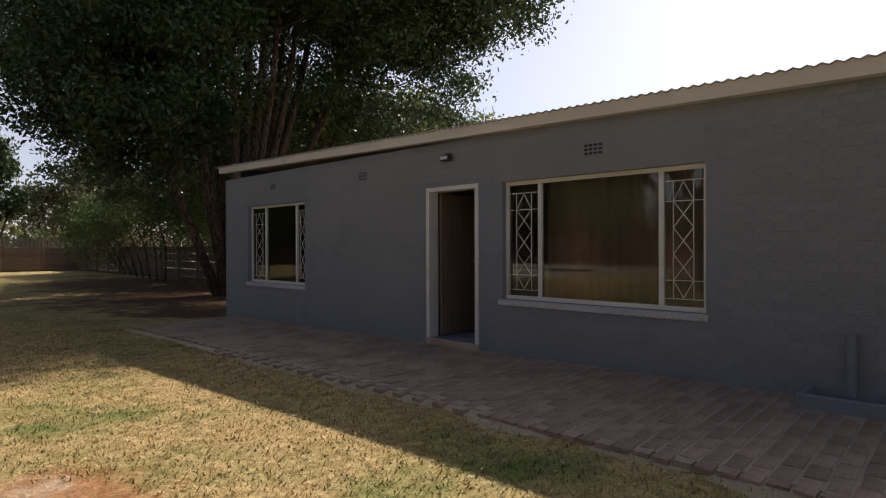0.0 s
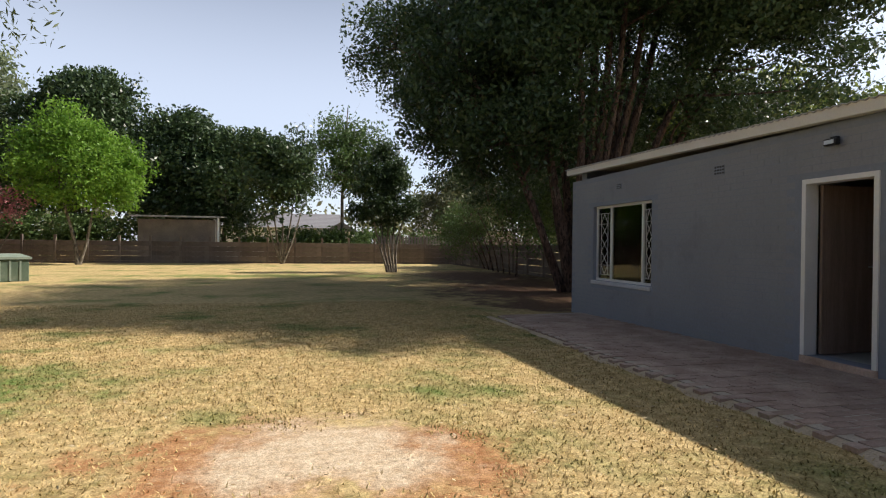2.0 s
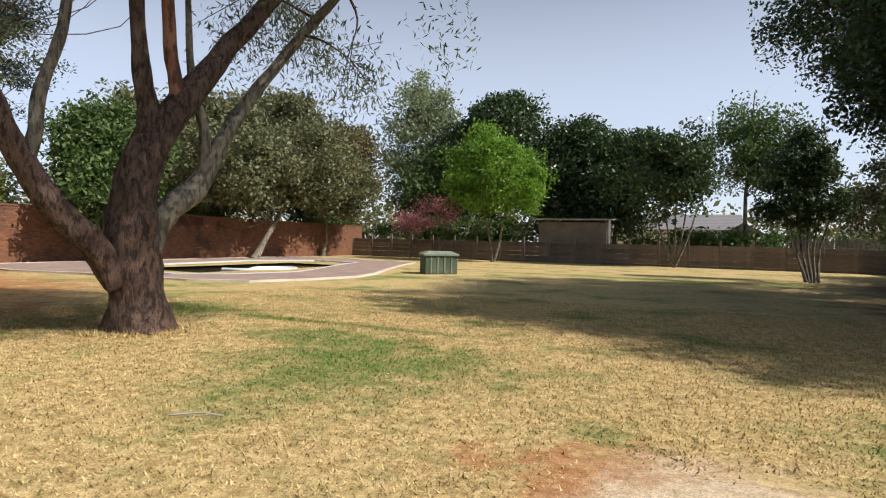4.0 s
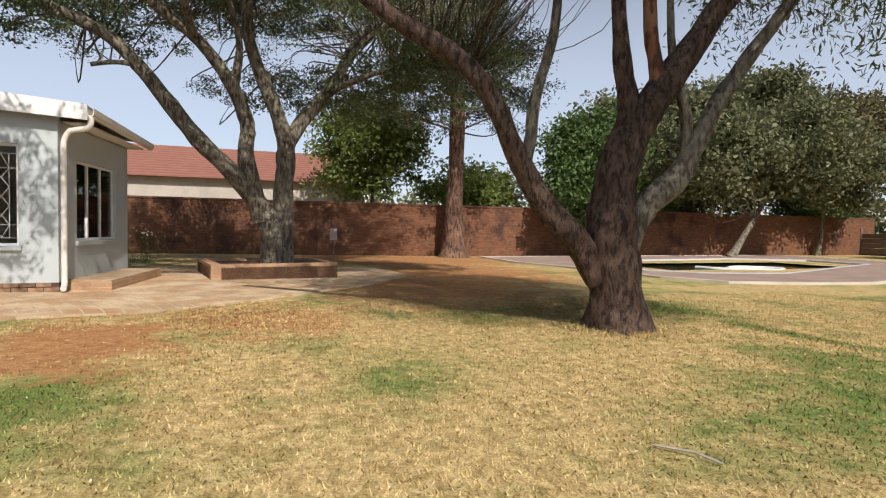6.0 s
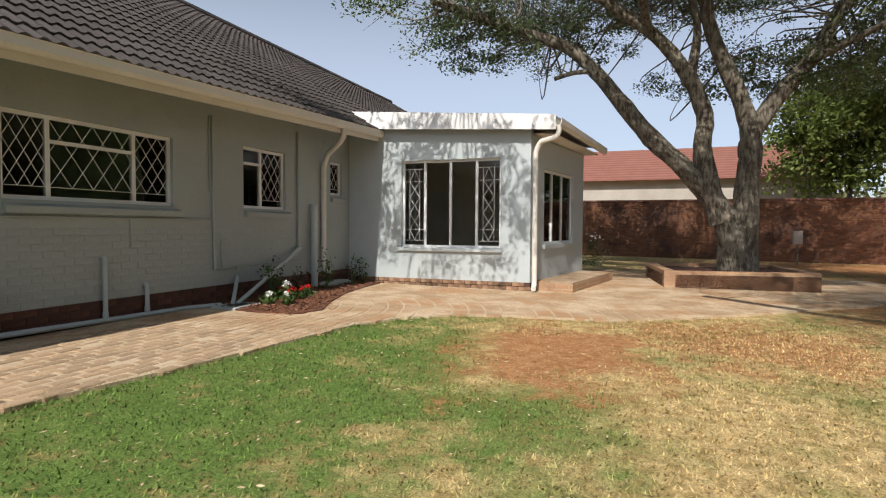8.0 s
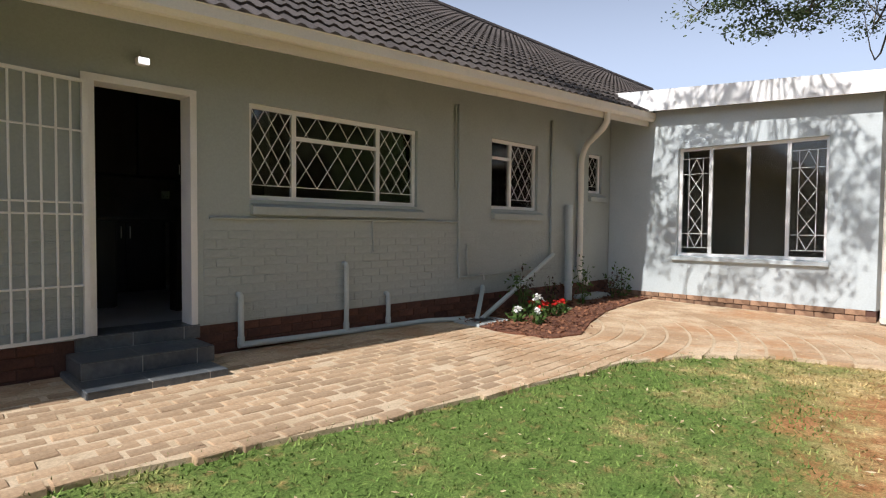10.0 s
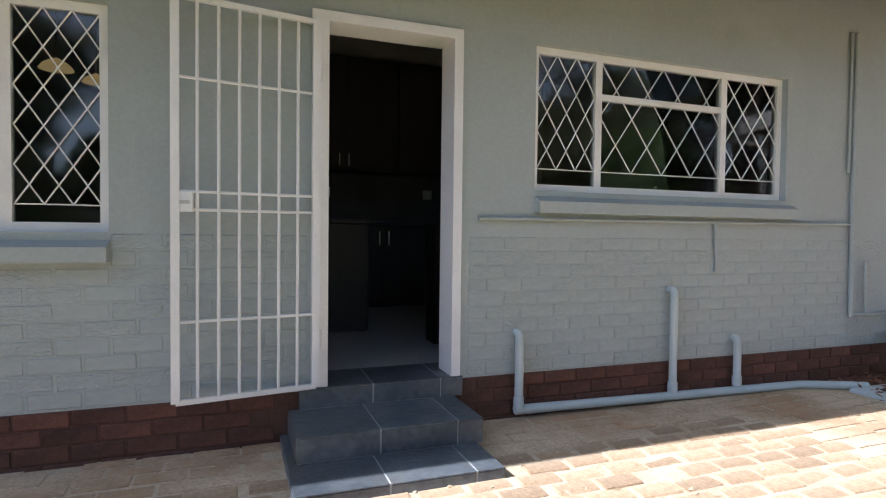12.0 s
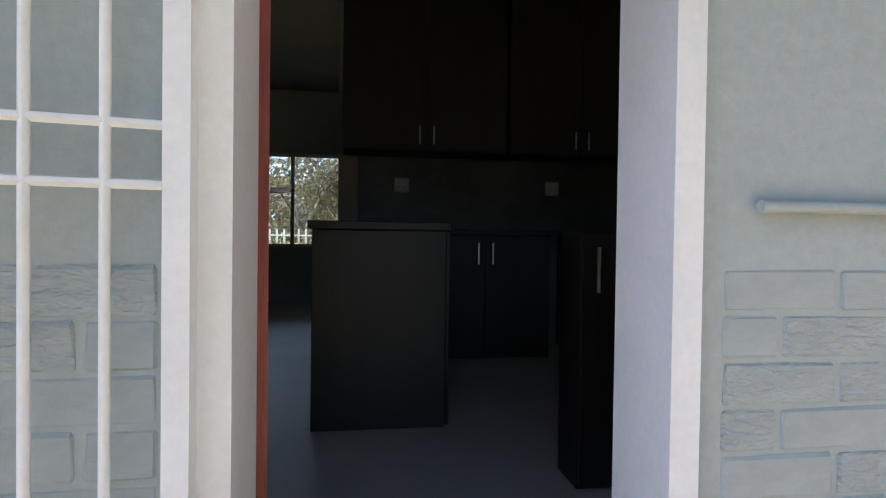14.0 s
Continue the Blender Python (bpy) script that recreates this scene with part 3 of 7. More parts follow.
def outbuilding_roof():
    r = thing("corrugated_roof", "weathered corrugated sheet roof with a pale fascia board", "roof", (OX, 3, 2.8))
    r["kind"] = "structure"
    g = Geo()
    step = 0.025
    n = int((OY1 + 0.15 - OY0) / step)
    for i in range(n + 1):
        y = OY0 + i * step
        z = 0.011 * math.sin(y * 2 * math.pi / 0.1)
        e = 0.0185 * (min(12.0, max(0.0, y)) - 12.0)
        for x, zz in ((OX - 0.14, 2.985 + e), (13.2, 3.10)):
            g.v.append((x, y, zz + z))
            g.v.append((x, y, zz + z - 0.012))
        if i:
            a, b = 4 * (i - 1), 4 * i
            g.f += [(a, b, b + 2, a + 2), (a + 1, a + 3, b + 3, b + 1), (a, a + 1, b + 1, b)]
    part("roof_sheet", g, SHEET_METAL, r, smooth=True)
    eb = lambda o: (lambda x, y: 2.86 + o + 0.0203 * (max(0.0, y) - 12.0))
    part("fascia", Geo().prism([(OX - 0.12, 0), (OX - 0.004, 0), (OX - 0.004, OY1 + 0.06), (OX - 0.12, OY1 + 0.06)], eb(0), eb(0.14)).prism([(OX - 0.12, OY0), (OX - 0.004, OY0), (OX - 0.004, 0), (OX - 0.12, 0)], eb(0), eb(0.14)), CREAM, r, "dusty cream fascia board")
    return r


outbuilding_roof()
fo = along_y(OX, 1)


def fancy_window(name, label, f, a0, a1, z0, z1, m0, m1, extra=()):
    return steel_window(name, label, f, a0, a1, z0, z1, [m0, m1, *extra], bars=[("fancy", a0 + 0.05, m0 - 0.025, z0 + 0.045, z1 - 0.045, 0), ("fancy", m1 + 0.025, a1 - 0.05, z0 + 0.045, z1 - 0.045, 0)])


fancy_window("window_1", "wide white-framed window with diamond burglar bars at both sides", fo, *W2, 2.91, 4.34)
fancy_window("window_2", "white-framed window with diamond burglar bars, near the far corner", fo, *W1, 9.47, 10.52)
SILL_WHITE = mat("grey_white_painted_sill", (0.50, 0.51, 0.55), (0.56, 0.57, 0.6), 2.0, 40, 0.6, 0.15)
for a0, a1, z in ((W2[0] - 0.02, W2[1] + 0.05, W2[2]), (W1[0] - 0.03, W1[1] + 0.03, W1[2])):
    setting("window_sill", Geo().cham(OX - 0.035, a0, z - 0.075, OX + 0.09, a1, z - 0.003, 0.008), SILL_WHITE, "painted sloping window sill", "window sill")


def door_frame_y(name, label, f, a0, a1, z0, z1, t=0.055, d=0.16, proud=0.02, wide=1.0):
    w = thing(name, label, "door frame", f((a0 + a1) / 2, 0, z0))
    w["kind"] = "structure"
    part("jamb", bar(Geo(), f, a0, -proud, z0, a0 + t, d, z1 - t), WHITE, w)
    part("jamb", bar(Geo(), f, a1 - t * wide, -proud, z0, a1, d, z1 - t), WHITE, w)
    part("head", bar(Geo(), f, a0, -proud, z1 - t, a1, d, z1), WHITE, w)
    return w


door_frame_y("door_1", "white-painted door frame of the outbuilding, door standing open inwards", fo, *DOOR_O)
LEAF_WOOD = mat("dull_brown_door", (0.20, 0.145, 0.115), (0.27, 0.20, 0.16), 2.0, 30, 0.5, 0.2, stretch=(6, 6, 0.5))
dl = thing("door_leaf", "dark wooden door standing open into the outbuilding", "door", (OX + 0.2, 6.04, 0.1))
part("leaf", Geo().cham(OX + 0.18, 6.02, 0.1, OX + 0.98, 6.06, 2.07, 0.004), LEAF_WOOD, dl)
part("door_handle", Geo().tube([(OX + 0.9, 6.02, 1.12), (OX + 0.9, 5.97, 1.12), (OX + 0.8, 5.97, 1.12)], 0.01, 6), STEEL, dl, "steel lever handle")
setting("door_step", Geo().cham(OX - 0.04, 5.2, -0.05, OX + 0.22, 6.12, 0.088, 0.01), PAVER_DARK, "worn brick door sill", "door sill")


# ---- main house ----
HY, HX0 = -4.83, -11.12
KD = (-3.862, -2.990, 0.41, 2.465)
KW1 = (-6.49, -4.355, 1.545, 2.455)
KW2 = (-8.95, -7.87, 1.565, 2.54)
KW3 = (-10.85, -10.41, 1.91, 2.57)
KW0 = (-2.03, -0.30, 1.26, 2.36)
HZ = 3.34
g = wall_x(Geo(), HY, HY - 0.22, HX0 - 3.5, 5.0, 0.405, 2.60, [KD, KW1, KW2, KW3, KW0])
g.prism([(HX0 - 3.5, HY - 0.22), (5.0, HY - 0.22), (5.0, HY), (HX0 - 3.5, HY)], 2.60, lambda x, y: 3.62 - 0.041 * (max(x, -13.0) + 11.1))
house_wall = setting("wall_north", g, SAGE, "sage-grey painted house wall, painted brick below the sills", "wall")
g = Geo()
g.box(4.78, HY - 0.22, -0.2, 5.0, -12.0, HZ)
g.box(HX0 - 3.5, HY - 0.22, -0.2, HX0 - 3.28, -12.0, HZ)
setting("wall_house_side", g, SAGE, "sage-grey painted end walls", "wall")
g = wall_x(Geo(), -12.22, -12.0, HX0 - 3.5, 5.0, -0.2, HZ, [(-3.6, -1.5, 1.17, 2.47)])
setting("wall_south", g, SAGE, "far wall of the house with a window", "wall")
setting("floor", Geo().box(HX0 - 3.28, HY - 0.02, 0.2, 4.78, -12.0, 0.41), INNER_FLOOR, "pale grey floor tiles inside the house", "floor")
setting("ceiling", Geo().box(HX0 - 3.28, HY - 0.22, 3.34, 4.78, -12.0, 3.40), INNER_WALL, "plain ceiling", "ceiling")
# plinth behind the face bricks, and the base under the wall
setting("plinth", Geo().box(HX0, HY - 0.002, -0.1, 5.0, HY - 0.22, 0.405), DARK_MORTAR, "dark red face-brick plinth under the painted wall", "plinth")

EAVE_Y, RIDGE_Y, RIDGE_Z = -4.12, -10.1, 6.87


def eave_z(x):
    """Underside of the fascia: the old eaves fall gently along the wall."""
    return 3.03 - 0.041 * (min(max(x, -13.0), -1.0) + 11.1)


def tile_form(w, length, seed):
    """One profiled tile, lying in its own plane: across, up the slope, out of the slope."""
    r = random.Random(seed)
    g = Geo()
    n = 8
    for i in range(n + 1):
        a = -w / 2 + w * i / n
        h = 0.022 * max(-0.35, math.sin(4 * math.pi * i / n + 0.6))
        tip = r.uniform(-0.003, 0.003)
        g.v += [(a, -0.03 + tip, 0.035 + h), (a, -0.03 + tip, 0.012 + h), (a, length, 0.004 + h)]
        if i:
            p, q = 3 * (i - 1), 3 * i
            g.f += [(p, q, q + 2, p + 2), (p + 1, q + 1, q, p)]
    me = g.mesh("roof_tile")
    me.materials.append(ROOF_TILE)
    return me


def house_roof():
    up = lambda o: (lambda x, y: eave_z(x) + o)
    r = thing("tiled_roof", "dark weathered concrete-tile roof with cream gutter and fascia", "roof", (-4, -10, 3.2))
    r["kind"] = "structure"
    x0, x1 = -24.0, 6.0
    course, tw = 0.32, 0.34
    forms = [tile_form(tw, course + 0.02, k) for k in range(4)]
    g, rnd = Geo(), random.Random(8)
    rows = 23
    for i in range(int((x1 - x0) / tw)):
        x = x0 + (i + 0.5) * tw
        foot = Vector((x, EAVE_Y + 0.06, eave_z(x) + 0.21))
        s = Vector((x, RIDGE_Y, RIDGE_Z)) - foot
        length = s.length
        s /= length
        along = (Vector((x + 1, EAVE_Y + 0.06, eave_z(x + 1) + 0.21)) - foot).normalized()
        nrm = along.cross(s).normalized()
        if nrm.z < 0:
            nrm = -nrm
        for c in range(rows):
            p = foot + s * min(c * course, length - course)
            m = Matrix((along, s, nrm)).transposed().to_4x4()
            m.translation = p
            if -11.0 < x < -3.6 and c < 13:
                ob = new("roof_tile", forms[rnd.randrange(4)])
                ob.parent = r
                o = ORIGIN[r.name]
                m.translation = p - Vector(o)
                ob.matrix_local = m
            else:
                me = forms[rnd.randrange(4)]
                n = len(g.v)
                g.v += [tuple(m @ v.co) for v in me.vertices]
                g.f += [tuple(n + k for k in f.vertices) for f in me.polygons]
    tagged(part("roof_tiles", g, ROOF_TILE, r, "dark profiled concrete tiles in courses"), kind="stuff")
    part("rear_slope", Geo().quad((x0, RIDGE_Y, RIDGE_Z), (x1, RIDGE_Y, RIDGE_Z), (x1, -16.1, 3.2), (x0, -16.1, 3.2)), ROOF_TILE, r)
    part("gable", Geo().prism([(4.9, -5.0), (5.0, -5.0), (5.0, -15.3), (4.9, -15.3)], HZ, lambda x, y: HZ + 0.02 + 3.3 * (1 - abs(y + 10.1) / 5.6)), SAGE, r)
    part("ridge_cap", Geo().tube([(x0, RIDGE_Y, RIDGE_Z + 0.02), (x1, RIDGE_Y, RIDGE_Z + 0.02)], 0.11, 8), ROOF_TILE, r)
    # open eaves: dark boards on the slope, carried by rafter feet
    eave = Geo()
    rise = 0.44
    for xa, xb in ((HX0 + 0.01, -1.0), (-1.0, x1)):
        v = [(xa, HY + 0.003, eave_z(xa) + 0.17 + rise), (xb, HY + 0.003, eave_z(xb) + 0.17 + rise), (xb, EAVE_Y - 0.031, eave_z(xb) + 0.17), (xa, EAVE_Y - 0.031, eave_z(xa) + 0.17)]
        k = len(eave.v)
        eave.v += v + [(a, b, c + 0.025) for a, b, c in v]
        eave.f += [(k, k + 1, k + 2, k + 3), (k + 7, k + 6, k + 5, k + 4), (k + 2, k + 6, k + 7, k + 3), (k, k + 4, k + 5, k + 1)]
    part("eave_board", eave, EAVE_WOOD_SHADE, r, "dark brown-painted eave boards")
    for i in range(15):
        xr = HX0 + 0.6 + i * 1.1
        p = [(HY + 0.003, 0.16 + rise), (EAVE_Y - 0.033, 0.16), (EAVE_Y - 0.033, 0.06), (HY + 0.003, 0.05 + rise)]
        rg = Geo()
        rg.v += [(xr, y, eave_z(xr) + z) for y, z in p] + [(xr + 0.05, y, eave_z(xr) + z) for y, z in p]
        rg.f += [(0, 1, 2, 3), (7, 6, 5, 4)] + [(q, q + 4, (q + 1) % 4 + 4, (q + 1) % 4) for q in range(4)]
        part("rafter_foot", rg, EAVE_WOOD_SHADE, r)
    part("fascia", Geo().prism([(HX0 + 0.01, EAVE_Y - 0.03), (-1, EAVE_Y - 0.03), (-1, EAVE_Y), (HX0 + 0.01, EAVE_Y)], up(0), up(0.19)).prism([(-1, EAVE_Y - 0.03), (x1, EAVE_Y - 0.03), (x1, EAVE_Y), (-1, EAVE_Y)], up(0), up(0.19)), CREAM, r, "cream fascia board")
    # open gutter
    gg = Geo()
    prof = [(0.0, 0.10), (0.0, 0.0), (0.03, -0.03), (0.09, -0.03), (0.12, 0.01), (0.12, 0.09), (0.13, 0.10), (0.125, 0.10), (0.108, 0.085), (0.108, 0.015), (0.085, -0.018), (0.035, -0.018), (0.012, 0.005), (0.012, 0.10)]
    b = len(gg.v)
    m = len(prof)
    for x in (HX0 + 0.02, -1.0, x1):
        gg.v += [(x, EAVE_Y + 0.004 + p, eave_z(x) + 0.10 + q) for p, q in prof]
    for c in (0, m):
        gg.f += [(c + i, c + (i + 1) % m, c + m + (i + 1) % m, c + m + i) for i in range(m)]
    gg.f += [tuple(reversed(range(m))), tuple(2 * m + i for i in range(m))]
    part("gutter", gg, CREAM, r, "cream painted rain gutter")
    return r


house_roof()
fh = along_x(HY)
door_frame_y("door_2", "white-painted kitchen door frame with the door standing open", fh, *KD, t=0.055, d=0.2, wide=1.65)
steel_window("window_3", "white steel kitchen window with diamond burglar bars", fh, *KW1, [-5.92, -4.85], [(-5.90, -4.87, 2.18)],
             [("d", -6.47, -5.94, 1.6, 2.42, 3), ("d", -5.90, -4.87, 1.6, 2.42, 4), ("d", -4.83, -4.40, 1.6, 2.42, 3)], depth=0.05)
steel_window("window_4", "small white steel window, half with burglar bars", fh, *KW2, [-8.34], [(-8.32, -7.94, 2.28)], [("d", -8.90, -8.36, 1.62, 2.48, 3)], depth=0.05)
steel_window("window_5", "narrow white steel window with burglar bars", fh, *KW3, [], [], [("d", -10.81, -10.45, 1.94, 2.53, 2)], depth=0.05)
steel_window("window_6", "white steel window with diamond burglar bars beside the door", fh, *KW0, [-1.60, -0.73], [], [("d", -1.99, -1.63, 1.30, 2.32, 3), ("d", -1.57, -0.76, 1.30, 2.32, 6), ("d", -0.70, -0.34, 1.30, 2.32, 3)], depth=0.05)
for a0, a1, z in ((-6.56, -4.36, 1.54), (-9.06, -7.87, 1.56), (-10.95, -10.4, 1.90), (-2.03, -0.2, 1.25)):
    setting("window_sill", Geo().prism([(a0, HY - 0.05), (a1, HY - 0.05), (a1, HY + 0.065), (a0, HY + 0.065)], z - 0.135, lambda x, y: z - 0.004 - max(0.0, y - HY + 0.05) * 0.5), SAGE, "sage-painted sloping sill", "window sill")



def curtain(label, f, a0, a1, z0, z1, d, material):
    """Cloth in soft folds hung close behind a window."""
    c = thing("window_curtain", label, "curtain", f((a0 + a1) / 2, d, z0))
    g = Geo()
    k = int((a1 - a0) / 0.02)
    for i in range(k + 1):
        a = a0 + (a1 - a0) * i / k
        w = d + 0.018 * math.sin(a * 41 + 1.2 * math.sin(a * 5.3)) + 0.008 * math.sin(a * 97)
        g.v += [f(a, w, z0), f(a, w, z1)]
        if i:
            g.f.append((2 * i - 2, 2 * i, 2 * i + 1, 2 * i - 1))
    part("cloth", g, material, c, smooth=True)
    part("rail", bar(Geo(), f, a0, d - 0.01, z1, a1, d + 0.01, z1 + 0.02), WHITE, c)
    return c


BROWN_CLOTH = mat("brown_curtain_cloth", (0.29, 0.20, 0.16), (0.35, 0.25, 0.20), 3.0, 60, 0.9, 0.2, fine_amt=0.1)
curtain("plain brown curtain drawn behind the small window", fh, KW2[0] + 0.02, KW2[1] - 0.02, KW2[2] + 0.02, KW2[3] - 0.03, 0.16, BROWN_CLOTH)
curtain("plain brown curtain drawn behind the narrow window", fh, KW3[0] + 0.02, KW3[1] - 0.02, KW3[2] + 0.02, KW3[3] - 0.03, 0.16, BROWN_CLOTH)
curtain("plain brown curtain drawn behind the wide outbuilding window", fo, W2[0] + 0.01, 4.38, W2[2] - 0.05, W2[3] + 0.03, 0.32, BROWN_CLOTH)

# ---- sunroom ----
SX, SY0, SY1 = -11.12, -4.82, -0.97
FX, FY = -14.6, -0.42
SW = (-3.61, -1.54, 0.88, 2.61)
g = wall_y(Geo(), SX, SX - 0.2, SY0 + 0.0, SY1, 0.25, 3.12, [SW])
g.prism([(SX - 0.2, SY0), (SX, SY0), (SX, SY1), (SX - 0.2, SY1)], 3.12, lambda x, y: 3.125 + 0.062 * (SY1 - y))
setting("wall_sunroom", g, PALE_BLUE, "pale blue-grey painted sunroom wall", "wall")
setting("plinth_sunroom", Geo().box(SX - 0.015, SY0, -0.1, SX - 0.2, SY1, 0.25), DARK_MORTAR, "face-brick plinth of the sunroom", "plinth")
side = Vector((FX - SX, FY - SY1, 0)).normalized()
inward = Vector((side.y, -side.x, 0))
if inward.y > 0:
    inward = -inward
side_len = Vector((FX - SX, FY - SY1, 0)).length


def fs(a, d, z):
    p = Vector((SX, SY1, 0)) + side * a + inward * d
    return (p.x, p.y, z)


def slab(g, f, a0, d0, z0, a1, d1, z1):
    """An upright block in a turned facade frame."""
    poly = [f(a0, d0, 0)[:2], f(a1, d0, 0)[:2], f(a1, d1, 0)[:2], f(a0, d1, 0)[:2]]
    area = sum(poly[i][0] * poly[(i + 1) % 4][1] - poly[(i + 1) % 4][0] * poly[i][1] for i in range(4))
    return g.prism(poly if area > 0 else poly[::-1], z0, z1)


SIDE_WIN = (0.75, 2.75, 0.95, 2.45)
g = Geo()
slab(g, fs, 0.0, 0, 0.25, SIDE_WIN[0], 0.2, 3.02), slab(g, fs, SIDE_WIN[1], 0, 0.25, side_len, 0.2, 3.02)
slab(g, fs, SIDE_WIN[0], 0, 0.25, SIDE_WIN[1], 0.2, SIDE_WIN[2]), slab(g, fs, SIDE_WIN[0], 0, SIDE_WIN[3], SIDE_WIN[1], 0.2, 3.02)
setting("wall_sunroom_side", g, PALE_BLUE, "blue-grey side wall of the sunroom in shade", "wall")
sw = thing("window_7", "white-framed side window of the sunroom", "window", fs(1.75, 0.1, 0.95))
sw["kind"] = "structure"
a0, a1, z0, z1 = SIDE_WIN
part("window_frame", slab(slab(slab(slab(Geo(), fs, a0, .06, z0, a1, .11, z0 + .05), fs, a0, .06, z1 - .05, a1, .11, z1), fs, a0, .06, z0 + .05, a0 + .05, .11, z1 - .05), fs, a1 - .05, .06, z0 + .05, a1, .11, z1 - .05), WHITE, sw)
for a in (a0 + 0.65, a0 + 1.3):
    part("mullion", slab(Geo(), fs, a - .025, .055, z0 + .05, a + .025, .11, z1 - .05), WHITE, sw)
pane(slab(Geo(), fs, a0 + .05, .08, z0 + .05, a1 - .05, .086, z1 - .05), sw)
setting("window_sill", slab(Geo(), fs, a0 - 0.05, -0.05, z0 - 0.08, a1 + 0.05, 0.1, z0 - 0.002), PALE_BLUE, "painted sill", "window sill")
fancy_window("window_8", "white sunroom window with diamond burglar bars at both sides", along_y(SX, -1), *SW, -3.12, -2.04, (-2.58,))
setting("window_sill", Geo().cham(SX - 0.1, SW[0] - 0.06, 0.80, SX + 0.06, SW[1] + 0.04, 0.876, 0.01), PALE_BLUE, "pale painted sill", "window sill")
setting("floor_sunroom", Geo().prism([(SX - 0.2, SY0), (SX - 0.2, SY1 - 0.2), fs(side_len, 0.2, 0)[:2], (FX, SY0)][::-1], 0.2, 0.30), INNER_FLOOR, "pale floor of the sunroom", "floor")
TAN_WALL = mat("warm_tan_inner_wall", (0.42, 0.34, 0.27), (0.48, 0.39, 0.31), 1.0, 40, 0.8, 0.1, fine_amt=0.05)
setting("wall_sunroom_rear", Geo().box(FX - 0.2, SY0 + 0.0, 0.0, FX, FY - 0.25, 3.05), TAN_WALL, "rear wall of the sunroom", "wall")


def sunroom_roof():
    r = thing("sunroom_roof", "low sheet roof with white-painted deep fascia", "roof", (SX, -2.5, 3.1))
    r["kind"] = "structure"
    n0, n1 = Vector((SX + 0.22, -0.50, 0)), Vector((FX - 0.25, -0.02, 0))
    top = lambda x, y: 3.30 + (y + 0.5) * -0.075
    part("roof_sheet", Geo().prism([(FX - 0.25, -5.6), (SX + 0.20, -5.6), (n0.x - 0.02, n0.y), (n1.x, n1.y)], lambda x, y: top(x, y) - 0.06, top), SHEET_METAL, r)
    # front fascia, deeper towards the house
    part("fascia", Geo().prism([(SX + 0.20, -4.75), (SX + 0.235, -4.75), (SX + 0.235, -0.48), (SX + 0.20, -0.48)], lambda x, y: 3.045 + (y + 0.5) * -0.055, lambda x, y: 3.315 + (y + 0.5) * -0.075), WHITE, r, "white-painted front fascia")
    part("soffit", Geo().prism([(FX - 0.2, -4.8), (SX - 0.2, -4.8), (SX - 0.2, -0.60), (FX - 0.2, -0.1)], 3.04, 3.06), CREAM, r)
    low = lambda x, y: 3.075 + (y + 0.5) * -0.055
    # the dark colour of this strip stands in for the fascia's shadow line
    part("soffit", Geo().prism([(SX + 0.003, -4.75), (SX + 0.197, -4.75), (SX + 0.197, -0.50), (SX + 0.003, -0.52)], low, lambda x, y: low(x, y) + 0.02), EAVE_WOOD_SHADE, r, "board under the fascia, coloured dark for its shadow line")
    gg = Geo()
    a, b = Vector((SX + 0.24, -0.50, 3.13)), Vector((FX - 0.25, -0.02, 3.08))
    out = Vector((-(b - a).y, (b - a).x, 0)).normalized()
    if out.y < 0:
        out = -out
    prof = [(0.0, 0.11), (0.0, 0.0), (0.03, -0.03), (0.09, -0.03), (0.125, 0.01), (0.13, 0.11), (0.115, 0.11), (0.11, 0.02), (0.085, -0.015), (0.035, -0.015), (0.014, 0.01), (0.014, 0.11)]
    m = len(prof)
    for e in (a, b):
        gg.v += [tuple(e + out * p + Vector((0, 0, q))) for p, q in prof]
    gg.f += [(i, (i + 1) % m, m + (i + 1) % m, m + i) for i in range(m)] + [tuple(reversed(range(m))), tuple(m + i for i in range(m))]
    part("gutter", gg, CREAM, r, "cream rain gutter along the side")
    return r


sunroom_roof()

# ---- boundary walls ----
BWX = -26.6
g = Geo().box(BWX, -30, -0.4, BWX - 0.25, 45.0, 2.42)
brick_wall = setting("wall_boundary_brick", g, DARK_MORTAR, "weathered orange-brown brick boundary wall in dappled shade", "wall")
setting("wall_coping", Geo().box(BWX + 0.03, -30, 2.42, BWX - 0.28, 45.0, 2.50), RED_BRICK, "brick coping", "wall coping")


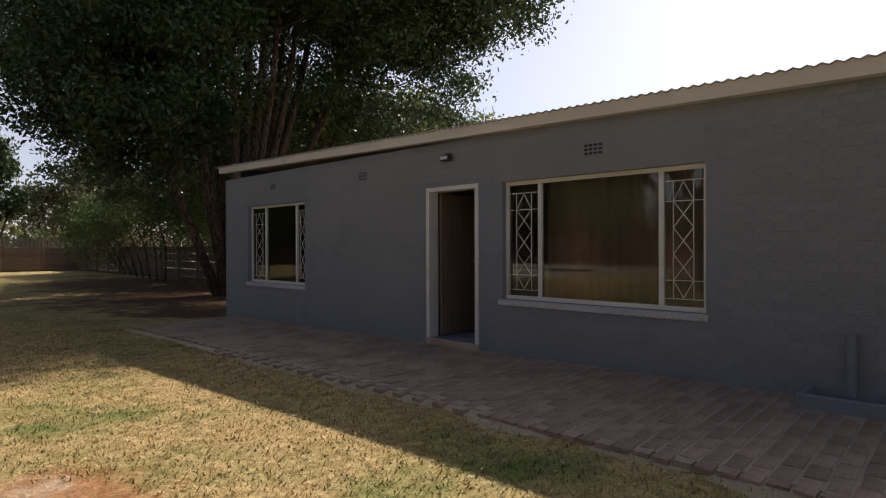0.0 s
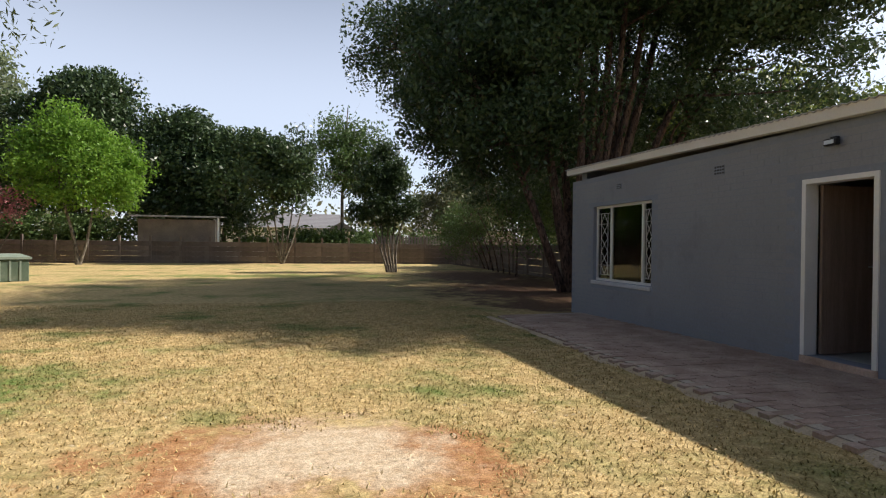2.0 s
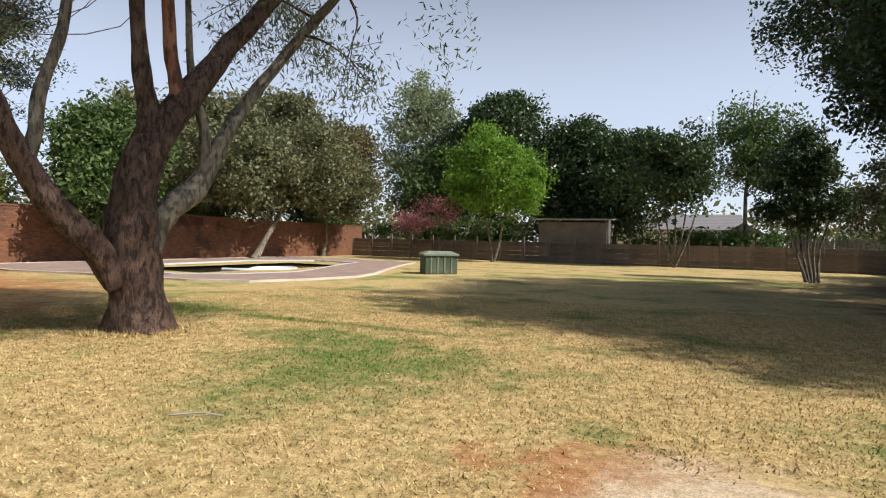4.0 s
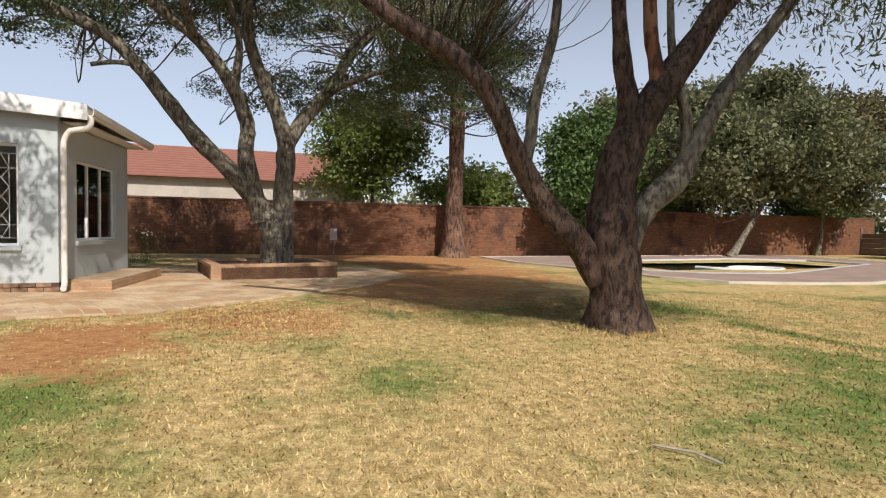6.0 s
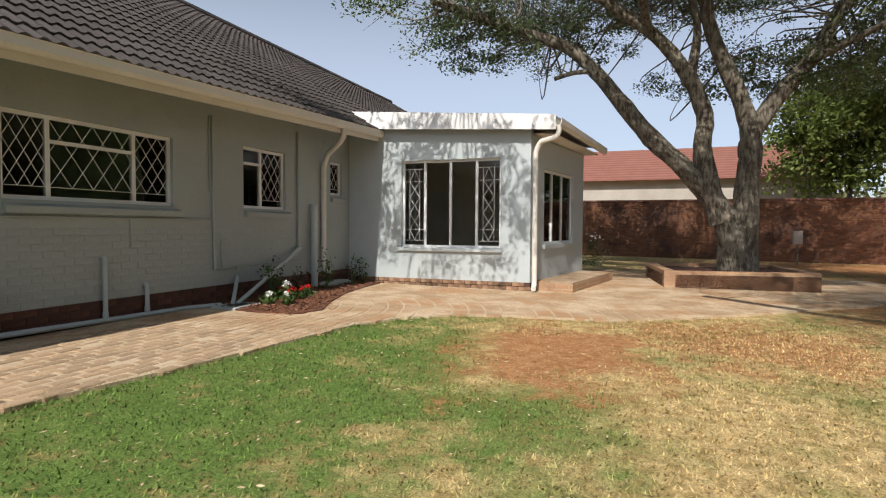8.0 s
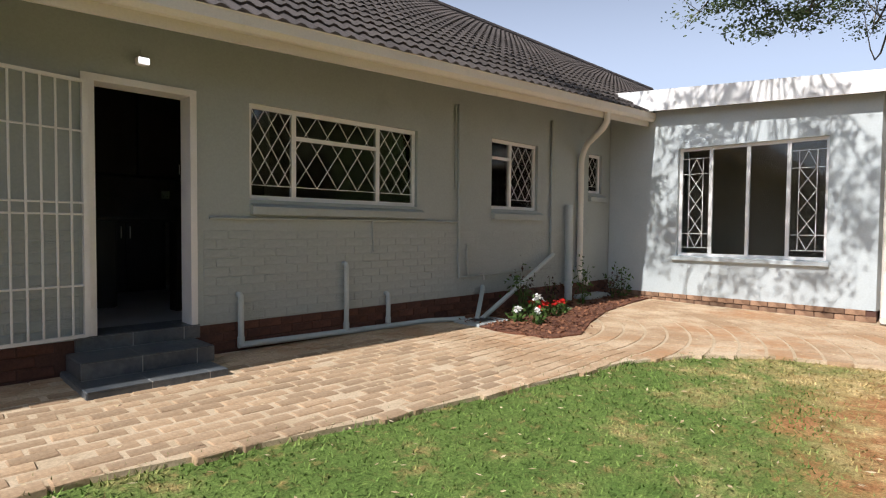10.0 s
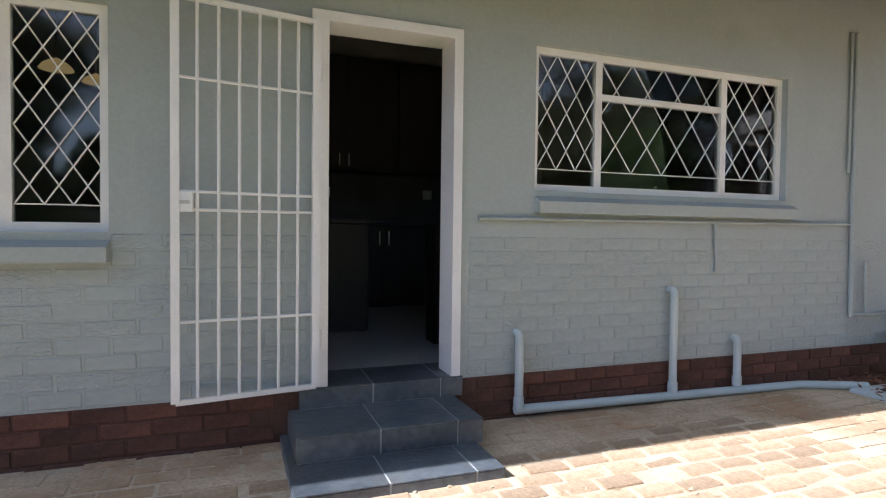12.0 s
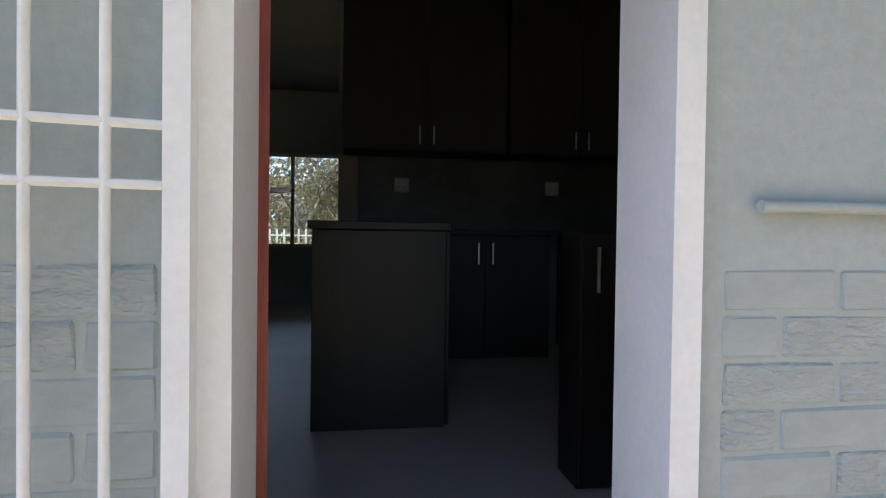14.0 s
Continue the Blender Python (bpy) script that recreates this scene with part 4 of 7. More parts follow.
# ---- brick pattern for far walls ----
def brick_wall_mat(name, c1, c2, mortar, plane="YZ", dirt=None):
    m, n, l, b = nodes_of(name)
    co = n.new("ShaderNodeTexCoord").outputs["Object"]
    sep, cmb = n.new("ShaderNodeSeparateXYZ"), n.new("ShaderNodeCombineXYZ")
    l.new(co, sep.inputs[0])
    l.new(sep.outputs["Y" if plane == "YZ" else "X"], cmb.inputs[0])
    l.new(sep.outputs["Z"], cmb.inputs[1])
    br = n.new("ShaderNodeTexBrick")
    br.inputs["Scale"].default_value = 1.0
    br.inputs["Brick Width"].default_value, br.inputs["Row Height"].default_value, br.inputs["Mortar Size"].default_value = 0.235, 0.085, 0.011
    br.inputs["Color1"].default_value, br.inputs["Color2"].default_value, br.inputs["Mortar"].default_value = (*c1, 1), (*c2, 1), (*mortar, 1)
    l.new(cmb.outputs[0], br.inputs["Vector"])
    col = br.outputs["Color"]
    if dirt:
        col = mixc(n, l, ramp(n, l, tex_noise(n, l, co, 0.7, 6, 0.7), 0.48, 0.66), col, dirt)
    g = n.new("ShaderNodeMapRange")
    g.inputs["To Min"].default_value, g.inputs["To Max"].default_value = 0.7, 1.3
    l.new(tex_noise(n, l, co, 12, 5), g.inputs["Value"])
    col = mixc(n, l, 1.0, col, g.outputs["Result"], "MULTIPLY")
    l.new(col, b.inputs["Base Color"])
    b.inputs["Roughness"].default_value = 0.9
    bp = n.new("ShaderNodeBump")
    bp.inputs["Strength"].default_value, bp.inputs["Distance"].default_value = 0.6, 0.01
    inv = n.new("ShaderNodeMath")
    inv.operation = "SUBTRACT"
    inv.inputs[0].default_value = 1.0
    l.new(br.outputs["Fac"], inv.inputs[1])
    l.new(inv.outputs[0], bp.inputs["Height"])
    l.new(bp.outputs["Normal"], b.inputs["Normal"])
    return m


# brick, mortar and blotch colours are lowered to deepen the tree shade here
FAR_BRICK = brick_wall_mat("weathered_orange_brick_wall", (0.135, 0.05, 0.024), (0.235, 0.098, 0.042), (0.12, 0.072, 0.047), dirt=(0.06, 0.028, 0.019))
PLANTER_BRICK = brick_wall_mat("planter_brick", (0.40, 0.22, 0.11), (0.50, 0.31, 0.17), (0.42, 0.33, 0.23), dirt=(0.33, 0.20, 0.12))
brick_wall.data.materials[0] = FAR_BRICK


# ---- precast boundary wall: posts and panels ----
# darker copy of the concrete, with the walls' shade put into its colour
PRECAST_SHADED = mat("weathered_precast_concrete", (0.13, 0.10, 0.08), (0.21, 0.165, 0.135), 1.2, 30, 0.9, 0.5, dirt=(0.09, 0.065, 0.05), vary=0.2)
def precast(name, start, end, top, bays, label):
    a, b = Vector(start), Vector(end)
    d = (b - a) / bays
    rz = math.atan2(d.y, d.x)
    w = thing(name, label, "wall", (a.x, a.y, -0.3))
    w["kind"] = "structure"
    pm = Geo().cham(-0.07, -0.07, 0, 0.07, 0.07, top + 0.36, 0.012).mesh("post")
    pm.materials.append(PRECAST_SHADED)
    sm = Geo().cham(-d.length / 2 + 0.05, -0.025, 0.006, d.length / 2 - 0.05, 0.025, 0.334, 0.01).mesh("panel")
    sm.materials.append(PRECAST_SHADED)
    rows = int((top + 0.3) / 0.34)
    for i in range(bays + 1):
        p = a + d * i
        piece("post", pm, w, (p.x, p.y, -0.3), rz)
        if i < bays:
            c = p + d / 2
            for k in range(rows):
                piece("panel", sm, w, (c.x, c.y + random.uniform(-0.008, 0.008), -0.3 + 0.34 * k + random.uniform(0, 0.004)), rz)
    return w


precast("wall_precast_far", (-26.6, 43.6, 0), (12.2, 43.6, 0), 1.72, 20, "grey-brown precast concrete boundary wall with posts")
precast("wall_precast_side", (12.2, 43.5, 0), (12.2, 11.5, 0), 1.62, 16, "precast concrete side wall in deep shade")


# ---- trees ----
def leaf_object(name, centres, length, width, material, parent, rng, droop=0.0, flat=0.0):
    n = len(centres)
    d = rng.normal(size=(n, 3))
    d[:, 2] = d[:, 2] * (1 - flat) - droop
    d /= np.linalg.norm(d, axis=1, keepdims=True)
    s = np.cross(d, rng.normal(size=(n, 3)) + np.array([0, 0, flat * 4.0]))
    s /= np.linalg.norm(s, axis=1, keepdims=True) + 1e-9
    k = rng.uniform(0.6, 1.3, (n, 1))
    o = np.array(ORIGIN.get(parent.name, (0, 0, 0)))
    c = centres - o
    co = np.empty((n, 4, 3))
    co[:, 0], co[:, 1], co[:, 2], co[:, 3] = c - d * length * k / 2, c + s * width * k / 2, c + d * length * k / 2, c - s * width * k / 2
    me = bpy.data.meshes.new(name)
    me.vertices.add(4 * n), me.loops.add(4 * n), me.polygons.add(n)
    me.vertices.foreach_set("co", co.ravel())
    me.loops.foreach_set("vertex_index", np.arange(4 * n, dtype=np.int32))
    me.polygons.foreach_set("loop_start", np.arange(0, 4 * n, 4, dtype=np.int32))
    me.update(calc_edges=True)
    me.materials.append(material)
    ob = new(name, me)
    ob.parent = parent
    return ob


def smooth_line(pts, steps=4):
    """A rounder line through points (Catmull-Rom)."""
    p = [Vector(q) for q in pts]
    p = [p[0] * 2 - p[1]] + p + [p[-1] * 2 - p[-2]]
    out = []
    for i in range(1, len(p) - 2):
        for k in range(steps):
            t = k / steps
            a, b, c, d = p[i - 1], p[i], p[i + 1], p[i + 2]
            out.append(0.5 * ((2 * b) + (c - a) * t + (2 * a - 5 * b + 4 * c - d) * t * t + (3 * b - a - 3 * c + d) * t ** 3))
    out.append(p[-2])
    return out


def tree(name, label, base, trunks, crowns, leaf, per_clump, spread, bark, leaves, seed, branches=40, twig=0.03, droop=0.0, flat=0.0, sides=8, rough=0.25, shell=0.2, category="tree", limb_parts=False):
    """trunks: (points, thick radius, thin radius). crowns: (centre, half-sizes, clumps)."""
    rng = np.random.default_rng(seed)
    t = thing(name, label, category, base)
    anchor = []
    for i, (pts, r0, r1) in enumerate(trunks):
        line = smooth_line(pts)
        m = len(line) - 1
        rad = [r0 + (r1 - r0) * (j / m) ** 0.8 for j in range(m + 1)]
        if i == 0:
            rad = [r * (1 + 0.35 * max(0, 1 - j / (0.25 * m))) for j, r in enumerate(rad)]
        target = Geo()
        target.tube(line, rad, sides, rough=rough)
        part("trunk" if i == 0 else "limb" if limb_parts else "stem", target, bark if not isinstance(bark, list) else bark[i], t, smooth=True)
        anchor += [(p, r) for j, (p, r) in enumerate(zip(line, rad)) if j > m * 0.45]
    centres = []
    for (c, r, n) in crowns:
        u = rng.normal(size=(n, 3))
        u /= np.linalg.norm(u, axis=1, keepdims=True)
        u *= rng.uniform(shell, 1.0, (n, 1)) ** 0.7
        centres.append(np.array(c) + u * np.array(r))
    centres = np.concatenate(centres)
    twigs = Geo()
    pick = rng.permutation(len(centres))[:branches]
    ap = np.array([tuple(p) for p, _ in anchor])
    for i in pick:
        c = Vector(centres[i])
        j = int(np.argmin(((ap - centres[i]) ** 2).sum(1) + rng.uniform(0, 6, len(ap))))
        p, r = anchor[j]
        mid = p.lerp(c, 0.5) + Vector(rng.normal(size=3) * 0.12 * (c - p).length)
        w = min(r * 0.6, twig)
        line = smooth_line([p, mid, c], 4)
        twigs.tube(line, [w * (1 - 0.8 * q / (len(line) - 1)) for q in range(len(line))], 5, cap=False)
        for q in range(3):
            e = c + Vector(rng.normal(size=3)) * spread * 1.3
            twigs.tube([mid.lerp(c, 0.5 + 0.2 * q), e], [w * 0.35, w * 0.12], 4, cap=False)
    if twigs.f:
        tagged(part("branchwork", twigs, bark if not isinstance(bark, list) else bark[0], t, smooth=True), kind="stuff")
    pts = np.repeat(centres, per_clump, axis=0)
    size = rng.uniform(0.6, 1.4, (len(centres), 1)).repeat(per_clump, axis=0)
    pts = pts + np.clip(rng.normal(size=pts.shape), -1.7, 1.7) * spread * size * np.array([1, 1, 0.75 if not flat else 0.35])
    if droop:
        pts[:, 2] -= np.abs(rng.normal(size=len(pts))) * droop * 0.6
    pts = pts[pts[:, 2] > 0.3]
    leaf_object("crown", pts, leaf[0], leaf[1], leaves, t, rng, droop, flat)
    return t


DARK_LEAF = leaf_mat("dark_glossy_leaf", (0.035, 0.062, 0.024), (0.075, 0.115, 0.042), trans=0.2, rough=0.35)
OLIVE_LEAF = leaf_mat("olive_leaf", (0.075, 0.095, 0.038), (0.22, 0.22, 0.11), (0.15, 0.14, 0.07))
BRIGHT_OLIVE = leaf_mat("yellow_green_leaf", (0.12, 0.17, 0.035), (0.24, 0.28, 0.08), trans=0.45)
MID_LEAF = leaf_mat("mid_green_leaf", (0.055, 0.10, 0.028), (0.125, 0.19, 0.055))
BRIGHT_LEAF = leaf_mat("bright_spring_leaf", (0.12, 0.24, 0.025), (0.22, 0.38, 0.05), trans=0.45)
PALE_LEAF = leaf_mat("pale_grey_green_leaf", (0.16, 0.21, 0.10), (0.30, 0.34, 0.20), trans=0.4)
BROWN_LEAF = leaf_mat("brownish_leaf", (0.12, 0.11, 0.05), (0.20, 0.17, 0.085))
PINK_LEAF = leaf_mat("pink_blossom", (0.42, 0.15, 0.17), (0.55, 0.25, 0.26), trans=0.4)
FEATHER_LEAF = leaf_mat("feathery_acacia_leaf", (0.09, 0.135, 0.055), (0.17, 0.215, 0.10), trans=0.38)
GUM_LEAF = leaf_mat("drooping_grey_green_leaf", (0.09, 0.12, 0.055), (0.17, 0.20, 0.10))
NEEDLE = leaf_mat("blue_black_needles", (0.018, 0.030, 0.024), (0.035, 0.055, 0.042), trans=0.1)

# great dark tree behind the outbuilding, with many stems
stems = []
for tx, ty, tz, r in ((9.9, 16.8, 11.0, .27), (10.9, 17.3, 11.4, .25), (11.9, 16.6, 10.6, .22), (13.1, 17.5, 10.8, .24), (14.6, 16.9, 10.2, .2), (16.2, 17.6, 9.6, .17), (7.6, 17.9, 9.4, .22), (5.9, 18.2, 7.6, .16), (8.5, 15.4, 9.0, .17), (9.2, 19.2, 10.2, .2), (12.4, 18.6, 9.8, .14), (10.4, 15.6, 9.8, .15)):
    bx, by = 9.9 + 0.16 * (tx - 9.9), 17.2 + 0.16 * (ty - 17.2)
    stems.append(([(bx, by, -0.2), (bx + 0.25 * (tx - bx), by + 0.25 * (ty - by), 0.30 * tz), (bx + 0.58 * (tx - bx) + 0.15, by + 0.6 * (ty - by), 0.62 * tz), (tx, ty, tz)], r, 0.07))
# much of the high foliage is above the view, added to shade the lawn
tree("broadleaf_tree", "large dark evergreen tree with many stems behind the outbuilding", (9.9, 17.2, -0.15), stems,
     [((7.1, 17.8, 6.6), (3.2, 4.4, 3.8), 230), ((12.4, 17.2, 11.2), (7.2, 6.8, 2.7), 320), ((13.6, 13.0, 9.5), (4.0, 4.8, 2.4), 250), ((9.6, 15.0, 9.9), (4.2, 4.2, 1.7), 130), ((7.2, 22.0, 8.6), (4.6, 4.4, 2.2), 130), ((10.5, 25, 6), (4.6, 5, 3.4), 100), ((14.6, 15.0, 6.4), (2.8, 2.8, 2.4), 46), ((13.4, 17.8, 6.6), (3.0, 3.0, 2.6), 22)], (0.16, 0.08), 250, 0.44, BARK_DARK, DARK_LEAF, 11, branches=260, twig=0.055, shell=0.35)
tree("broadleaf_tree", "dark leafy tree behind the side wall", (17.2, 23.5, -0.15), [([(17.2, 23.5, -0.2), (17.0, 23.6, 3.0), (17.4, 23.4, 8.0)], 0.24, 0.06), ([(17.0, 24.0, -0.2), (16.4, 25.6, 3.0), (16.2, 27.0, 6.5)], 0.18, 0.05)],
     [((16.8, 24.6, 6.8), (3.6, 5.6, 3.6), 150), ((16.2, 31.5, 5.4), (3.0, 4.6, 3.4), 100)], (0.24, 0.12), 170, 0.55, BARK_DARK, DARK_LEAF, 17, branches=60, twig=0.05)
tree("broadleaf_tree", "sunlit yellow-green tree beyond the outbuilding", (20.0, 19.5, -0.15), [([(20.0, 19.5, -0.2), (19.8, 19.4, 3.5), (20.1, 19.6, 8.5)], 0.2, 0.05)],
     [((19.8, 19.5, 5.6), (5.0, 3.6, 3.2), 110)], (0.24, 0.12), 110, 0.6, BARK, BRIGHT_OLIVE, 16, branches=60, twig=0.04)
tree("small_tree", "small dark tree with several thin pale stems on the lawn", (5.5, 30.2, -0.15),
     [([(5.5 + 0.1 * i, 30.2, -0.2), (5.5 + 0.25 * (i - 2), 30.2 + 0.1 * i, 1.4), (5.5 + 0.5 * (i - 2), 30.2, 3.4)], 0.07, 0.03) for i in range(5)],
     [((5.2, 30.2, 3.6), (0.8, 0.8, 1.6), 26), ((5.9, 30.4, 5.0), (0.7, 0.8, 1.1), 16), ((4.4, 30.2, 4.6), (0.7, 0.7, 0.8), 12), ((5.1, 30.2, 6.2), (0.4, 0.4, 0.8), 7), ((6.4, 30.2, 3.2), (0.6, 0.6, 0.7), 8), ((4.0, 30.1, 2.9), (0.5, 0.5, 0.6), 7)], (0.17, 0.085), 200, 0.30, BARK, DARK_LEAF, 12, branches=20)
tree("small_tree", "slender multi-stemmed tree before the precast wall", (-0.3, 42.6, -0.15),
     [([(-0.3, 42.6, -0.2), (-0.3 + 0.45 * (i - 2), 42.6, 2.2), (-0.3 + 0.8 * (i - 2), 42.6 + 0.2 * i, 5.2)], 0.09, 0.03) for i in range(5)],
     [((-0.5, 42.6, 6.2), (2.4, 2.2, 3.6), 75), ((-2.0, 42.6, 8.2), (1.2, 1.2, 1.2), 14)], (0.3, 0.15), 170, 0.5, BARK, DARK_LEAF, 13, branches=30)
tree("broadleaf_tree", "tall half-bare tree behind the precast wall", (4.4, 48, -0.2), [([(4.4, 48, -0.2), (4.2, 48, 5), (4.6, 48, 12.6)], 0.22, 0.04)],
     [((4.4, 48, 8.6), (3.3, 2.6, 3.4), 60), ((7.0, 48, 7.4), (2.4, 2, 2.8), 34)], (0.3, 0.14), 140, 0.6, BARK, MID_LEAF, 14, branches=70, twig=0.05)
tree("garden_tree", "fresh bright-green spring tree by the far wall", (-12.4, 40.2, -0.15),
     [([(-12.4, 40.2, -0.2), (-12.7, 40.2, 1.7), (-13.4, 40.2, 4.6), (-13.6, 40.2, 7)], 0.13, 0.04), ([(-12.35, 40.2, -0.2), (-11.9, 40.2, 1.5), (-11.4, 40.2, 4.4), (-10.8, 40.2, 6.6)], 0.12, 0.04)],
     [((-12.4, 40.2, 5.3), (3.8, 3.0, 2.0), 66), ((-13.3, 40.2, 8.0), (1.5, 1.5, 1.7), 20), ((-10.5, 40.2, 6.9), (1.4, 1.6, 1.2), 14), ((-14.9, 40.2, 6.5), (1.1, 1.3, 1.2), 10), ((-11.9, 40.2, 7.4), (1.6, 1.6, 1.0), 14)], (0.22, 0.12), 200, 0.46, BARK, BRIGHT_LEAF, 15, branches=60, shell=0.4)
for i, (x, y, r, h, leafm, n) in enumerate(((-17.0, 52, 5.2, 15.6, DARK_LEAF, 150), (-10.0, 52, 4.6, 12.4, DARK_LEAF, 120), (-5.4, 50, 3.4, 10.6, DARK_LEAF, 90), (-25.0, 52, 4.8, 18.5, PALE_LEAF, 130), (-30.5, 46, 4.2, 12.6, BROWN_LEAF, 90),
                                            (-33.0, 40, 5.0, 14.6, OLIVE_LEAF, 140), (-32.5, 33, 4.6, 12.0, OLIVE_LEAF, 130), (-32.5, 26.5, 4.0, 10.2, OLIVE_LEAF, 100), (-21.5, 50, 3.4, 10.0, MID_LEAF, 70), (19, 36, 5, 9.5, MID_LEAF, 90), (15.5, 52, 5, 8.5, OLIVE_LEAF, 80))):
    tree("broadleaf_tree", ("dense dark-green rounded tree beyond the wall", "pale grey-green airy tree beyond the wall", "olive-green leafy tree beyond the brick wall")[0 if leafm in (DARK_LEAF, MID_LEAF) else 1 if leafm is PALE_LEAF else 2], (x, y, -0.2),
         [([(x, y, -0.2), (x + 0.3, y, h * 0.35), (x - 0.2, y, h * 0.8)], 0.25, 0.05)], [((x, y, h * 0.58), (r, r * 0.9, h * 0.40), n), ((x + r * 0.3, y, h * 0.8), (r * 0.55, r * 0.5, h * 0.18), n // 4)],
         (0.36, 0.19), 100 if leafm is PALE_LEAF else 210, 0.66, BARK, leafm, 30 + i, branches=70 if leafm is PALE_LEAF else 24, twig=0.06)
for i, (x, y, s) in enumerate(((-17.5, 41.5, 1.0), (-20.0, 41.8, 0.75))):
    tree("blossom_tree", "small pink-blossomed tree before the far wall", (x, y, -0.15), [([(x, y, -0.2), (x + 0.2, y, 1.2 * s), (x - 0.5, y, 3.0 * s)], 0.07, 0.02), ([(x, y, 0.1), (x + 0.9, y, 2.0 * s), (x + 1.5, y, 3.4 * s)], 0.05, 0.02)],
         [((x, y, 3.6 * s), (2.0 * s, 1.4, 1.3 * s), 40)], (0.16, 0.10), 36, 0.36, BARK, PINK_LEAF, 60 + i, branches=40, twig=0.02)
tree("leaning_tree", "leaning tree with a bare pale trunk by the pool", (-24.6, 29.2, -0.12), [([(-24.6, 29.2, -0.2), (-24.8, 30.6, 1.3), (-25.2, 32.4, 3.2), (-25.6, 33.4, 5.2)], 0.24, 0.09)],
     [((-24.2, 33.6, 6.0), (3.4, 4.2, 3.0), 150), ((-24.0, 27.2, 5.6), (3.0, 3.8, 2.6), 120)], (0.28, 0.15), 190, 0.5, BARK, OLIVE_LEAF, 64, branches=40)
tree("thin_tree", "thin upright trunk against the brick wall", (-26.1, 38.6, -0.12), [([(-26.1, 38.6, -0.2), (-26.0, 38.8, 2.2), (-26.1, 38.6, 5.0)], 0.16, 0.08)], [((-24.8, 38.8, 5.8), (3.0, 3.2, 2.8), 100)], (0.28, 0.15), 190, 0.55, BARK, OLIVE_LEAF, 65)
tree("broadleaf_tree", "bright mid-green tree beyond the brick wall", (-30.5, 9.2, -0.1), [([(-30.5, 9.2, -0.2), (-30.4, 9.2, 2.4), (-30.5, 9.4, 5)], 0.2, 0.06), ([(-30.4, 8.2, 0), (-30.2, 7.6, 3.5), (-30, 7.2, 5)], 0.07, 0.03)],
     [((-30.5, 8.9, 5.4), (2.6, 3.4, 2.5), 110), ((-29.4, 9.6, 6.6), (2.2, 2.2, 1.6), 40)], (0.25, 0.13), 120, 0.45, BARK, BRIGHT_OLIVE, 66, branches=30)
tree("garden_tree", "dense dark-green tree before the brick wall", (-24.8, 19.6, -0.12), [([(-24.8, 19.6, -0.2), (-24.9, 19.5, 2), (-24.7, 19.8, 5)], 0.09, 0.03), ([(-24.6, 19.2, -0.2), (-24.2, 18.6, 2), (-24.0, 18.2, 4.5)], 0.07, 0.03)],
     [((-24.8, 19.7, 5.0), (2.0, 2.7, 3.0), 110), ((-24.4, 18.6, 3.2), (1.3, 1.9, 1.4), 36)], (0.24, 0.13), 200, 0.42, BARK, MID_LEAF, 67, branches=24)
tree("garden_shrub", "low bushes above the brick wall", (-29.5, 14.5, -0.12), [([(-29.5, 14.5, -0.2), (-29.5, 14.6, 2.4), (-29.4, 15, 4)], 0.12, 0.05)], [((-29.5, 14.5, 3.4), (2.0, 3.0, 1.6), 60), ((-29.5, 24.5, 3.2), (2, 5, 1.5), 80)], (0.25, 0.13), 150, 0.45, BARK, BRIGHT_OLIVE, 68, category="shrub")

tree("garden_shrub", "dark straggling shrubs along the precast side wall", (11.0, 28, -0.12), [([(11 + 0.2 * i, 26 + 1.4 * i, -0.2), (11 + 0.1 * i, 26 + 1.5 * i, 1.5), (10.6, 26.4 + 1.5 * i, 3.2)], 0.05, 0.02) for i in range(8)], [((11.0, 25.5, 2.6), (1.0, 3.8, 1.6), 60), ((10.8, 35.0, 2.4), (1.2, 5.0, 1.9), 70)], (0.13, 0.06), 110, 0.45, BARK_DARK, MID_LEAF, 69, branches=60, category="shrub")

tree("garden_shrub", "dense dark shrubs behind the far precast wall", (-8, 47.5, -0.12), [([(-26 + 4.5 * i, 47.4, -0.2), (-25.8 + 4.5 * i, 47.4, 1.4), (-25.6 + 4.5 * i, 47.4, 2.8)], 0.06, 0.02) for i in range(9)],
     [((-18.0, 47.6, 1.8), (9.5, 1.2, 1.5), 110), ((4.0, 47.2, 1.4), (9.5, 1.0, 1.1), 80), ((-29.5, 44.0, 2.2), (2.0, 5.0, 1.8), 50)], (0.28, 0.15), 150, 0.5, BARK, MID_LEAF, 70, branches=40, category="shrub")
# tall pine by the brick wall
BARK_PINE = bark_mat("red_brown_pine_bark", (0.13, 0.07, 0.045), (0.22, 0.125, 0.08), (0.05, 0.028, 0.02), 9, None, 0.03)
rngp = np.random.default_rng(5)
pine_crowns = []
for z in np.arange(7.2, 17.5, 0.75):
    for k in range(5):
        a, rr = rngp.uniform(0, 6.28), (17.9 - z) * 0.42 + 0.9
        pine_crowns.append(((-25.4 + math.cos(a) * rr * 0.62, 12.1 + math.sin(a) * rr * 0.62, z - 0.3), (rr * 0.45, rr * 0.45, 0.22), 5))
tree("pine_tree", "tall conifer with a straight reddish-brown trunk by the brick wall", (-25.4, 12.1, -0.1), [([(-25.4, 12.1, -0.25), (-25.4, 12.1, 1.5), (-25.3, 12.15, 6), (-25.3, 12.1, 18)], 0.60, 0.26)],
     pine_crowns + [((-21.8, 13.4, 9.4), (2.4, 3.6, 0.5), 18)], (0.15, 0.06), 150, 0.36, BARK_PINE, NEEDLE, 71, branches=150, twig=0.045, droop=0.3, flat=0.3, sides=14)

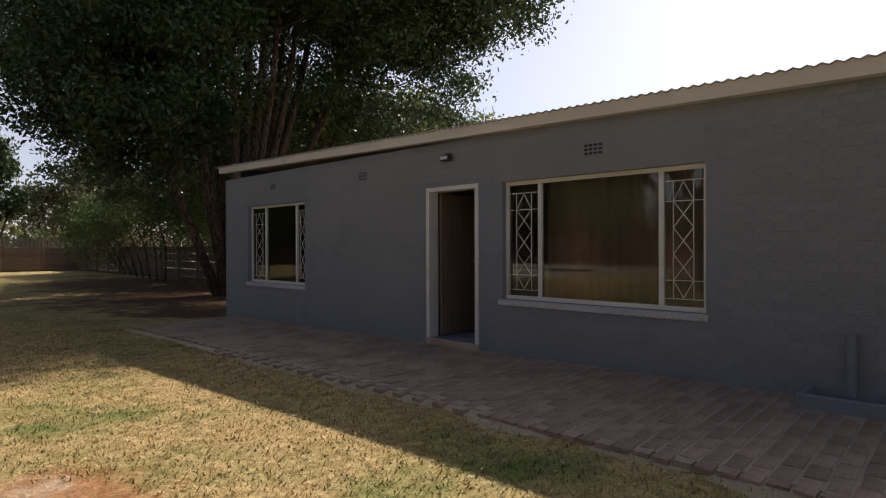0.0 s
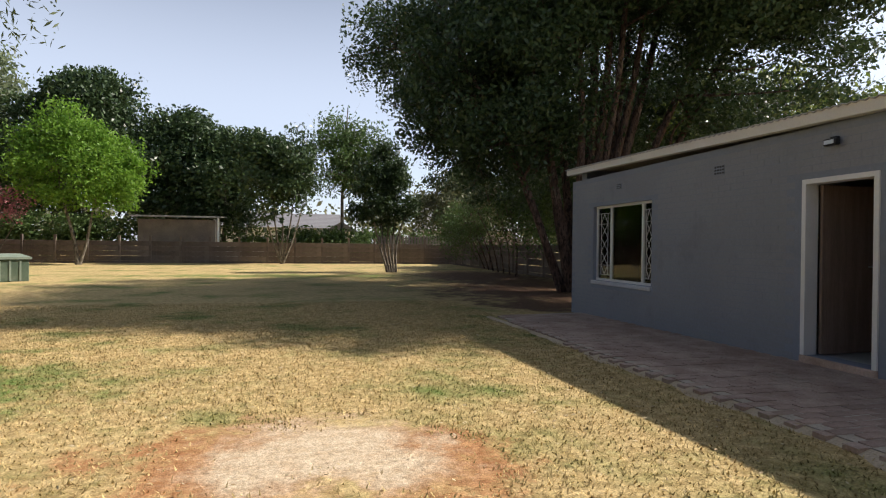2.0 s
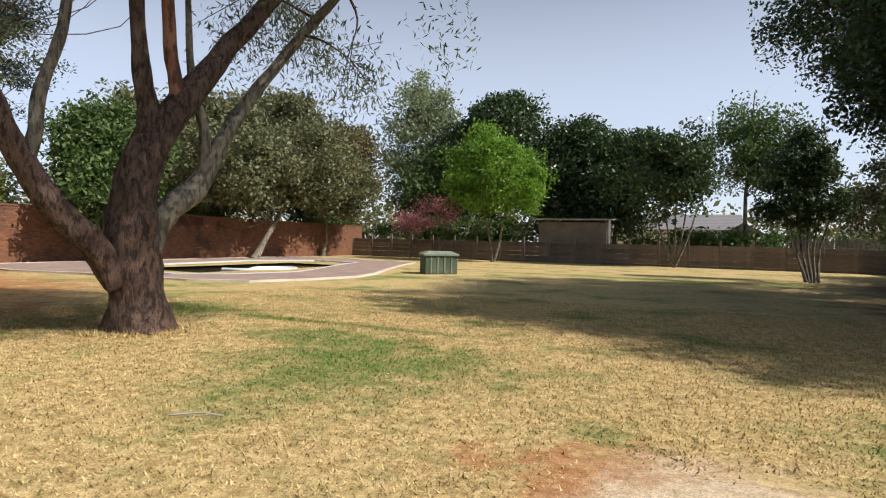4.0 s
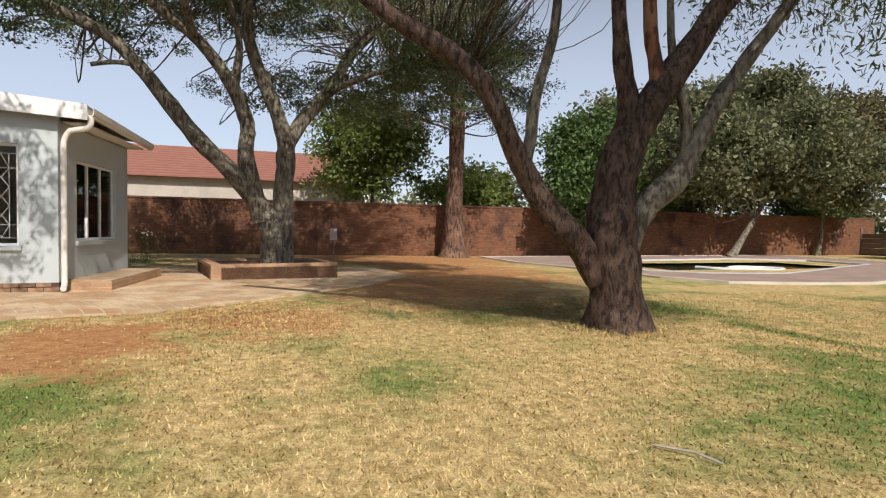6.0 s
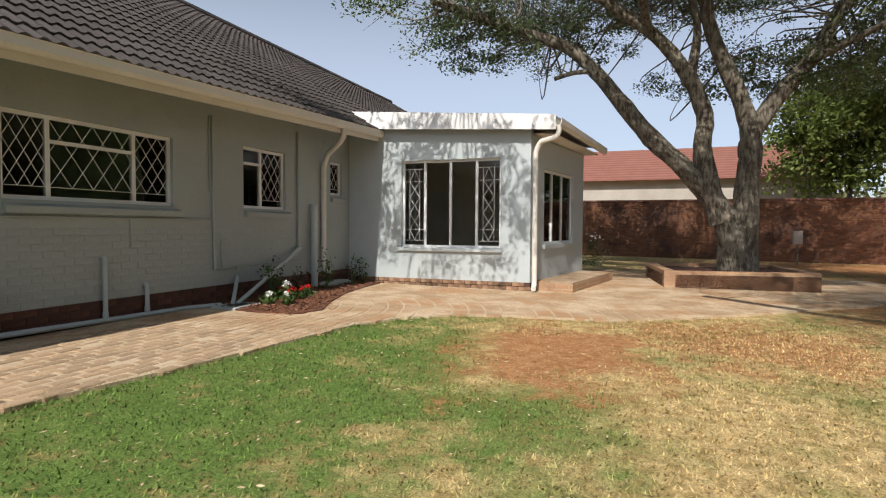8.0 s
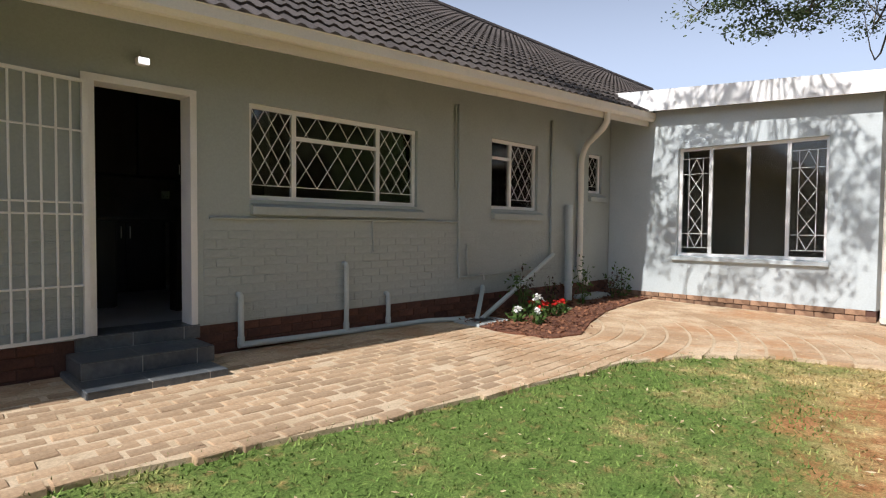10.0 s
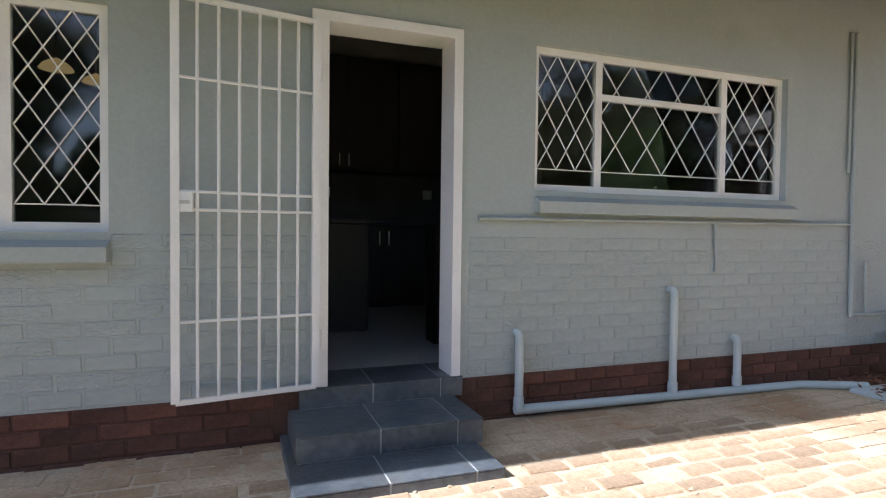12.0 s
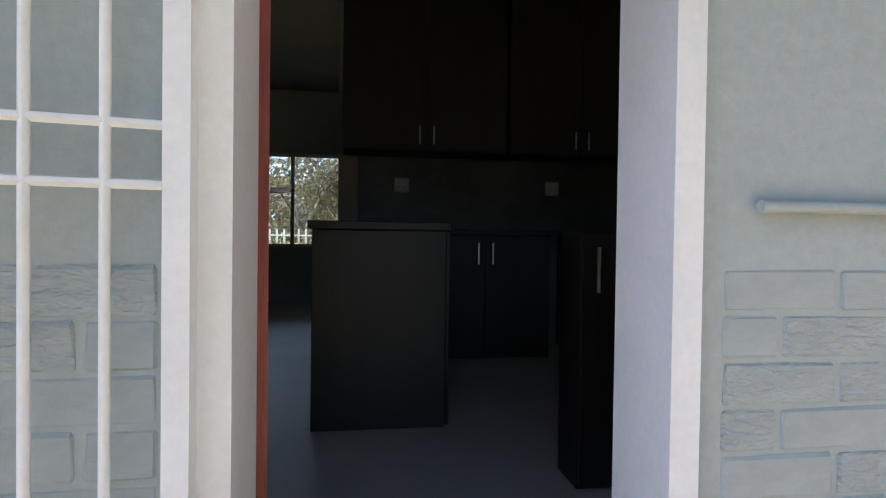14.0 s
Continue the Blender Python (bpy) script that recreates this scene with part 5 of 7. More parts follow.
# near tree with thick dark trunk
T1 = [([(-5.87, 6.68, -0.08), (-5.9, 6.64, 0.51), (-5.93, 6.56, 1.06), (-5.93, 6.65, 1.6)], 0.375, 0.33),
      ([(-5.94, 6.40, 0.62), (-5.99, 6.15, 1.05), (-6.08, 5.80, 1.45), (-6.15, 5.52, 1.8), (-6.24, 5.18, 2.47), (-6.31, 4.91, 3.02), (-6.4, 4.5, 3.46), (-6.52, 3.9, 3.79), (-6.62, 3.43, 4.09), (-6.9, 2.4, 4.9)], 0.20, 0.09),
      ([(-6.2, 5.36, 2.1), (-6.18, 5.45, 2.41), (-6.19, 5.51, 2.96), (-6.18, 5.71, 3.64), (-6.18, 5.81, 4.19), (-6.1, 5.9, 6)], 0.10, 0.05),
      ([(-5.93, 6.62, 1.3), (-5.95, 6.66, 2.08), (-5.91, 6.99, 2.77), (-5.87, 7.32, 3.25), (-5.81, 7.72, 3.8), (-5.76, 8.12, 4.35), (-5.2, 9.2, 6)], 0.31, 0.12),
      ([(-5.94, 6.68, 2.0), (-5.94, 6.82, 2.83), (-5.98, 6.75, 3.45), (-6.02, 6.68, 4.2), (-6.0, 6.5, 7)], 0.17, 0.08),
      ([(-5.9, 7.02, 2.6), (-5.88, 7.16, 2.9), (-5.89, 7.22, 3.39), (-5.93, 7.13, 4.07), (-5.96, 7.08, 5.5)], 0.12, 0.08),
      ([(-5.89, 6.74, 1.0), (-5.86, 7.0, 1.54), (-5.78, 7.53, 2.02), (-5.76, 7.73, 2.37), (-5.73, 8.0, 2.85), (-5.68, 8.4, 3.47), (-5.2, 9.2, 4.8), (-4.2, 9.4, 5.8)], 0.21, 0.07),
      ([(-5.77, 7.66, 2.2), (-5.79, 7.66, 2.91), (-5.86, 7.46, 3.66), (-5.9, 7.4, 5)], 0.09, 0.04)]
# the wide first clump hangs out of view, added to shade the ground
GUM_CROWN = [((-2.6, 7.2, 8.3), (5.0, 3.4, 1.2), 360), ((-2.35, 9.1, 4.75), (0.15, 0.15, 0.1), 1), ((-4.2, 9.2, 4.35), (0.4, 0.4, 0.5), 4), ((-6.4, 9.6, 5.6), (1.2, 1.4, 0.9), 14), ((-7.6, 3.6, 5.6), (1.8, 2.2, 0.9), 5)]
tree("gnarled_tree", "thick gnarled tree with dark cracked bark on the dry lawn", (-5.87, 6.68, -0.05), T1, GUM_CROWN, (0.13, 0.028), 200, 0.30, [BARK_DARK, BARK_DARK, BARK, BARK_DARK, BARK_DARK, BARK_RED, BARK, BARK], GUM_LEAF, 72, branches=70, twig=0.03, droop=0.9, sides=16, rough=0.35, limb_parts=True)

# acacia in the brick planter
T2 = [([(-14.87, 2.97, 0.2), (-14.87, 2.85, 1.07), (-14.85, 2.56, 1.76), (-14.76, 1.86, 2.6), (-14.65, 1.09, 3.36), (-14.56, 0.32, 4.33), (-14.49, -0.18, 4.95), (-14.4, -0.87, 5.58), (-13.6, -2.2, 5.94), (-12.2, -3.4, 6.2)], 0.30, 0.10),
      ([(-14.86, 2.6, 1.4), (-14.83, 2.2, 2.88), (-14.87, 2.21, 3.86), (-14.84, 1.82, 4.83), (-14.75, 1.12, 5.73), (-14.2, 0.08, 6.42), (-13.2, -0.9, 7.18)], 0.24, 0.11),
      ([(-14.91, 3.13, 0.3), (-14.96, 3.11, 2.05), (-15.02, 3.18, 3.31), (-15.01, 2.93, 4.28), (-14.98, 2.51, 5.26), (-14.97, 2.21, 6.37), (-15.03, 2.33, 8.0)], 0.29, 0.12),
      ([(-15.0, 3.14, 2.9), (-15.02, 3.18, 3.31), (-15.16, 3.76, 4.29), (-15.32, 4.51, 5.21), (-15.46, 5.04, 6.26), (-15.4, 6.4, 7.4)], 0.23, 0.11),
      ([(-14.84, 1.9, 4.6), (-14.92, 2.01, 6.09), (-14.87, 1.44, 7.8)], 0.12, 0.05),
      ([(-14.51, -0.05, 4.95), (-14.42, -0.6, 4.95), (-14.33, -1.1, 4.82)], 0.07, 0.05),
      ([(-14.7, 1.0, 5.8), (-12.8, 0.6, 6.6), (-10.6, -0.6, 6.9), (-8.6, -2.0, 6.7)], 0.11, 0.03),
      ([(-15.2, 4.2, 4.9), (-14.6, 6.0, 5.6), (-14.0, 8.0, 5.6)], 0.10, 0.03)]
# clumps at x -6.6 and -8.6 are unseen, added for shade on wall and trunk
AC = [((-14.2, 1.6, 8.2), (5.4, 6.6, 1.4), 420), ((-18.5, 3.0, 8.8), (3.8, 8.0, 1.5), 300), ((-10.4, 7.0, 7.6), (3.0, 3.2, 0.8), 160), ((-6.6, -2.4, 6.2), (1.2, 2.7, 1.5), 50), ((-12.4, -3.4, 6.2), (2.4, 2.0, 0.6), 30), ((-9.4, -2.2, 6.6), (1.6, 2.2, 0.6), 22), ((-21.0, 6.5, 6.3), (2.4, 6.0, 1.2), 80), ((-8.6, 3.4, 7.4), (2.4, 3.4, 1.0), 110), ((-19.0, -1.0, 7.4), (3.0, 4.0, 1.2), 80), ((-14.6, -2.6, 5.9), (1.6, 2.4, 0.6), 30), ((-14.4, 7.2, 5.5), (2.6, 2.6, 1.0), 80), ((-16.5, 4.5, 5.2), (2.0, 3.0, 1.0), 50)]
tree("acacia_tree", "spreading feathery tree with forked grey trunks in a brick planter", (-14.87, 2.97, 0.3), T2, AC, (0.10, 0.05), 120, 0.25, [BARK] * 8, FEATHER_LEAF, 73, branches=900, twig=0.026, flat=0.35, sides=14, rough=0.25, limb_parts=True)


def far_woods():
    """A low distant line of trees all round, past the neighbours."""
    rng = np.random.default_rng(99)
    ob = tagged(new("far_woods"), "distant line of hazy green trees", "woods", kind="stuff")
    ORIGIN[ob.name] = (0, 0, 0)
    pts = []
    for i in range(420):
        a = rng.uniform(0, 2 * math.pi)
        r = rng.uniform(85, 130)
        c = np.array([r * math.cos(a), 20 + r * math.sin(a), rng.uniform(1.5, 7.5)])
        pts.append(c + rng.normal(size=(90, 3)) * np.array([2.6, 2.6, 1.6]))
    leaf_object("woods", np.concatenate(pts), 1.3, 0.8, OLIVE_LEAF, ob, rng)


far_woods()


# ---- neighbouring houses ----
def neighbour(name, label, x0, x1, y0, y1, eave, ridge, roofm, wallm, axis, chimney=False):
    h = thing(name, label, "house", ((x0 + x1) / 2, (y0 + y1) / 2, 0))
    part("wall", Geo().box(x0, y0, -0.3, x1, y1, eave), wallm, h)
    cx, cy, o = (x0 + x1) / 2, (y0 + y1) / 2, 0.5
    g = Geo()
    if axis == "y":
        g.v += [(x0 - o, y0 - o, eave), (x1 + o, y0 - o, eave), (x1 + o, y1 + o, eave), (x0 - o, y1 + o, eave), (cx, y0 - o, ridge), (cx, y1 + o, ridge)]
        g.f += [(1, 2, 5, 4), (3, 0, 4, 5), (0, 1, 4), (2, 3, 5), (0, 3, 2, 1)]
    else:
        g.v += [(x0 - o, y0 - o, eave), (x1 + o, y0 - o, eave), (x1 + o, y1 + o, eave), (x0 - o, y1 + o, eave), (x0 - o, cy, ridge), (x1 + o, cy, ridge)]
        g.f += [(0, 1, 5, 4), (2, 3, 4, 5), (0, 4, 3), (1, 2, 5), (0, 3, 2, 1)]
    part("roof", g, roofm, h)
    return h


def tile_rows_mat(name, c1, c2, axis):
    m, n, l, b = nodes_of(name)
    co = n.new("ShaderNodeTexCoord").outputs["Object"]
    wv = n.new("ShaderNodeTexWave")
    wv.bands_direction = "Z"
    wv.wave_profile = "SAW"
    wv.inputs["Scale"].default_value, wv.inputs["Distortion"].default_value = 1.9, 0.3
    l.new(co, wv.inputs["Vector"])
    col = mixc(n, l, tex_noise(n, l, co, 1.5, 5), c1, c2)
    g = n.new("ShaderNodeMapRange")
    g.inputs["To Min"].default_value, g.inputs["To Max"].default_value = 0.55, 1.15
    l.new(wv.outputs["Fac"], g.inputs["Value"])
    l.new(mixc(n, l, 1.0, col, g.outputs["Result"], "MULTIPLY"), b.inputs["Base Color"])
    b.inputs["Roughness"].default_value = 0.8
    bp = n.new("ShaderNodeBump")
    bp.inputs["Strength"].default_value, bp.inputs["Distance"].default_value = 0.8, 0.04
    l.new(wv.outputs["Fac"], bp.inputs["Height"])
    l.new(bp.outputs["Normal"], b.inputs["Normal"])
    return m


RED_ROWS = tile_rows_mat("red_tile_rows", (0.22, 0.085, 0.06), (0.32, 0.14, 0.10), "y")
GREY_ROWS = tile_rows_mat("grey_tile_rows", (0.20, 0.20, 0.21), (0.27, 0.26, 0.26), "x")
OFFWHITE = mat("dull_cream_plaster", (0.38, 0.345, 0.295), (0.46, 0.42, 0.365), 0.8, 20, 0.8, 0.2)
neighbour("neighbour_house", "neighbour's house with a red-tiled roof and cream walls", -42.0, -34.5, -6.5, 9.6, 3.95, 6.15, RED_ROWS, OFFWHITE, "y")
nh = neighbour("neighbour_house", "far white house with a grey roof beyond the precast wall", -8.6, 4.6, 62, 70, 3.0, 4.7, GREY_ROWS, WHITE, "x")
neighbour("neighbour_house", "small white gabled annexe of the far house", 3.6, 6.0, 58.5, 62, 2.6, 3.6, GREY_ROWS, WHITE, "y")
neighbour("neighbour_house", "pale-roofed house glimpsed between trees", 14.5, 24, 60, 68, 3.0, 5.6, SHEET_METAL, OFFWHITE, "x")
shed = thing("garden_shed", "dark lean-to shed with a rusty sheet roof and a white post", "shed", (-7.4, 46.5, 0))
part("wall", Geo().box(-10.4, 45.4, -0.2, -5.2, 48.2, 3.0), CONCRETE, shed)
part("roof", Geo().prism([(-10.8, 44.9), (-4.7, 44.9), (-4.7, 48.5), (-10.8, 48.5)], lambda x, y: 3.15 + 0.05 * (y - 45), lambda x, y: 3.25 + 0.05 * (y - 45)), SHEET_METAL, shed)
part("post", Geo().box(-5.0, 44.98, -0.2, -4.88, 45.1, 3.15), WHITE, shed)
fence = thing("timber_fence", "weathered upright slat fence behind the precast wall", "fence", (10, 45.0, 0))
for i in range(56):
    part("slat", Geo().box(6.8 + i * 0.24, 45.0, -0.2, 6.98 + i * 0.24, 45.04, 2.05 + random.uniform(-0.06, 0.06)), CONCRETE, fence)

# ---- house paving ----
EDGE = [(5.0, -3.1), (-1.0, -2.95), (-2.37, -2.82), (-4.08, -2.5), (-5.67, -2.29), (-6.65, -2.18), (-7.4, -1.85), (-7.95, -1.3), (-8.2, -0.5), (-8.35, 0.7), (-9.3, 1.95), (-10.3, 3.0), (-12.0, 4.7), (-14.6, 6.4), (-17.4, 6.2), (-17.4, -0.6)]
PAVE_POLY = [(-17.4, -4.82), (5.0, -4.82)] + EDGE[:-1] + [(-17.4, -0.6)]
BED = [(-6.95, -4.80), (-6.9, -4.35), (-6.82, -3.75), (-6.95, -3.2), (-7.4, -3.1), (-8.2, -3.45), (-9.2, -3.78), (-10.2, -3.95), (-11.1, -4.05), (-11.1, -4.80)]


def inside(x, y, poly):
    hit = False
    for i in range(len(poly)):
        (x0, y0), (x1, y1) = poly[i], poly[i - 1]
        if (y0 > y) != (y1 > y) and x < (x1 - x0) * (y - y0) / (y1 - y0) + x0:
            hit = not hit
    return hit


def top_of(off):
    return lambda x, y: ground_z(y) + off


paving = setting("pavement_house", Geo().prism(PAVE_POLY, top_of(-0.1), top_of(0.028)), PAVER_DUST, "sandy clay-brick paving along the house", "paving")
bed = setting("flower_bed", Geo().prism(BED[::-1], top_of(0.0), top_of(0.05)), MULCH, "dark red mulch bed at the foot of the wall", "flower bed")
if not bed.data.polygons[1].normal.z > 0:
    bed.data.flip_normals()


def paver_mesh(lx, ly, h, seed, material):
    r = random.Random(seed)
    g = Geo().cham(-lx / 2, -ly / 2, 0, lx / 2, ly / 2, h, 0.007)
    g.v = [(x + r.uniform(-0.003, 0.003), y + r.uniform(-0.003, 0.003), z + r.uniform(-0.0015, 0.0015)) for x, y, z in g.v]
    me = g.mesh("paver")
    me.materials.append(material)
    return me


# ---- tiled steps at the kitchen door ----
steps = thing("door_steps", "dark slate-tiled steps up to the kitchen door", "steps", (-3.4, -4.4, 0.1))
LEVELS = [(-3.80, -2.83, -4.83, -4.065, 0.06, 0.180), (-3.83, -2.87, -4.83, -4.39, 0.180, 0.310), (-3.88, -2.93, -5.18, -4.80, 0.310, 0.425)]
for x0, x1, y0, y1, z0, z1 in LEVELS:
    part("step", Geo().box(x0 + 0.006, y0, z0 if z0 > 0.1 else 0.0, x1 - 0.006, y1 - 0.004, z1 - 0.003), GROUT, steps)
    n = 3
    w = (x1 - x0) / 2.35
    cuts = [x0, x1 - 2 * w, x1 - w, x1]
    for i in range(n):
        part("tile", Geo().cham(cuts[i] + 0.004, y0 + 0.005, z1 - 0.008, cuts[i + 1] - 0.004, y1 + 0.002, z1, 0.002), SLATE, steps)
        part("tile", Geo().cham(cuts[i] + 0.004, y1 - 0.012, max(z0, 0.07) + 0.003, cuts[i + 1] - 0.004, y1, z1 - 0.010, 0.002), SLATE, steps)
    for xa, xb in ((x0, x0 + 0.012), (x1 - 0.012, x1)):
        part("tile", Geo().cham(xa, y0 + 0.005, max(z0, 0.07) + 0.003, xb, y1 - 0.014, z1 - 0.010, 0.002), SLATE, steps)

# ---- security gate, standing open ----
gate = thing("security_gate", "white steel security gate with upright bars, standing open", "gate", (-3.0, -4.80, 0.42))
GH, GE = Vector((-3.03, -4.795, 0)), Vector((-2.32, -4.675, 0))
gd = (GE - GH).normalized()
gw = (GE - GH).length
GZ0, GZ1 = 0.44, 2.385


def gate_bar(name, a, z0, z1, r, square=False, label=""):
    p = GH + gd * a
    g = Geo().tube([(p.x, p.y, z0), (p.x, p.y, z1)], r * (1.3 if square else 1), 4 if square else 6)
    return part(name, g, WHITE, gate, label, smooth=not square)


for a in (0.02, gw - 0.015):
    gate_bar("stile", a, GZ0, GZ1, 0.021, True)
for i in range(6):
    gate_bar("bar", 0.02 + (gw - 0.035) * (i + 1) / 7, GZ0, GZ1, 0.0085)
for f, r, nm in ((0.0, 0.018, "rail"), (1.0, 0.018, "rail"), (0.195, 0.008, "cross_bar"), (0.475, 0.008, "cross_bar"), (0.52, 0.008, "cross_bar"), (0.80, 0.008, "cross_bar")):
    z = GZ1 - f * (GZ1 - GZ0)
    p, q = GH + gd * 0.02, GH + gd * (gw - 0.015)
    part(nm, Geo().tube([(p.x, p.y, z), (q.x, q.y, z)], r, 4 if nm == "rail" else 6), WHITE, gate)
lk = GH + gd * (gw - 0.05)
zl = GZ1 - 0.5 * (GZ1 - GZ0)
part("lock_box", Geo().cham(lk.x - 0.045, lk.y - 0.02, zl - 0.05, lk.x + 0.045, lk.y + 0.02, zl + 0.05, 0.004), WHITE, gate, "white lock box")
part("keyhole_plate", Geo().cham(lk.x - 0.03, lk.y + 0.02, zl - 0.012, lk.x + 0.03, lk.y + 0.023, zl + 0.004, 0.001), STEEL, gate)
for z in (GZ0 + 0.25, GZ1 - 0.25):
    part("hinge", Geo().tube([(GH.x, GH.y - 0.01, z - 0.05), (GH.x, GH.y - 0.01, z + 0.05)], 0.014, 8), WHITE, gate)

# ---- pipes on the house wall ----
PY = HY + 0.055


def pipe(name, label, pts, r, m=PLASTIC_PIPE, category="pipe", joints=(), brackets=()):
    t = thing(name, label, category, pts[0])
    part("tube", Geo().tube(pts, r, 12), m, t, smooth=True)
    for p in joints:
        part("coupling", Geo().tube([(p[0], p[1], p[2] - 0.035), (p[0], p[1], p[2] + 0.035)], r * 1.22, 12), m, t, smooth=True)
    for p in brackets:
        part("bracket", Geo().cham(p[0] - 0.012, HY + 0.001, p[2] - 0.015, p[0] + 0.012, p[1] + r, p[2] + 0.015, 0.003), m, t)
    return t


def bend(p, q, c, n=5):
    """Points of a rounded corner c between p and q."""
    p, q, c = Vector(p), Vector(q), Vector(c)
    return [tuple((1 - t) ** 2 * p + 2 * t * (1 - t) * c + t * t * q) for t in [i / n for i in range(n + 1)]]


def riser(x, top, r=0.026):
    pts = [(x, HY + 0.001, top)] + bend((x, PY - 0.03, top), (x, PY, top - 0.05), (x, PY, top)) + [(x, PY, 0.20)]
    return pts


pipe("waste_pipe", "grey painted waste pipe running low along the wall", [(-4.215, PY, 0.195), (-5.4, PY, 0.175), (-6.6, PY + 0.03, 0.165), (-7.05, PY + 0.22, 0.165)], 0.03)
for x, top in ((-4.24, 0.66), (-5.42, 0.90), (-6.0, 0.54)):
    pipe("waste_riser", "short grey painted waste pipe coming out of the wall", riser(x, top), 0.027, joints=[(x, PY, 0.235)])
CONDUIT = SAGE
pipe("conduit", "thin sage-painted horizontal pipe under the window", [(-3.97, HY + 0.02, 1.365), (-5.6, HY + 0.02, 1.37), (-7.19, HY + 0.02, 1.375)], 0.0115, CONDUIT)
pipe("conduit", "short thin painted drop pipe", [(-5.80, HY + 0.02, 1.36), (-5.82, HY + 0.02, 1.02)], 0.011, CONDUIT)
pipe("conduit", "thin painted upright pipe from the eaves", [(-7.19, HY + 0.025, 2.875), (-7.19, HY + 0.025, 1.6), (-7.21, HY + 0.025, 0.64)], 0.017, CONDUIT)
pipe("conduit", "second thin upright pipe close beside the first", [(-7.14, HY + 0.02, 2.875), (-7.14, HY + 0.02, 1.78)], 0.011, CONDUIT)
pipe("conduit", "thin painted pipe with a tap end by the wall", bend((-7.36, HY + 0.03, 1.08), (-7.40, HY + 0.03, 0.65), (-7.36, HY + 0.03, 0.66)) + [(-8.4, HY + 0.03, 0.68), (-9.28, HY + 0.03, 0.70)], 0.013, CONDUIT)
pipe("conduit", "thin painted joint between two pipes", [(-7.21, HY + 0.025, 0.66), (-7.40, HY + 0.03, 0.655)], 0.014, CONDUIT)
pipe("garden_tap", "small brass tap on the wall pipe", [(-7.62, HY + 0.03, 0.665), (-7.62, HY + 0.09, 0.665), (-7.62, HY + 0.10, 0.60)], 0.011, STEEL, "tap")
pipe("vent_pipe", "thin grey painted upright pipe", [(-9.28, HY + 0.035, 2.96), (-9.28, HY + 0.035, 0.88)], 0.024, CONDUIT)
pipe("soil_pipe", "thick grey painted soil pipe with socket", [(-9.70, HY + 0.09, 1.68), (-9.70, HY + 0.09, 0.10)], 0.062, joints=[(-9.70, HY + 0.09, 0.42)])
pipe("waste_pipe", "grey diagonal waste pipe above the gully", [(-9.30, HY + 0.06, 0.90), (-8.3, HY + 0.24, 0.54), (-7.2, HY + 0.44, 0.17)], 0.032)
pipe("waste_pipe", "second short diagonal waste pipe", [(-7.70, HY + 0.001, 0.50), (-7.62, HY + 0.08, 0.48), (-7.12, HY + 0.42, 0.16)], 0.03)
gl = thing("drain_gully", "blue-grey plastic drain gully tray at the wall", "drain", (-7.14, HY + 0.46, 0.1))
part("tray", Geo().cham(-7.43, HY + 0.26, 0.10, -6.86, HY + 0.68, 0.165, 0.015), PLASTIC_PIPE, gl)
part("grate", Geo().cham(-7.26, HY + 0.38, 0.165, -7.02, HY + 0.58, 0.172, 0.003), BLACK, gl)


def downpipe(name, label, top, wall_pt, foot, out, r=0.048):
    t = thing(name, label, "downpipe", foot)
    top, w, f, o = Vector(top), Vector(wall_pt), Vector(foot), Vector(out)
    line = [tuple(top), tuple(top - Vector((0, 0, 0.10)))] + bend(top - Vector((0, 0, 0.1)), top.lerp(w, 0.35) - Vector((0, 0, 0.10)), top - Vector((0, 0, 0.22)), 4)
    line += bend(top.lerp(w, 0.75) + Vector((0, 0, 0.02)), w - Vector((0, 0, 0.14)), w, 4) + [tuple(f + Vector((0, 0, 0.22)))]
    line += bend(f + Vector((0, 0, 0.14)), f + o * 0.16, f + Vector((0, 0, 0.02)), 4)
    part("tube", Geo().tube(line, r, 12), CREAM, t, smooth=True)
    for z in (w.z - 0.3, (w.z + f.z) / 2, f.z + 0.35):
        part("strap", Geo().tube([(w.x, w.y, z - 0.015), (w.x, w.y, z + 0.015)], r * 1.12, 12), CREAM, t, smooth=True)
    return t


downpipe("downpipe", "cream downpipe with a swan neck from the house gutter", (-9.62, EAVE_Y + 0.06, eave_z(-9.62) + 0.1), (-10.06, HY + 0.07, 2.5), (-10.06, HY + 0.07, 0.42), (-0.1, 1.0, 0))
downpipe("downpipe", "cream downpipe at the corner of the sunroom", (-10.92, -0.43, 3.12), (-11.06, -0.87, 2.75), (-11.06, -0.87, 0.16), (1.0, 0.1, 0))
setting("gully_kerb", Geo().cham(-10.7, HY + 0.02, 0.08, -9.95, HY + 0.3, 0.22, 0.02), SAGE, "painted kerb block under the downpipe", "kerb")

# light above the kitchen door
def glow_mat(name, colour, strength):
    m, n, l, b = nodes_of(name)
    b.inputs["Base Color"].default_value = (*colour, 1)
    b.inputs["Emission Color"].default_value = (*colour, 1)
    b.inputs["Emission Strength"].default_value = strength
    return m


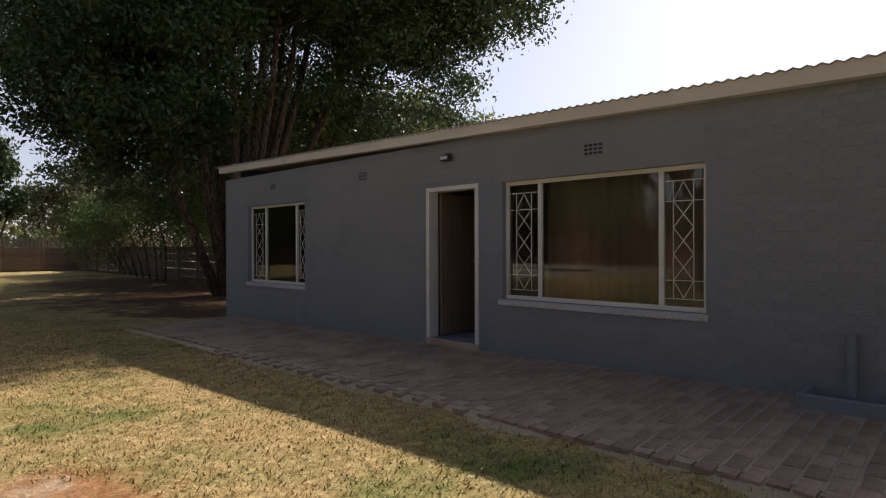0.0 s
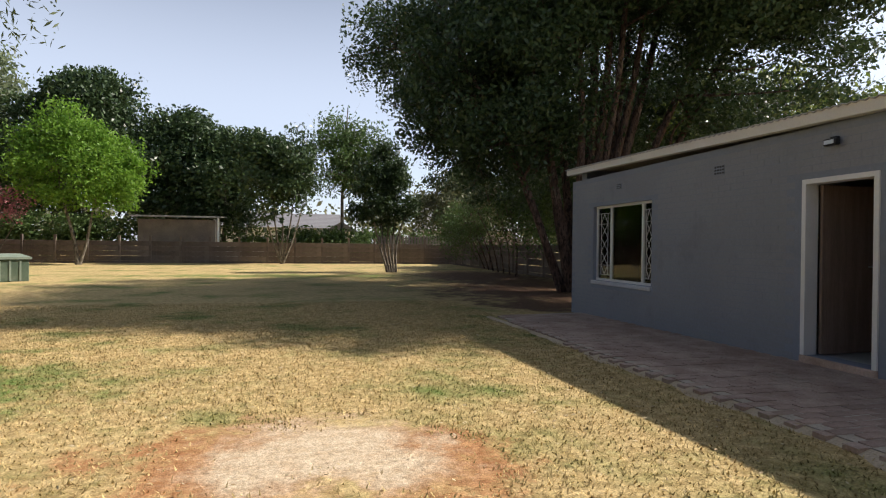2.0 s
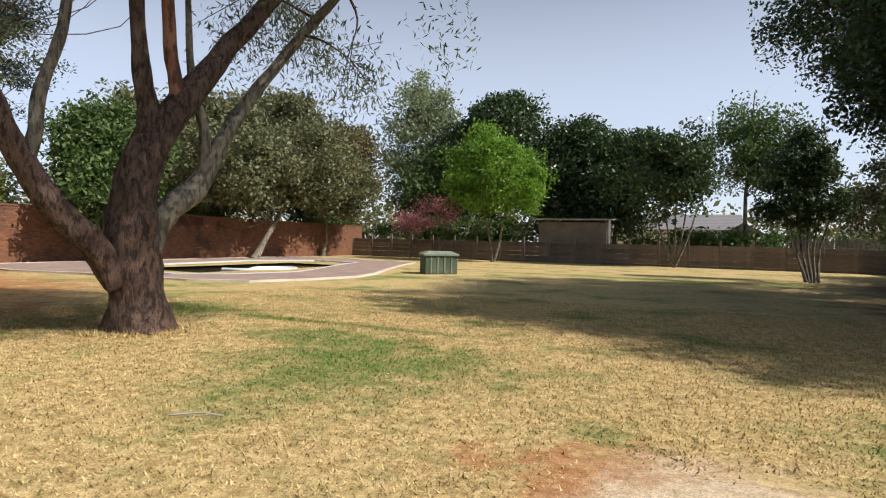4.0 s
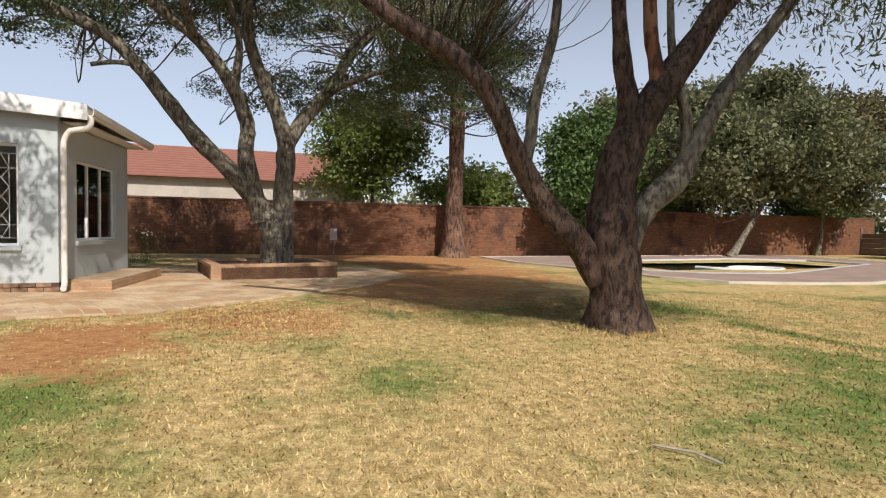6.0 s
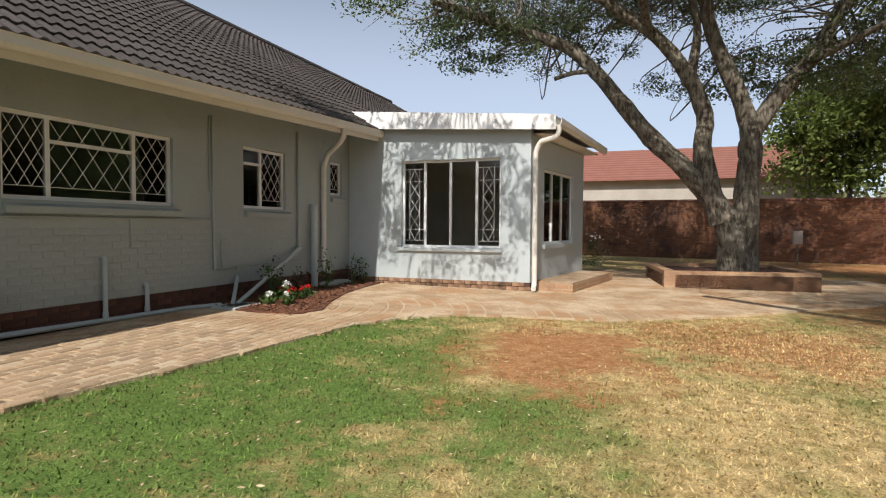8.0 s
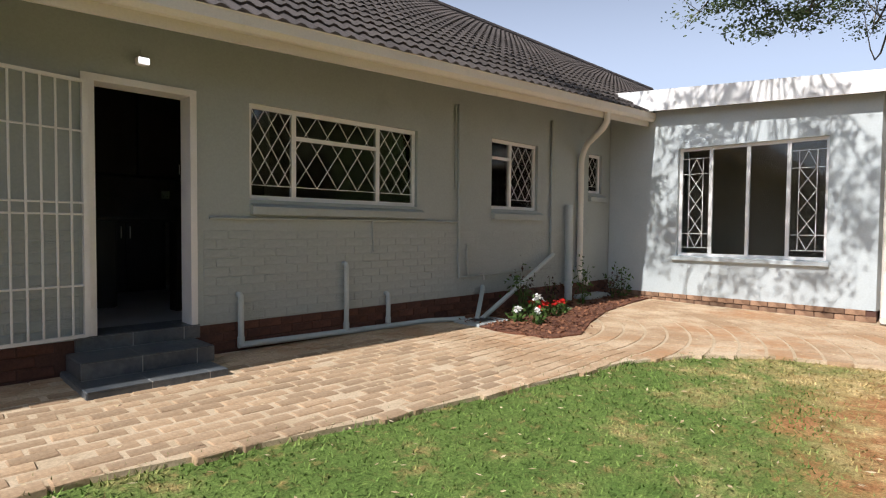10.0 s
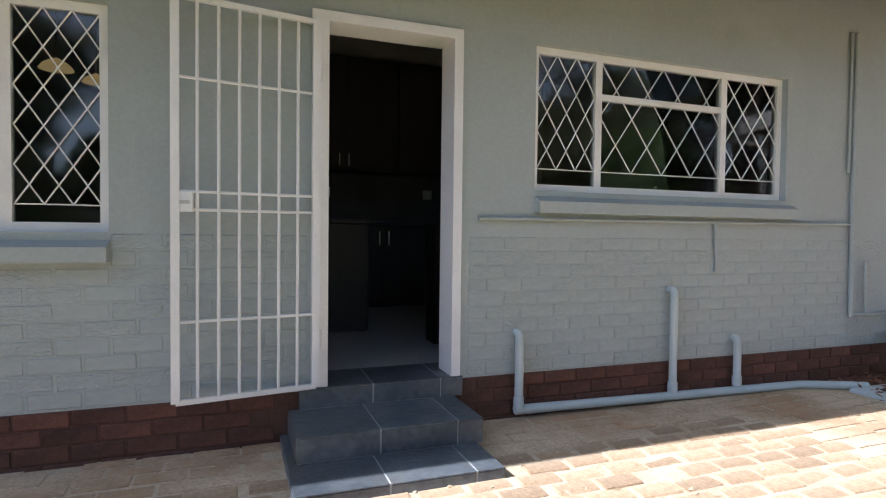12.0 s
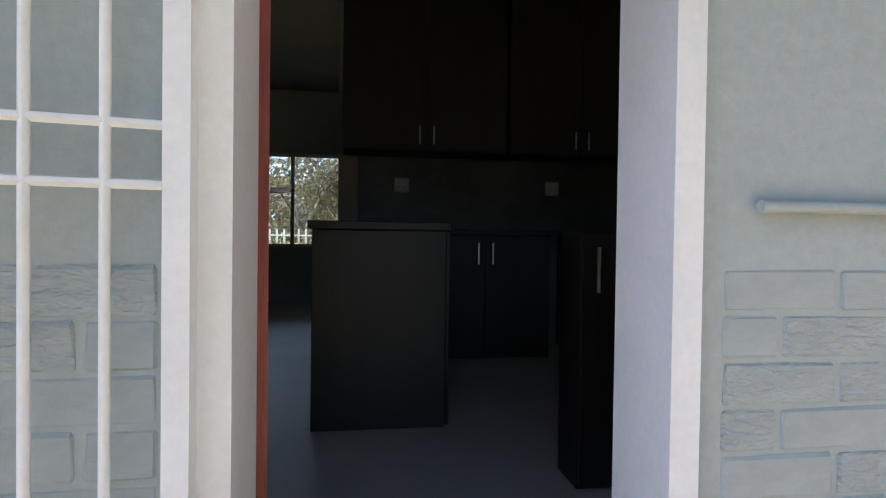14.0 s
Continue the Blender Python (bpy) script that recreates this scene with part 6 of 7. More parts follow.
LIT_LENS = glow_mat("lit_lamp_glass", (1.0, 0.97, 0.92), 2.0)
AMBER_GLASS = glow_mat("amber_lamp_glass", (0.75, 0.48, 0.18), 0.16)
for px, py, dz in ((-1.25, -7.1, 0.0), (-1.33, -8.1, 0.14)):
    pn = thing("pendant_lamp", "amber glass pendant lamp hanging in the dim room", "lamp", (px, py, 2.5))
    part("cord", Geo().tube([(px, py, 3.34), (px, py, 2.63 + dz)], 0.008, 6), CONCRETE, pn)
    part("shade", Geo().tube([(px, py, 2.64 + dz), (px, py, 2.62 + dz), (px, py, 2.59 + dz), (px, py, 2.55 + dz)], [0.02, 0.06, 0.10, 0.125], 18), AMBER_GLASS, pn, "amber glass shade")
lm = thing("wall_light", "small white sensor floodlight above the kitchen door", "light", (-3.42, HY, 2.6))
part("arm", Geo().tube([(-3.42, HY, 2.63), (-3.42, HY + 0.06, 2.63)], 0.012, 8), WHITE, lm)
part("housing", Geo().cham(-3.46, HY + 0.05, 2.575, -3.36, HY + 0.12, 2.64, 0.012), WHITE, lm)
part("lens", Geo().cham(-3.45, HY + 0.12, 2.583, -3.37, HY + 0.127, 2.632, 0.003), LIT_LENS, lm, "glowing white lamp glass")
part("cable", Geo().tube([(-3.42, HY + 0.01, 2.64), (-3.42, HY + 0.01, 2.72)], 0.006, 5), SAGE, lm)

# ---- kitchen and rooms seen through the door ----
setting("wall_inner", Geo().box(-6.6, -8.75, 0.41, -3.10, -8.65, 3.34).box(-6.7, -5.05, 0.41, -6.6, -8.75, 3.34), INNER_WALL, "dim grey kitchen walls", "wall")
setting("wall_inner_west", Geo().box(0.6, -5.05, 0.41, 0.7, -12.0, 3.34).box(-6.7, -8.75, 0.41, -6.6, -12.0, 3.34), INNER_WALL, "dim grey inner walls", "wall")
kd = thing("kitchen_door", "red-brown varnished door standing open into the kitchen", "door", (-3.0, -5.06, 0.43))
LD = Vector((0.16, -0.79, 0)).normalized()
LN = Vector((LD.y, -LD.x, 0))


def leaf_box(a0, a1, d0, d1, z0, z1):
    q = [Vector((-3.056, -5.06, 0)) + LD * a + LN * d for a, d in ((a0, d0), (a1, d0), (a1, d1), (a0, d1))]
    q = [(v.x, v.y) for v in q]
    ar = sum(q[k][0] * q[(k + 1) % 4][1] - q[(k + 1) % 4][0] * q[k][1] for k in range(4))
    return Geo().prism(q if ar > 0 else q[::-1], z0, z1)


part("leaf", leaf_box(0, 0.80, 0, 0.04, 0.43, 2.41), RED_DOOR, kd)
part("door_handle", Geo().tube([(-2.99, -5.78, 1.45), (-3.06, -5.78, 1.45), (-3.06, -5.68, 1.45)], 0.009, 6), STEEL, kd, "steel lever handle")


def cabinet(name, label, x0, x1, y0, y1, z0, z1, face, doors, handle_low=False):
    """A unit of carcass and doors; face is the axis and sign of its front."""
    c = thing(name, label, "cabinet", ((x0 + x1) / 2, (y0 + y1) / 2, z0))
    part("body", Geo().cham(x0, y0, z0, x1, y1, z1, 0.003), CABINET, c)
    n = doors
    for i in range(n):
        if face == "+y":
            w = (x1 - x0) / n
            a0, a1 = x0 + i * w + 0.004, x0 + (i + 1) * w - 0.004
            d = part("door", Geo().cham(a0, y1 + 0.001, z0 + 0.01, a1, y1 + 0.019, z1 - 0.01, 0.003), CABINET, c)
            hx = a1 - 0.05 if i % 2 == 0 else a0 + 0.05
            hz = (z0 + 0.05, z0 + 0.19) if handle_low else (z1 - 0.22, z1 - 0.06)
            part("handle", Geo().tube([(hx, y1 + 0.045, hz[0]), (hx, y1 + 0.045, hz[1])], 0.007, 6), STEEL, d, "brushed steel bar handle")
        else:
            w = (y1 - y0) / n
            a0, a1 = y0 + i * w + 0.004, y0 + (i + 1) * w - 0.004
            part("door", Geo().cham(x0 - 0.019, a0, z0 + 0.01, x0 - 0.001, a1, z1 - 0.01, 0.003), CABINET, c)
    return c


cabinet("base_cabinet", "black-brown kitchen peninsula end with plain panels", -3.68, -3.06, -8.05, -6.55, 0.41, 1.34, "-x", 2)
cabinet("base_cabinet", "black-brown base cabinet with steel bar handles under the counter", -4.72, -3.70, -8.64, -8.08, 0.41, 1.34, "+y", 2)
cabinet("base_cabinet", "black-brown base cabinet along the kitchen wall", -6.55, -4.98, -8.64, -8.08, 0.41, 1.34, "+y", 3)
cabinet("base_cabinet", "black-brown cabinet beside the kitchen door", -4.70, -4.05, -6.02, -5.83, 0.41, 1.34, "+y", 1)
cabinet("wall_cabinet", "black-brown wall cabinets with steel bar handles", -4.42, -3.14, -8.64, -8.28, 1.98, 3.30, "+y", 2, True)
cabinet("wall_cabinet", "black-brown wall cabinets with steel bar handles", -5.62, -4.44, -8.64, -8.28, 1.98, 3.30, "+y", 2, True)
wt = thing("worktop", "black stone kitchen worktop", "worktop", (-4.5, -8.3, 1.34))
part("slab", Geo().cham(-3.70, -8.06, 1.342, -3.04, -6.52, 1.38, 0.004).cham(-6.56, -8.645, 1.342, -3.04, -8.062, 1.38, 0.004), CABINET, wt)
setting("backsplash", Geo().box(-6.5, -8.648, 1.38, -3.26, -8.64, 1.98), mat("dark_grey_wall_tile", (0.05, 0.05, 0.047), (0.07, 0.07, 0.066), 3, 40, 0.4, 0.1), "dark grey tiled splashback", "wall tiles")
for x in (-3.62, -4.92):
    so = thing("wall_socket", "white double wall socket on the dark tiled splashback", "socket", (x, -8.638, 1.72))
    part("plate", Geo().cham(x - 0.06, -8.639, 1.69, x + 0.06, -8.628, 1.81, 0.004), WHITE, so)
    for q in (-0.025, 0.025):
        part("switch", Geo().cham(x + q - 0.012, -8.629, 1.77, x + q + 0.012, -8.624, 1.795, 0.002), WHITE, so)
        part("pin_hole", Geo().tube([(x + q, -8.6282, 1.73), (x + q, -8.6275, 1.73)], 0.006, 8), BLACK, so)
steel_window("window_9", "rear window of the house, garden trees beyond", lambda a, d, z: (a, -12.0 - d, z), -3.6, -1.5, 1.17, 2.47, [-2.35], depth=0.05)
tree("garden_tree", "tree in the garden behind the house", (-1.6, -24, 0), [([(-1.6, -24, 0), (-1.5, -24, 1.6), (-2.4, -24, 3.5)], 0.16, 0.06), ([(-1.5, -24, 1.3), (-0.6, -24, 2.8)], 0.1, 0.04)], [((-1.8, -24.5, 3.6), (4.2, 1.5, 2.2), 110)], (0.14, 0.07), 70, 0.5, BARK, BROWN_LEAF, 88, branches=50, twig=0.03)
tree("garden_shrub", "shrubs in the garden behind the house", (-4, -30, 0), [([(-4, -30, 0), (-4, -30, 2), (-4, -30, 3)], 0.1, 0.05)], [((-3, -30, 2.4), (9, 1.5, 2.6), 220)], (0.2, 0.1), 90, 0.6, BARK, BROWN_LEAF, 89, category="shrub")
rf = thing("palisade_fence", "white steel palisade fence behind the house", "fence", (-2.0, -20.5, 0))
for i in range(40):
    part("pale", Geo().box(-6 + i * 0.2, -20.5, 0.1, -5.95 + i * 0.2, -20.46, 1.55), WHITE, rf)
for z in (0.4, 1.35):
    part("rail", Geo().box(-6, -20.46, z, 2, -20.42, z + 0.04), WHITE, rf)

# ---- outbuilding details ----
def air_vent(y, z, w=0.2, h=0.13):
    v = thing("air_brick", "painted louvred air brick high in the outbuilding wall", "vent", (OX, y, z))
    part("frame", Geo().cham(OX - 0.012, y - w / 2, z - h / 2, OX - 0.0005, y + w / 2, z + h / 2, 0.003), GREY_PAINT, v)
    for r in range(3):
        for c in range(4):
            yy, zz = y - w / 2 + (c + 0.5) * w / 4, z - h / 2 + (r + 0.5) * h / 3
            part("hole", Geo().box(OX - 0.0135, yy - w / 11, zz - h / 10, OX - 0.0115, yy + w / 11, zz + h / 10), BLACK, v)


air_vent(3.61, 2.37, 0.22, 0.13), air_vent(7.5, 2.42), air_vent(10.12, 2.45, 0.16, 0.1)
ol = thing("wall_light", "small black bulkhead floodlight above the outbuilding door", "light", (OX, 5.7, 2.52))
part("bracket", Geo().cham(OX - 0.05, 5.66, 2.49, OX - 0.001, 5.74, 2.56, 0.004), BLACK, ol)
part("housing", Geo().cham(OX - 0.12, 5.61, 2.455, OX - 0.045, 5.77, 2.53, 0.012), BLACK, ol)
part("lens", Geo().cham(OX - 0.126, 5.63, 2.47, OX - 0.119, 5.75, 2.515, 0.002), STEEL, ol)
gp = pipe("waste_pipe", "blue-grey painted waste pipe down to a gully", [(OX - 0.04, 1.34, 0.62), (OX - 0.04, 1.34, 0.12)], 0.035, GREY_PAINT)
gu = thing("drain_gully", "blue-grey painted concrete gully surround on the paving", "drain", (OX - 0.22, 1.35, 0.03))
for n_, b_ in (("kerb", (OX - 0.42, 1.05, 0.0, OX - 0.36, 1.66, 0.17)), ("kerb", (OX - 0.36, 1.05, 0.0, OX - 0.003, 1.11, 0.17)), ("kerb", (OX - 0.36, 1.60, 0.0, OX - 0.003, 1.66, 0.17)), ("floor", (OX - 0.36, 1.11, 0.0, OX - 0.003, 1.60, 0.06))):
    part(n_, Geo().cham(*b_, 0.012), GREY_PAINT, gu)

# ---- planter, porch, post box ----
pl = thing("brick_planter", "low weathered brick planter round the forked tree", "planter", (-14.9, 3.0, 0))
PP = [(-13.23, 1.41), (-13.72, 4.32), (-16.5, 4.0), (-16.1, 1.0)]
for i in range(4):
    (xa, ya), (xb, yb) = PP[i], PP[(i + 1) % 4]
    d = Vector((xb - xa, yb - ya, 0)).normalized() * 0.001
    nn = Vector((-d.y, d.x, 0)).normalized() * 0.22
    c = Vector(((PP[0][0] + PP[2][0]) / 2, (PP[0][1] + PP[2][1]) / 2, 0))
    if (c - Vector((xa, ya, 0))).dot(nn) < 0:
        nn = -nn
    poly = [(xa, ya), (xb, yb), (xb + nn.x, yb + nn.y), (xa + nn.x, ya + nn.y)]
    ar = sum(poly[k][0] * poly[(k + 1) % 4][1] - poly[(k + 1) % 4][0] * poly[k][1] for k in range(4))
    part("wall", Geo().prism(poly if ar > 0 else poly[::-1], -0.05, 0.40 + 0.002 * i), PLANTER_BRICK, pl)
part("soil", Geo().prism(PP[::-1] if sum(PP[k][0] * PP[(k + 1) % 4][1] - PP[(k + 1) % 4][0] * PP[k][1] for k in range(4)) < 0 else PP, 0.0, 0.33), MULCH, pl)
po = thing("brick_porch", "low brick platform along the side of the sunroom", "platform", (-12.5, -0.5, 0.05))
part("platform", slab(Geo(), fs, 0.25, -0.75, -0.05, 3.4, -0.004, 0.24), PLANTER_BRICK, po)
part("paving", slab(Geo(), fs, 0.25, -0.75, 0.24, 3.4, -0.004, 0.265), PAVER, po)
pb = thing("meter_box", "small pale box on a thin post before the brick wall", "box", (-24.6, 6.1, 0))
part("post", Geo().tube([(-24.6, 6.1, -0.1), (-24.6, 6.1, 0.75)], 0.035, 8), BARK, pb)
part("box", Geo().cham(-24.7, 5.95, 0.72, -24.5, 6.25, 1.22, 0.02), OFFWHITE, pb)

# ---- pool and its pump house ----
POOL_OUT = [(-20.8, 13.1), (-17.9, 13.7), (-13.2, 13.9), (-11.4, 14.7), (-10.6, 16.8), (-10.25, 19.0), (-10.7, 21.0), (-12.3, 25.0), (-13.9, 29.5), (-15.0, 33.0), (-26.0, 34.5), (-25.5, 13.5)]
WATER = [(-15.6, 15.6), (-14.2, 17.0), (-13.6, 19.6), (-14.4, 22.0), (-15.8, 25.5), (-17.2, 29.5), (-20.5, 30.0), (-22.4, 26.5), (-21.6, 20.0), (-19.0, 16.2)]
RIM = -0.12 + 0.05


def ring(outer, inner, z0, z1):
    """A flat collar between an outline and a hole inside it, as wedge-shaped blocks."""
    bm = bmesh.new()
    vo = [bm.verts.new((x, y, z1)) for x, y in outer]
    vi = [bm.verts.new((x, y, z1)) for x, y in inner]
    eo = [bm.edges.new((vo[i], vo[(i + 1) % len(vo)])) for i in range(len(vo))]
    ei = [bm.edges.new((vi[i], vi[(i + 1) % len(vi)])) for i in range(len(vi))]
    bmesh.ops.triangle_fill(bm, edges=eo + ei, use_beauty=True, use_dissolve=False)
    for f in bm.faces:
        if f.normal.z < 0:
            f.normal_flip()
    r = bmesh.ops.extrude_face_region(bm, geom=bm.faces[:])
    for v in r["geom"]:
        if isinstance(v, bmesh.types.BMVert):
            v.co.z = z0
    bmesh.ops.recalc_face_normals(bm, faces=bm.faces[:])
    return Geo().take(bm)


def inset(poly, k):
    cx, cy = sum(p[0] for p in poly) / len(poly), sum(p[1] for p in poly) / len(poly)
    return [(cx + (x - cx) * k, cy + (y - cy) * k) for x, y in poly]


setting("pool_surround", ring(inset(POOL_OUT, 0.975), inset(WATER, 1.04), -0.4, RIM), POOL_PAVE, "pinkish paving round the swimming pool", "paving")
setting("pool_coping", ring(inset(WATER, 1.04), WATER, -1.4, RIM + 0.02), SILL_WHITE, "pale pool coping", "coping")
setting("pool_border", ring(POOL_OUT, inset(POOL_OUT, 0.975), -0.3, RIM + 0.02), mat("pale_cement_border", (0.5, 0.45, 0.38), (0.6, 0.55, 0.47), 1.0, 30, 0.85, 0.3), "pale cement edging strip of the pool paving", "kerb")
wm, wnodes, wl, wb = nodes_of("murky_pool_water")
wb.inputs["Base Color"].default_value = (0.02, 0.028, 0.018, 1)
wb.inputs["Roughness"].default_value = 0.06
wbp = wnodes.new("ShaderNodeBump")
wbp.inputs["Strength"].default_value, wbp.inputs["Distance"].default_value = 0.1, 0.02
wl.new(tex_noise(wnodes, wl, wnodes.new("ShaderNodeTexCoord").outputs["Object"], 5, 3), wbp.inputs["Height"])
wl.new(wbp.outputs["Normal"], wb.inputs["Normal"])
setting("water", Geo().prism(inset(WATER, 1.01), -1.4, RIM - 0.14), wm, "dark murky pool water", "water")
hose = thing("pool_hose", "white floating pool-cleaner hose lying in a loop", "hose", (-17.2, 21.2, RIM - 0.13))
part("hose", Geo().tube(smooth_line([(-17.9, 20.0, RIM - 0.11), (-16.6, 20.2, RIM - 0.1), (-15.6, 21.6, RIM - 0.1), (-16.4, 23.0, RIM - 0.1), (-17.6, 22.2, RIM - 0.1), (-17.4, 21.2, RIM - 0.1)]), 0.09, 8), WHITE, hose, smooth=True)
pu = thing("pump_house", "faded green plastic pool-pump box with a hipped lid", "pump box", (-9.3, 23.9, -0.12))
rot = Matrix.Translation((-9.25, 23.9, -0.14)) @ Matrix.Rotation(radians(38), 4, "Z")


def turned(g, m=rot):
    g.v = [tuple(m @ Vector(v)) for v in g.v]
    return g


part("body", turned(Geo().cham(-0.72, -0.55, 0, 0.72, 0.55, 0.80, 0.03)), GREEN_BOX, pu)
lid = Geo()
lid.v += [(-0.78, -0.61, 0.80), (0.78, -0.61, 0.80), (0.78, 0.61, 0.80), (-0.78, 0.61, 0.80), (-0.78, -0.61, 0.88), (0.78, -0.61, 0.88), (0.78, 0.61, 0.88), (-0.78, 0.61, 0.88), (-0.5, -0.34, 1.0), (0.5, -0.34, 1.0), (0.5, 0.34, 1.0), (-0.5, 0.34, 1.0)]
lid.f += [(3, 2, 1, 0), (8, 9, 10, 11)] + [(i, (i + 1) % 4, 4 + (i + 1) % 4, 4 + i) for i in range(4)] + [(4 + i, 4 + (i + 1) % 4, 8 + (i + 1) % 4, 8 + i) for i in range(4)]
part("lid", turned(lid), GREEN_LID, pu, "paler green lid")
for x in (-0.45, -0.15, 0.15, 0.45):
    part("rib", turned(Geo().box(x - 0.03, -0.575, 0.05, x + 0.03, -0.545, 0.76)), GREEN_LID, pu)
for y in (-0.2, 0.2):
    part("rib", turned(Geo().box(-0.745, y - 0.03, 0.05, -0.715, y + 0.03, 0.76)), GREEN_LID, pu)

# ---- loose bark chips on the bed ----
rm = np.random.default_rng(41)
chips = [(x, y, ground_z(y) + 0.052 + rm.uniform(0, 0.02)) for x, y in zip(rm.uniform(-12, -5, 9000), rm.uniform(-4.9, -2.4, 9000)) if inside(x + rm.normal() * 0.05, y + rm.normal() * 0.05, BED)]
CHIP = leaf_mat("red_brown_bark_chip", (0.10, 0.04, 0.022), (0.30, 0.14, 0.075), trans=0.0, rough=0.9)
tagged(leaf_object("bark_chips", np.array(chips), 0.055, 0.028, CHIP, bed, rm, 0.0, 0.75), kind="stuff")

# ---- flower bed plants ----
FLOWER_LEAF = leaf_mat("bedding_plant_leaf", (0.04, 0.08, 0.02), (0.10, 0.17, 0.04))
SHRUB_LEAF = leaf_mat("dull_red_shrub_leaf", (0.05, 0.035, 0.03), (0.11, 0.06, 0.05))
RED_PETAL = leaf_mat("red_petal", (0.50, 0.015, 0.015), (0.65, 0.03, 0.02), trans=0.25)
WHITE_PETAL = leaf_mat("white_petal", (0.75, 0.75, 0.72), (0.85, 0.85, 0.82), trans=0.25)


def bedding(x, y, s, petal, seed, h=0.16, label="", leafm=FLOWER_LEAF, n=70, flowers=7):
    rng = np.random.default_rng(seed)
    z = ground_z(y) + 0.05
    p = thing("bedding_plant", label, "plant", (x, y, z))
    st = Geo()
    for i in range(6):
        a = rng.uniform(0, 6.28)
        st.tube([(x, y, z - 0.02), (x + 0.5 * s * math.cos(a), y + 0.5 * s * math.sin(a), z + h * rng.uniform(0.6, 1))], [0.006, 0.003], 4, cap=False)
    part("stem", st, FLOWER_LEAF, p)
    pts = np.array([x, y, z + h * 0.5]) + rng.normal(size=(n, 3)) * np.array([s * 0.5, s * 0.5, h * 0.3])
    pts[:, 2] = np.maximum(pts[:, 2], z + 0.01)
    leaf_object("leaves", pts, 0.075, 0.035, leafm, p, rng)
    if petal:
        for i in range(flowers):
            a, r = rng.uniform(0, 6.28), s * rng.uniform(0, 0.75)
            c = np.array([x + r * math.cos(a), y + r * math.sin(a), z + h * rng.uniform(0.85, 1.15)])
            leaf_object("flower", c + rng.normal(size=(8, 3)) * 0.013, 0.045, 0.036, petal, p, rng, flat=0.4)


WL, RL = "white-flowered bedding plant in dark mulch", "red-flowered bedding plant in dark mulch"
bedding(-7.46, -4.02, 0.11, WHITE_PETAL, 1, label=WL)
bedding(-7.48, -3.74, 0.09, WHITE_PETAL, 2, label=WL)
bedding(-7.95, -4.10, 0.10, WHITE_PETAL, 3, 0.24, label=WL)
for i, (x, y) in enumerate(((-7.66, -3.86), (-8.02, -4.02), (-8.21, -3.97), (-7.99, -4.2), (-8.5, -4.05))):
    bedding(x, y, 0.09, RED_PETAL, 10 + i, label=RL, flowers=4, n=45)
for i, (x, y, h) in enumerate(((-8.05, -4.45, 0.55), (-8.7, -4.4, 0.45), (-9.5, -4.35, 0.6), (-10.5, -4.4, 0.4), (-10.9, -4.45, 0.5), (-8.35, -4.6, 0.5))):
    bedding(x, y, 0.2, None, 20 + i, h, "small leggy dull-green and reddish shrub by the wall", SHRUB_LEAF if i % 2 else FLOWER_LEAF, 90)
for i, (x, y) in enumerate(((-18.5, -1.2), (-19.2, -0.6), (-18.9, -1.9))):
    bedding(x, y, 0.5, WHITE_PETAL if i < 2 else None, 40 + i, 0.9, "white-flowered strappy plant by the sunroom corner", MID_LEAF, 240, 10)

# ---- loose things on the lawn ----
tw = thing("twig", "pale dry stick lying on the grass", "stick", (-2.1, 4.2, 0.0))
part("stick", Geo().tube([(-2.25, 4.1, 0.02), (-2.05, 4.22, 0.035), (-1.9, 4.27, 0.02)], 0.008, 5), OFFWHITE, tw)


def leaf_litter():
    rng = np.random.default_rng(7)
    ob = tagged(new("leaf_litter"), "scattered dry fallen leaves and straw on the ground", "leaf litter", kind="stuff")
    ORIGIN[ob.name] = (0, 0, 0)
    n = 6500
    x, y = rng.uniform(-12, 5, n), rng.uniform(-4.6, 12, n)
    z = np.array([ground_z(v) for v in y]) + 0.035
    leaf_object("dry_leaves", np.stack([x, y, z], 1), 0.042, 0.013, mat("dry_fallen_leaf", (0.30, 0.21, 0.10), (0.62, 0.52, 0.33), 8, 30, 0.8, 0.1), ob, rng, flat=0.9)


leaf_litter()


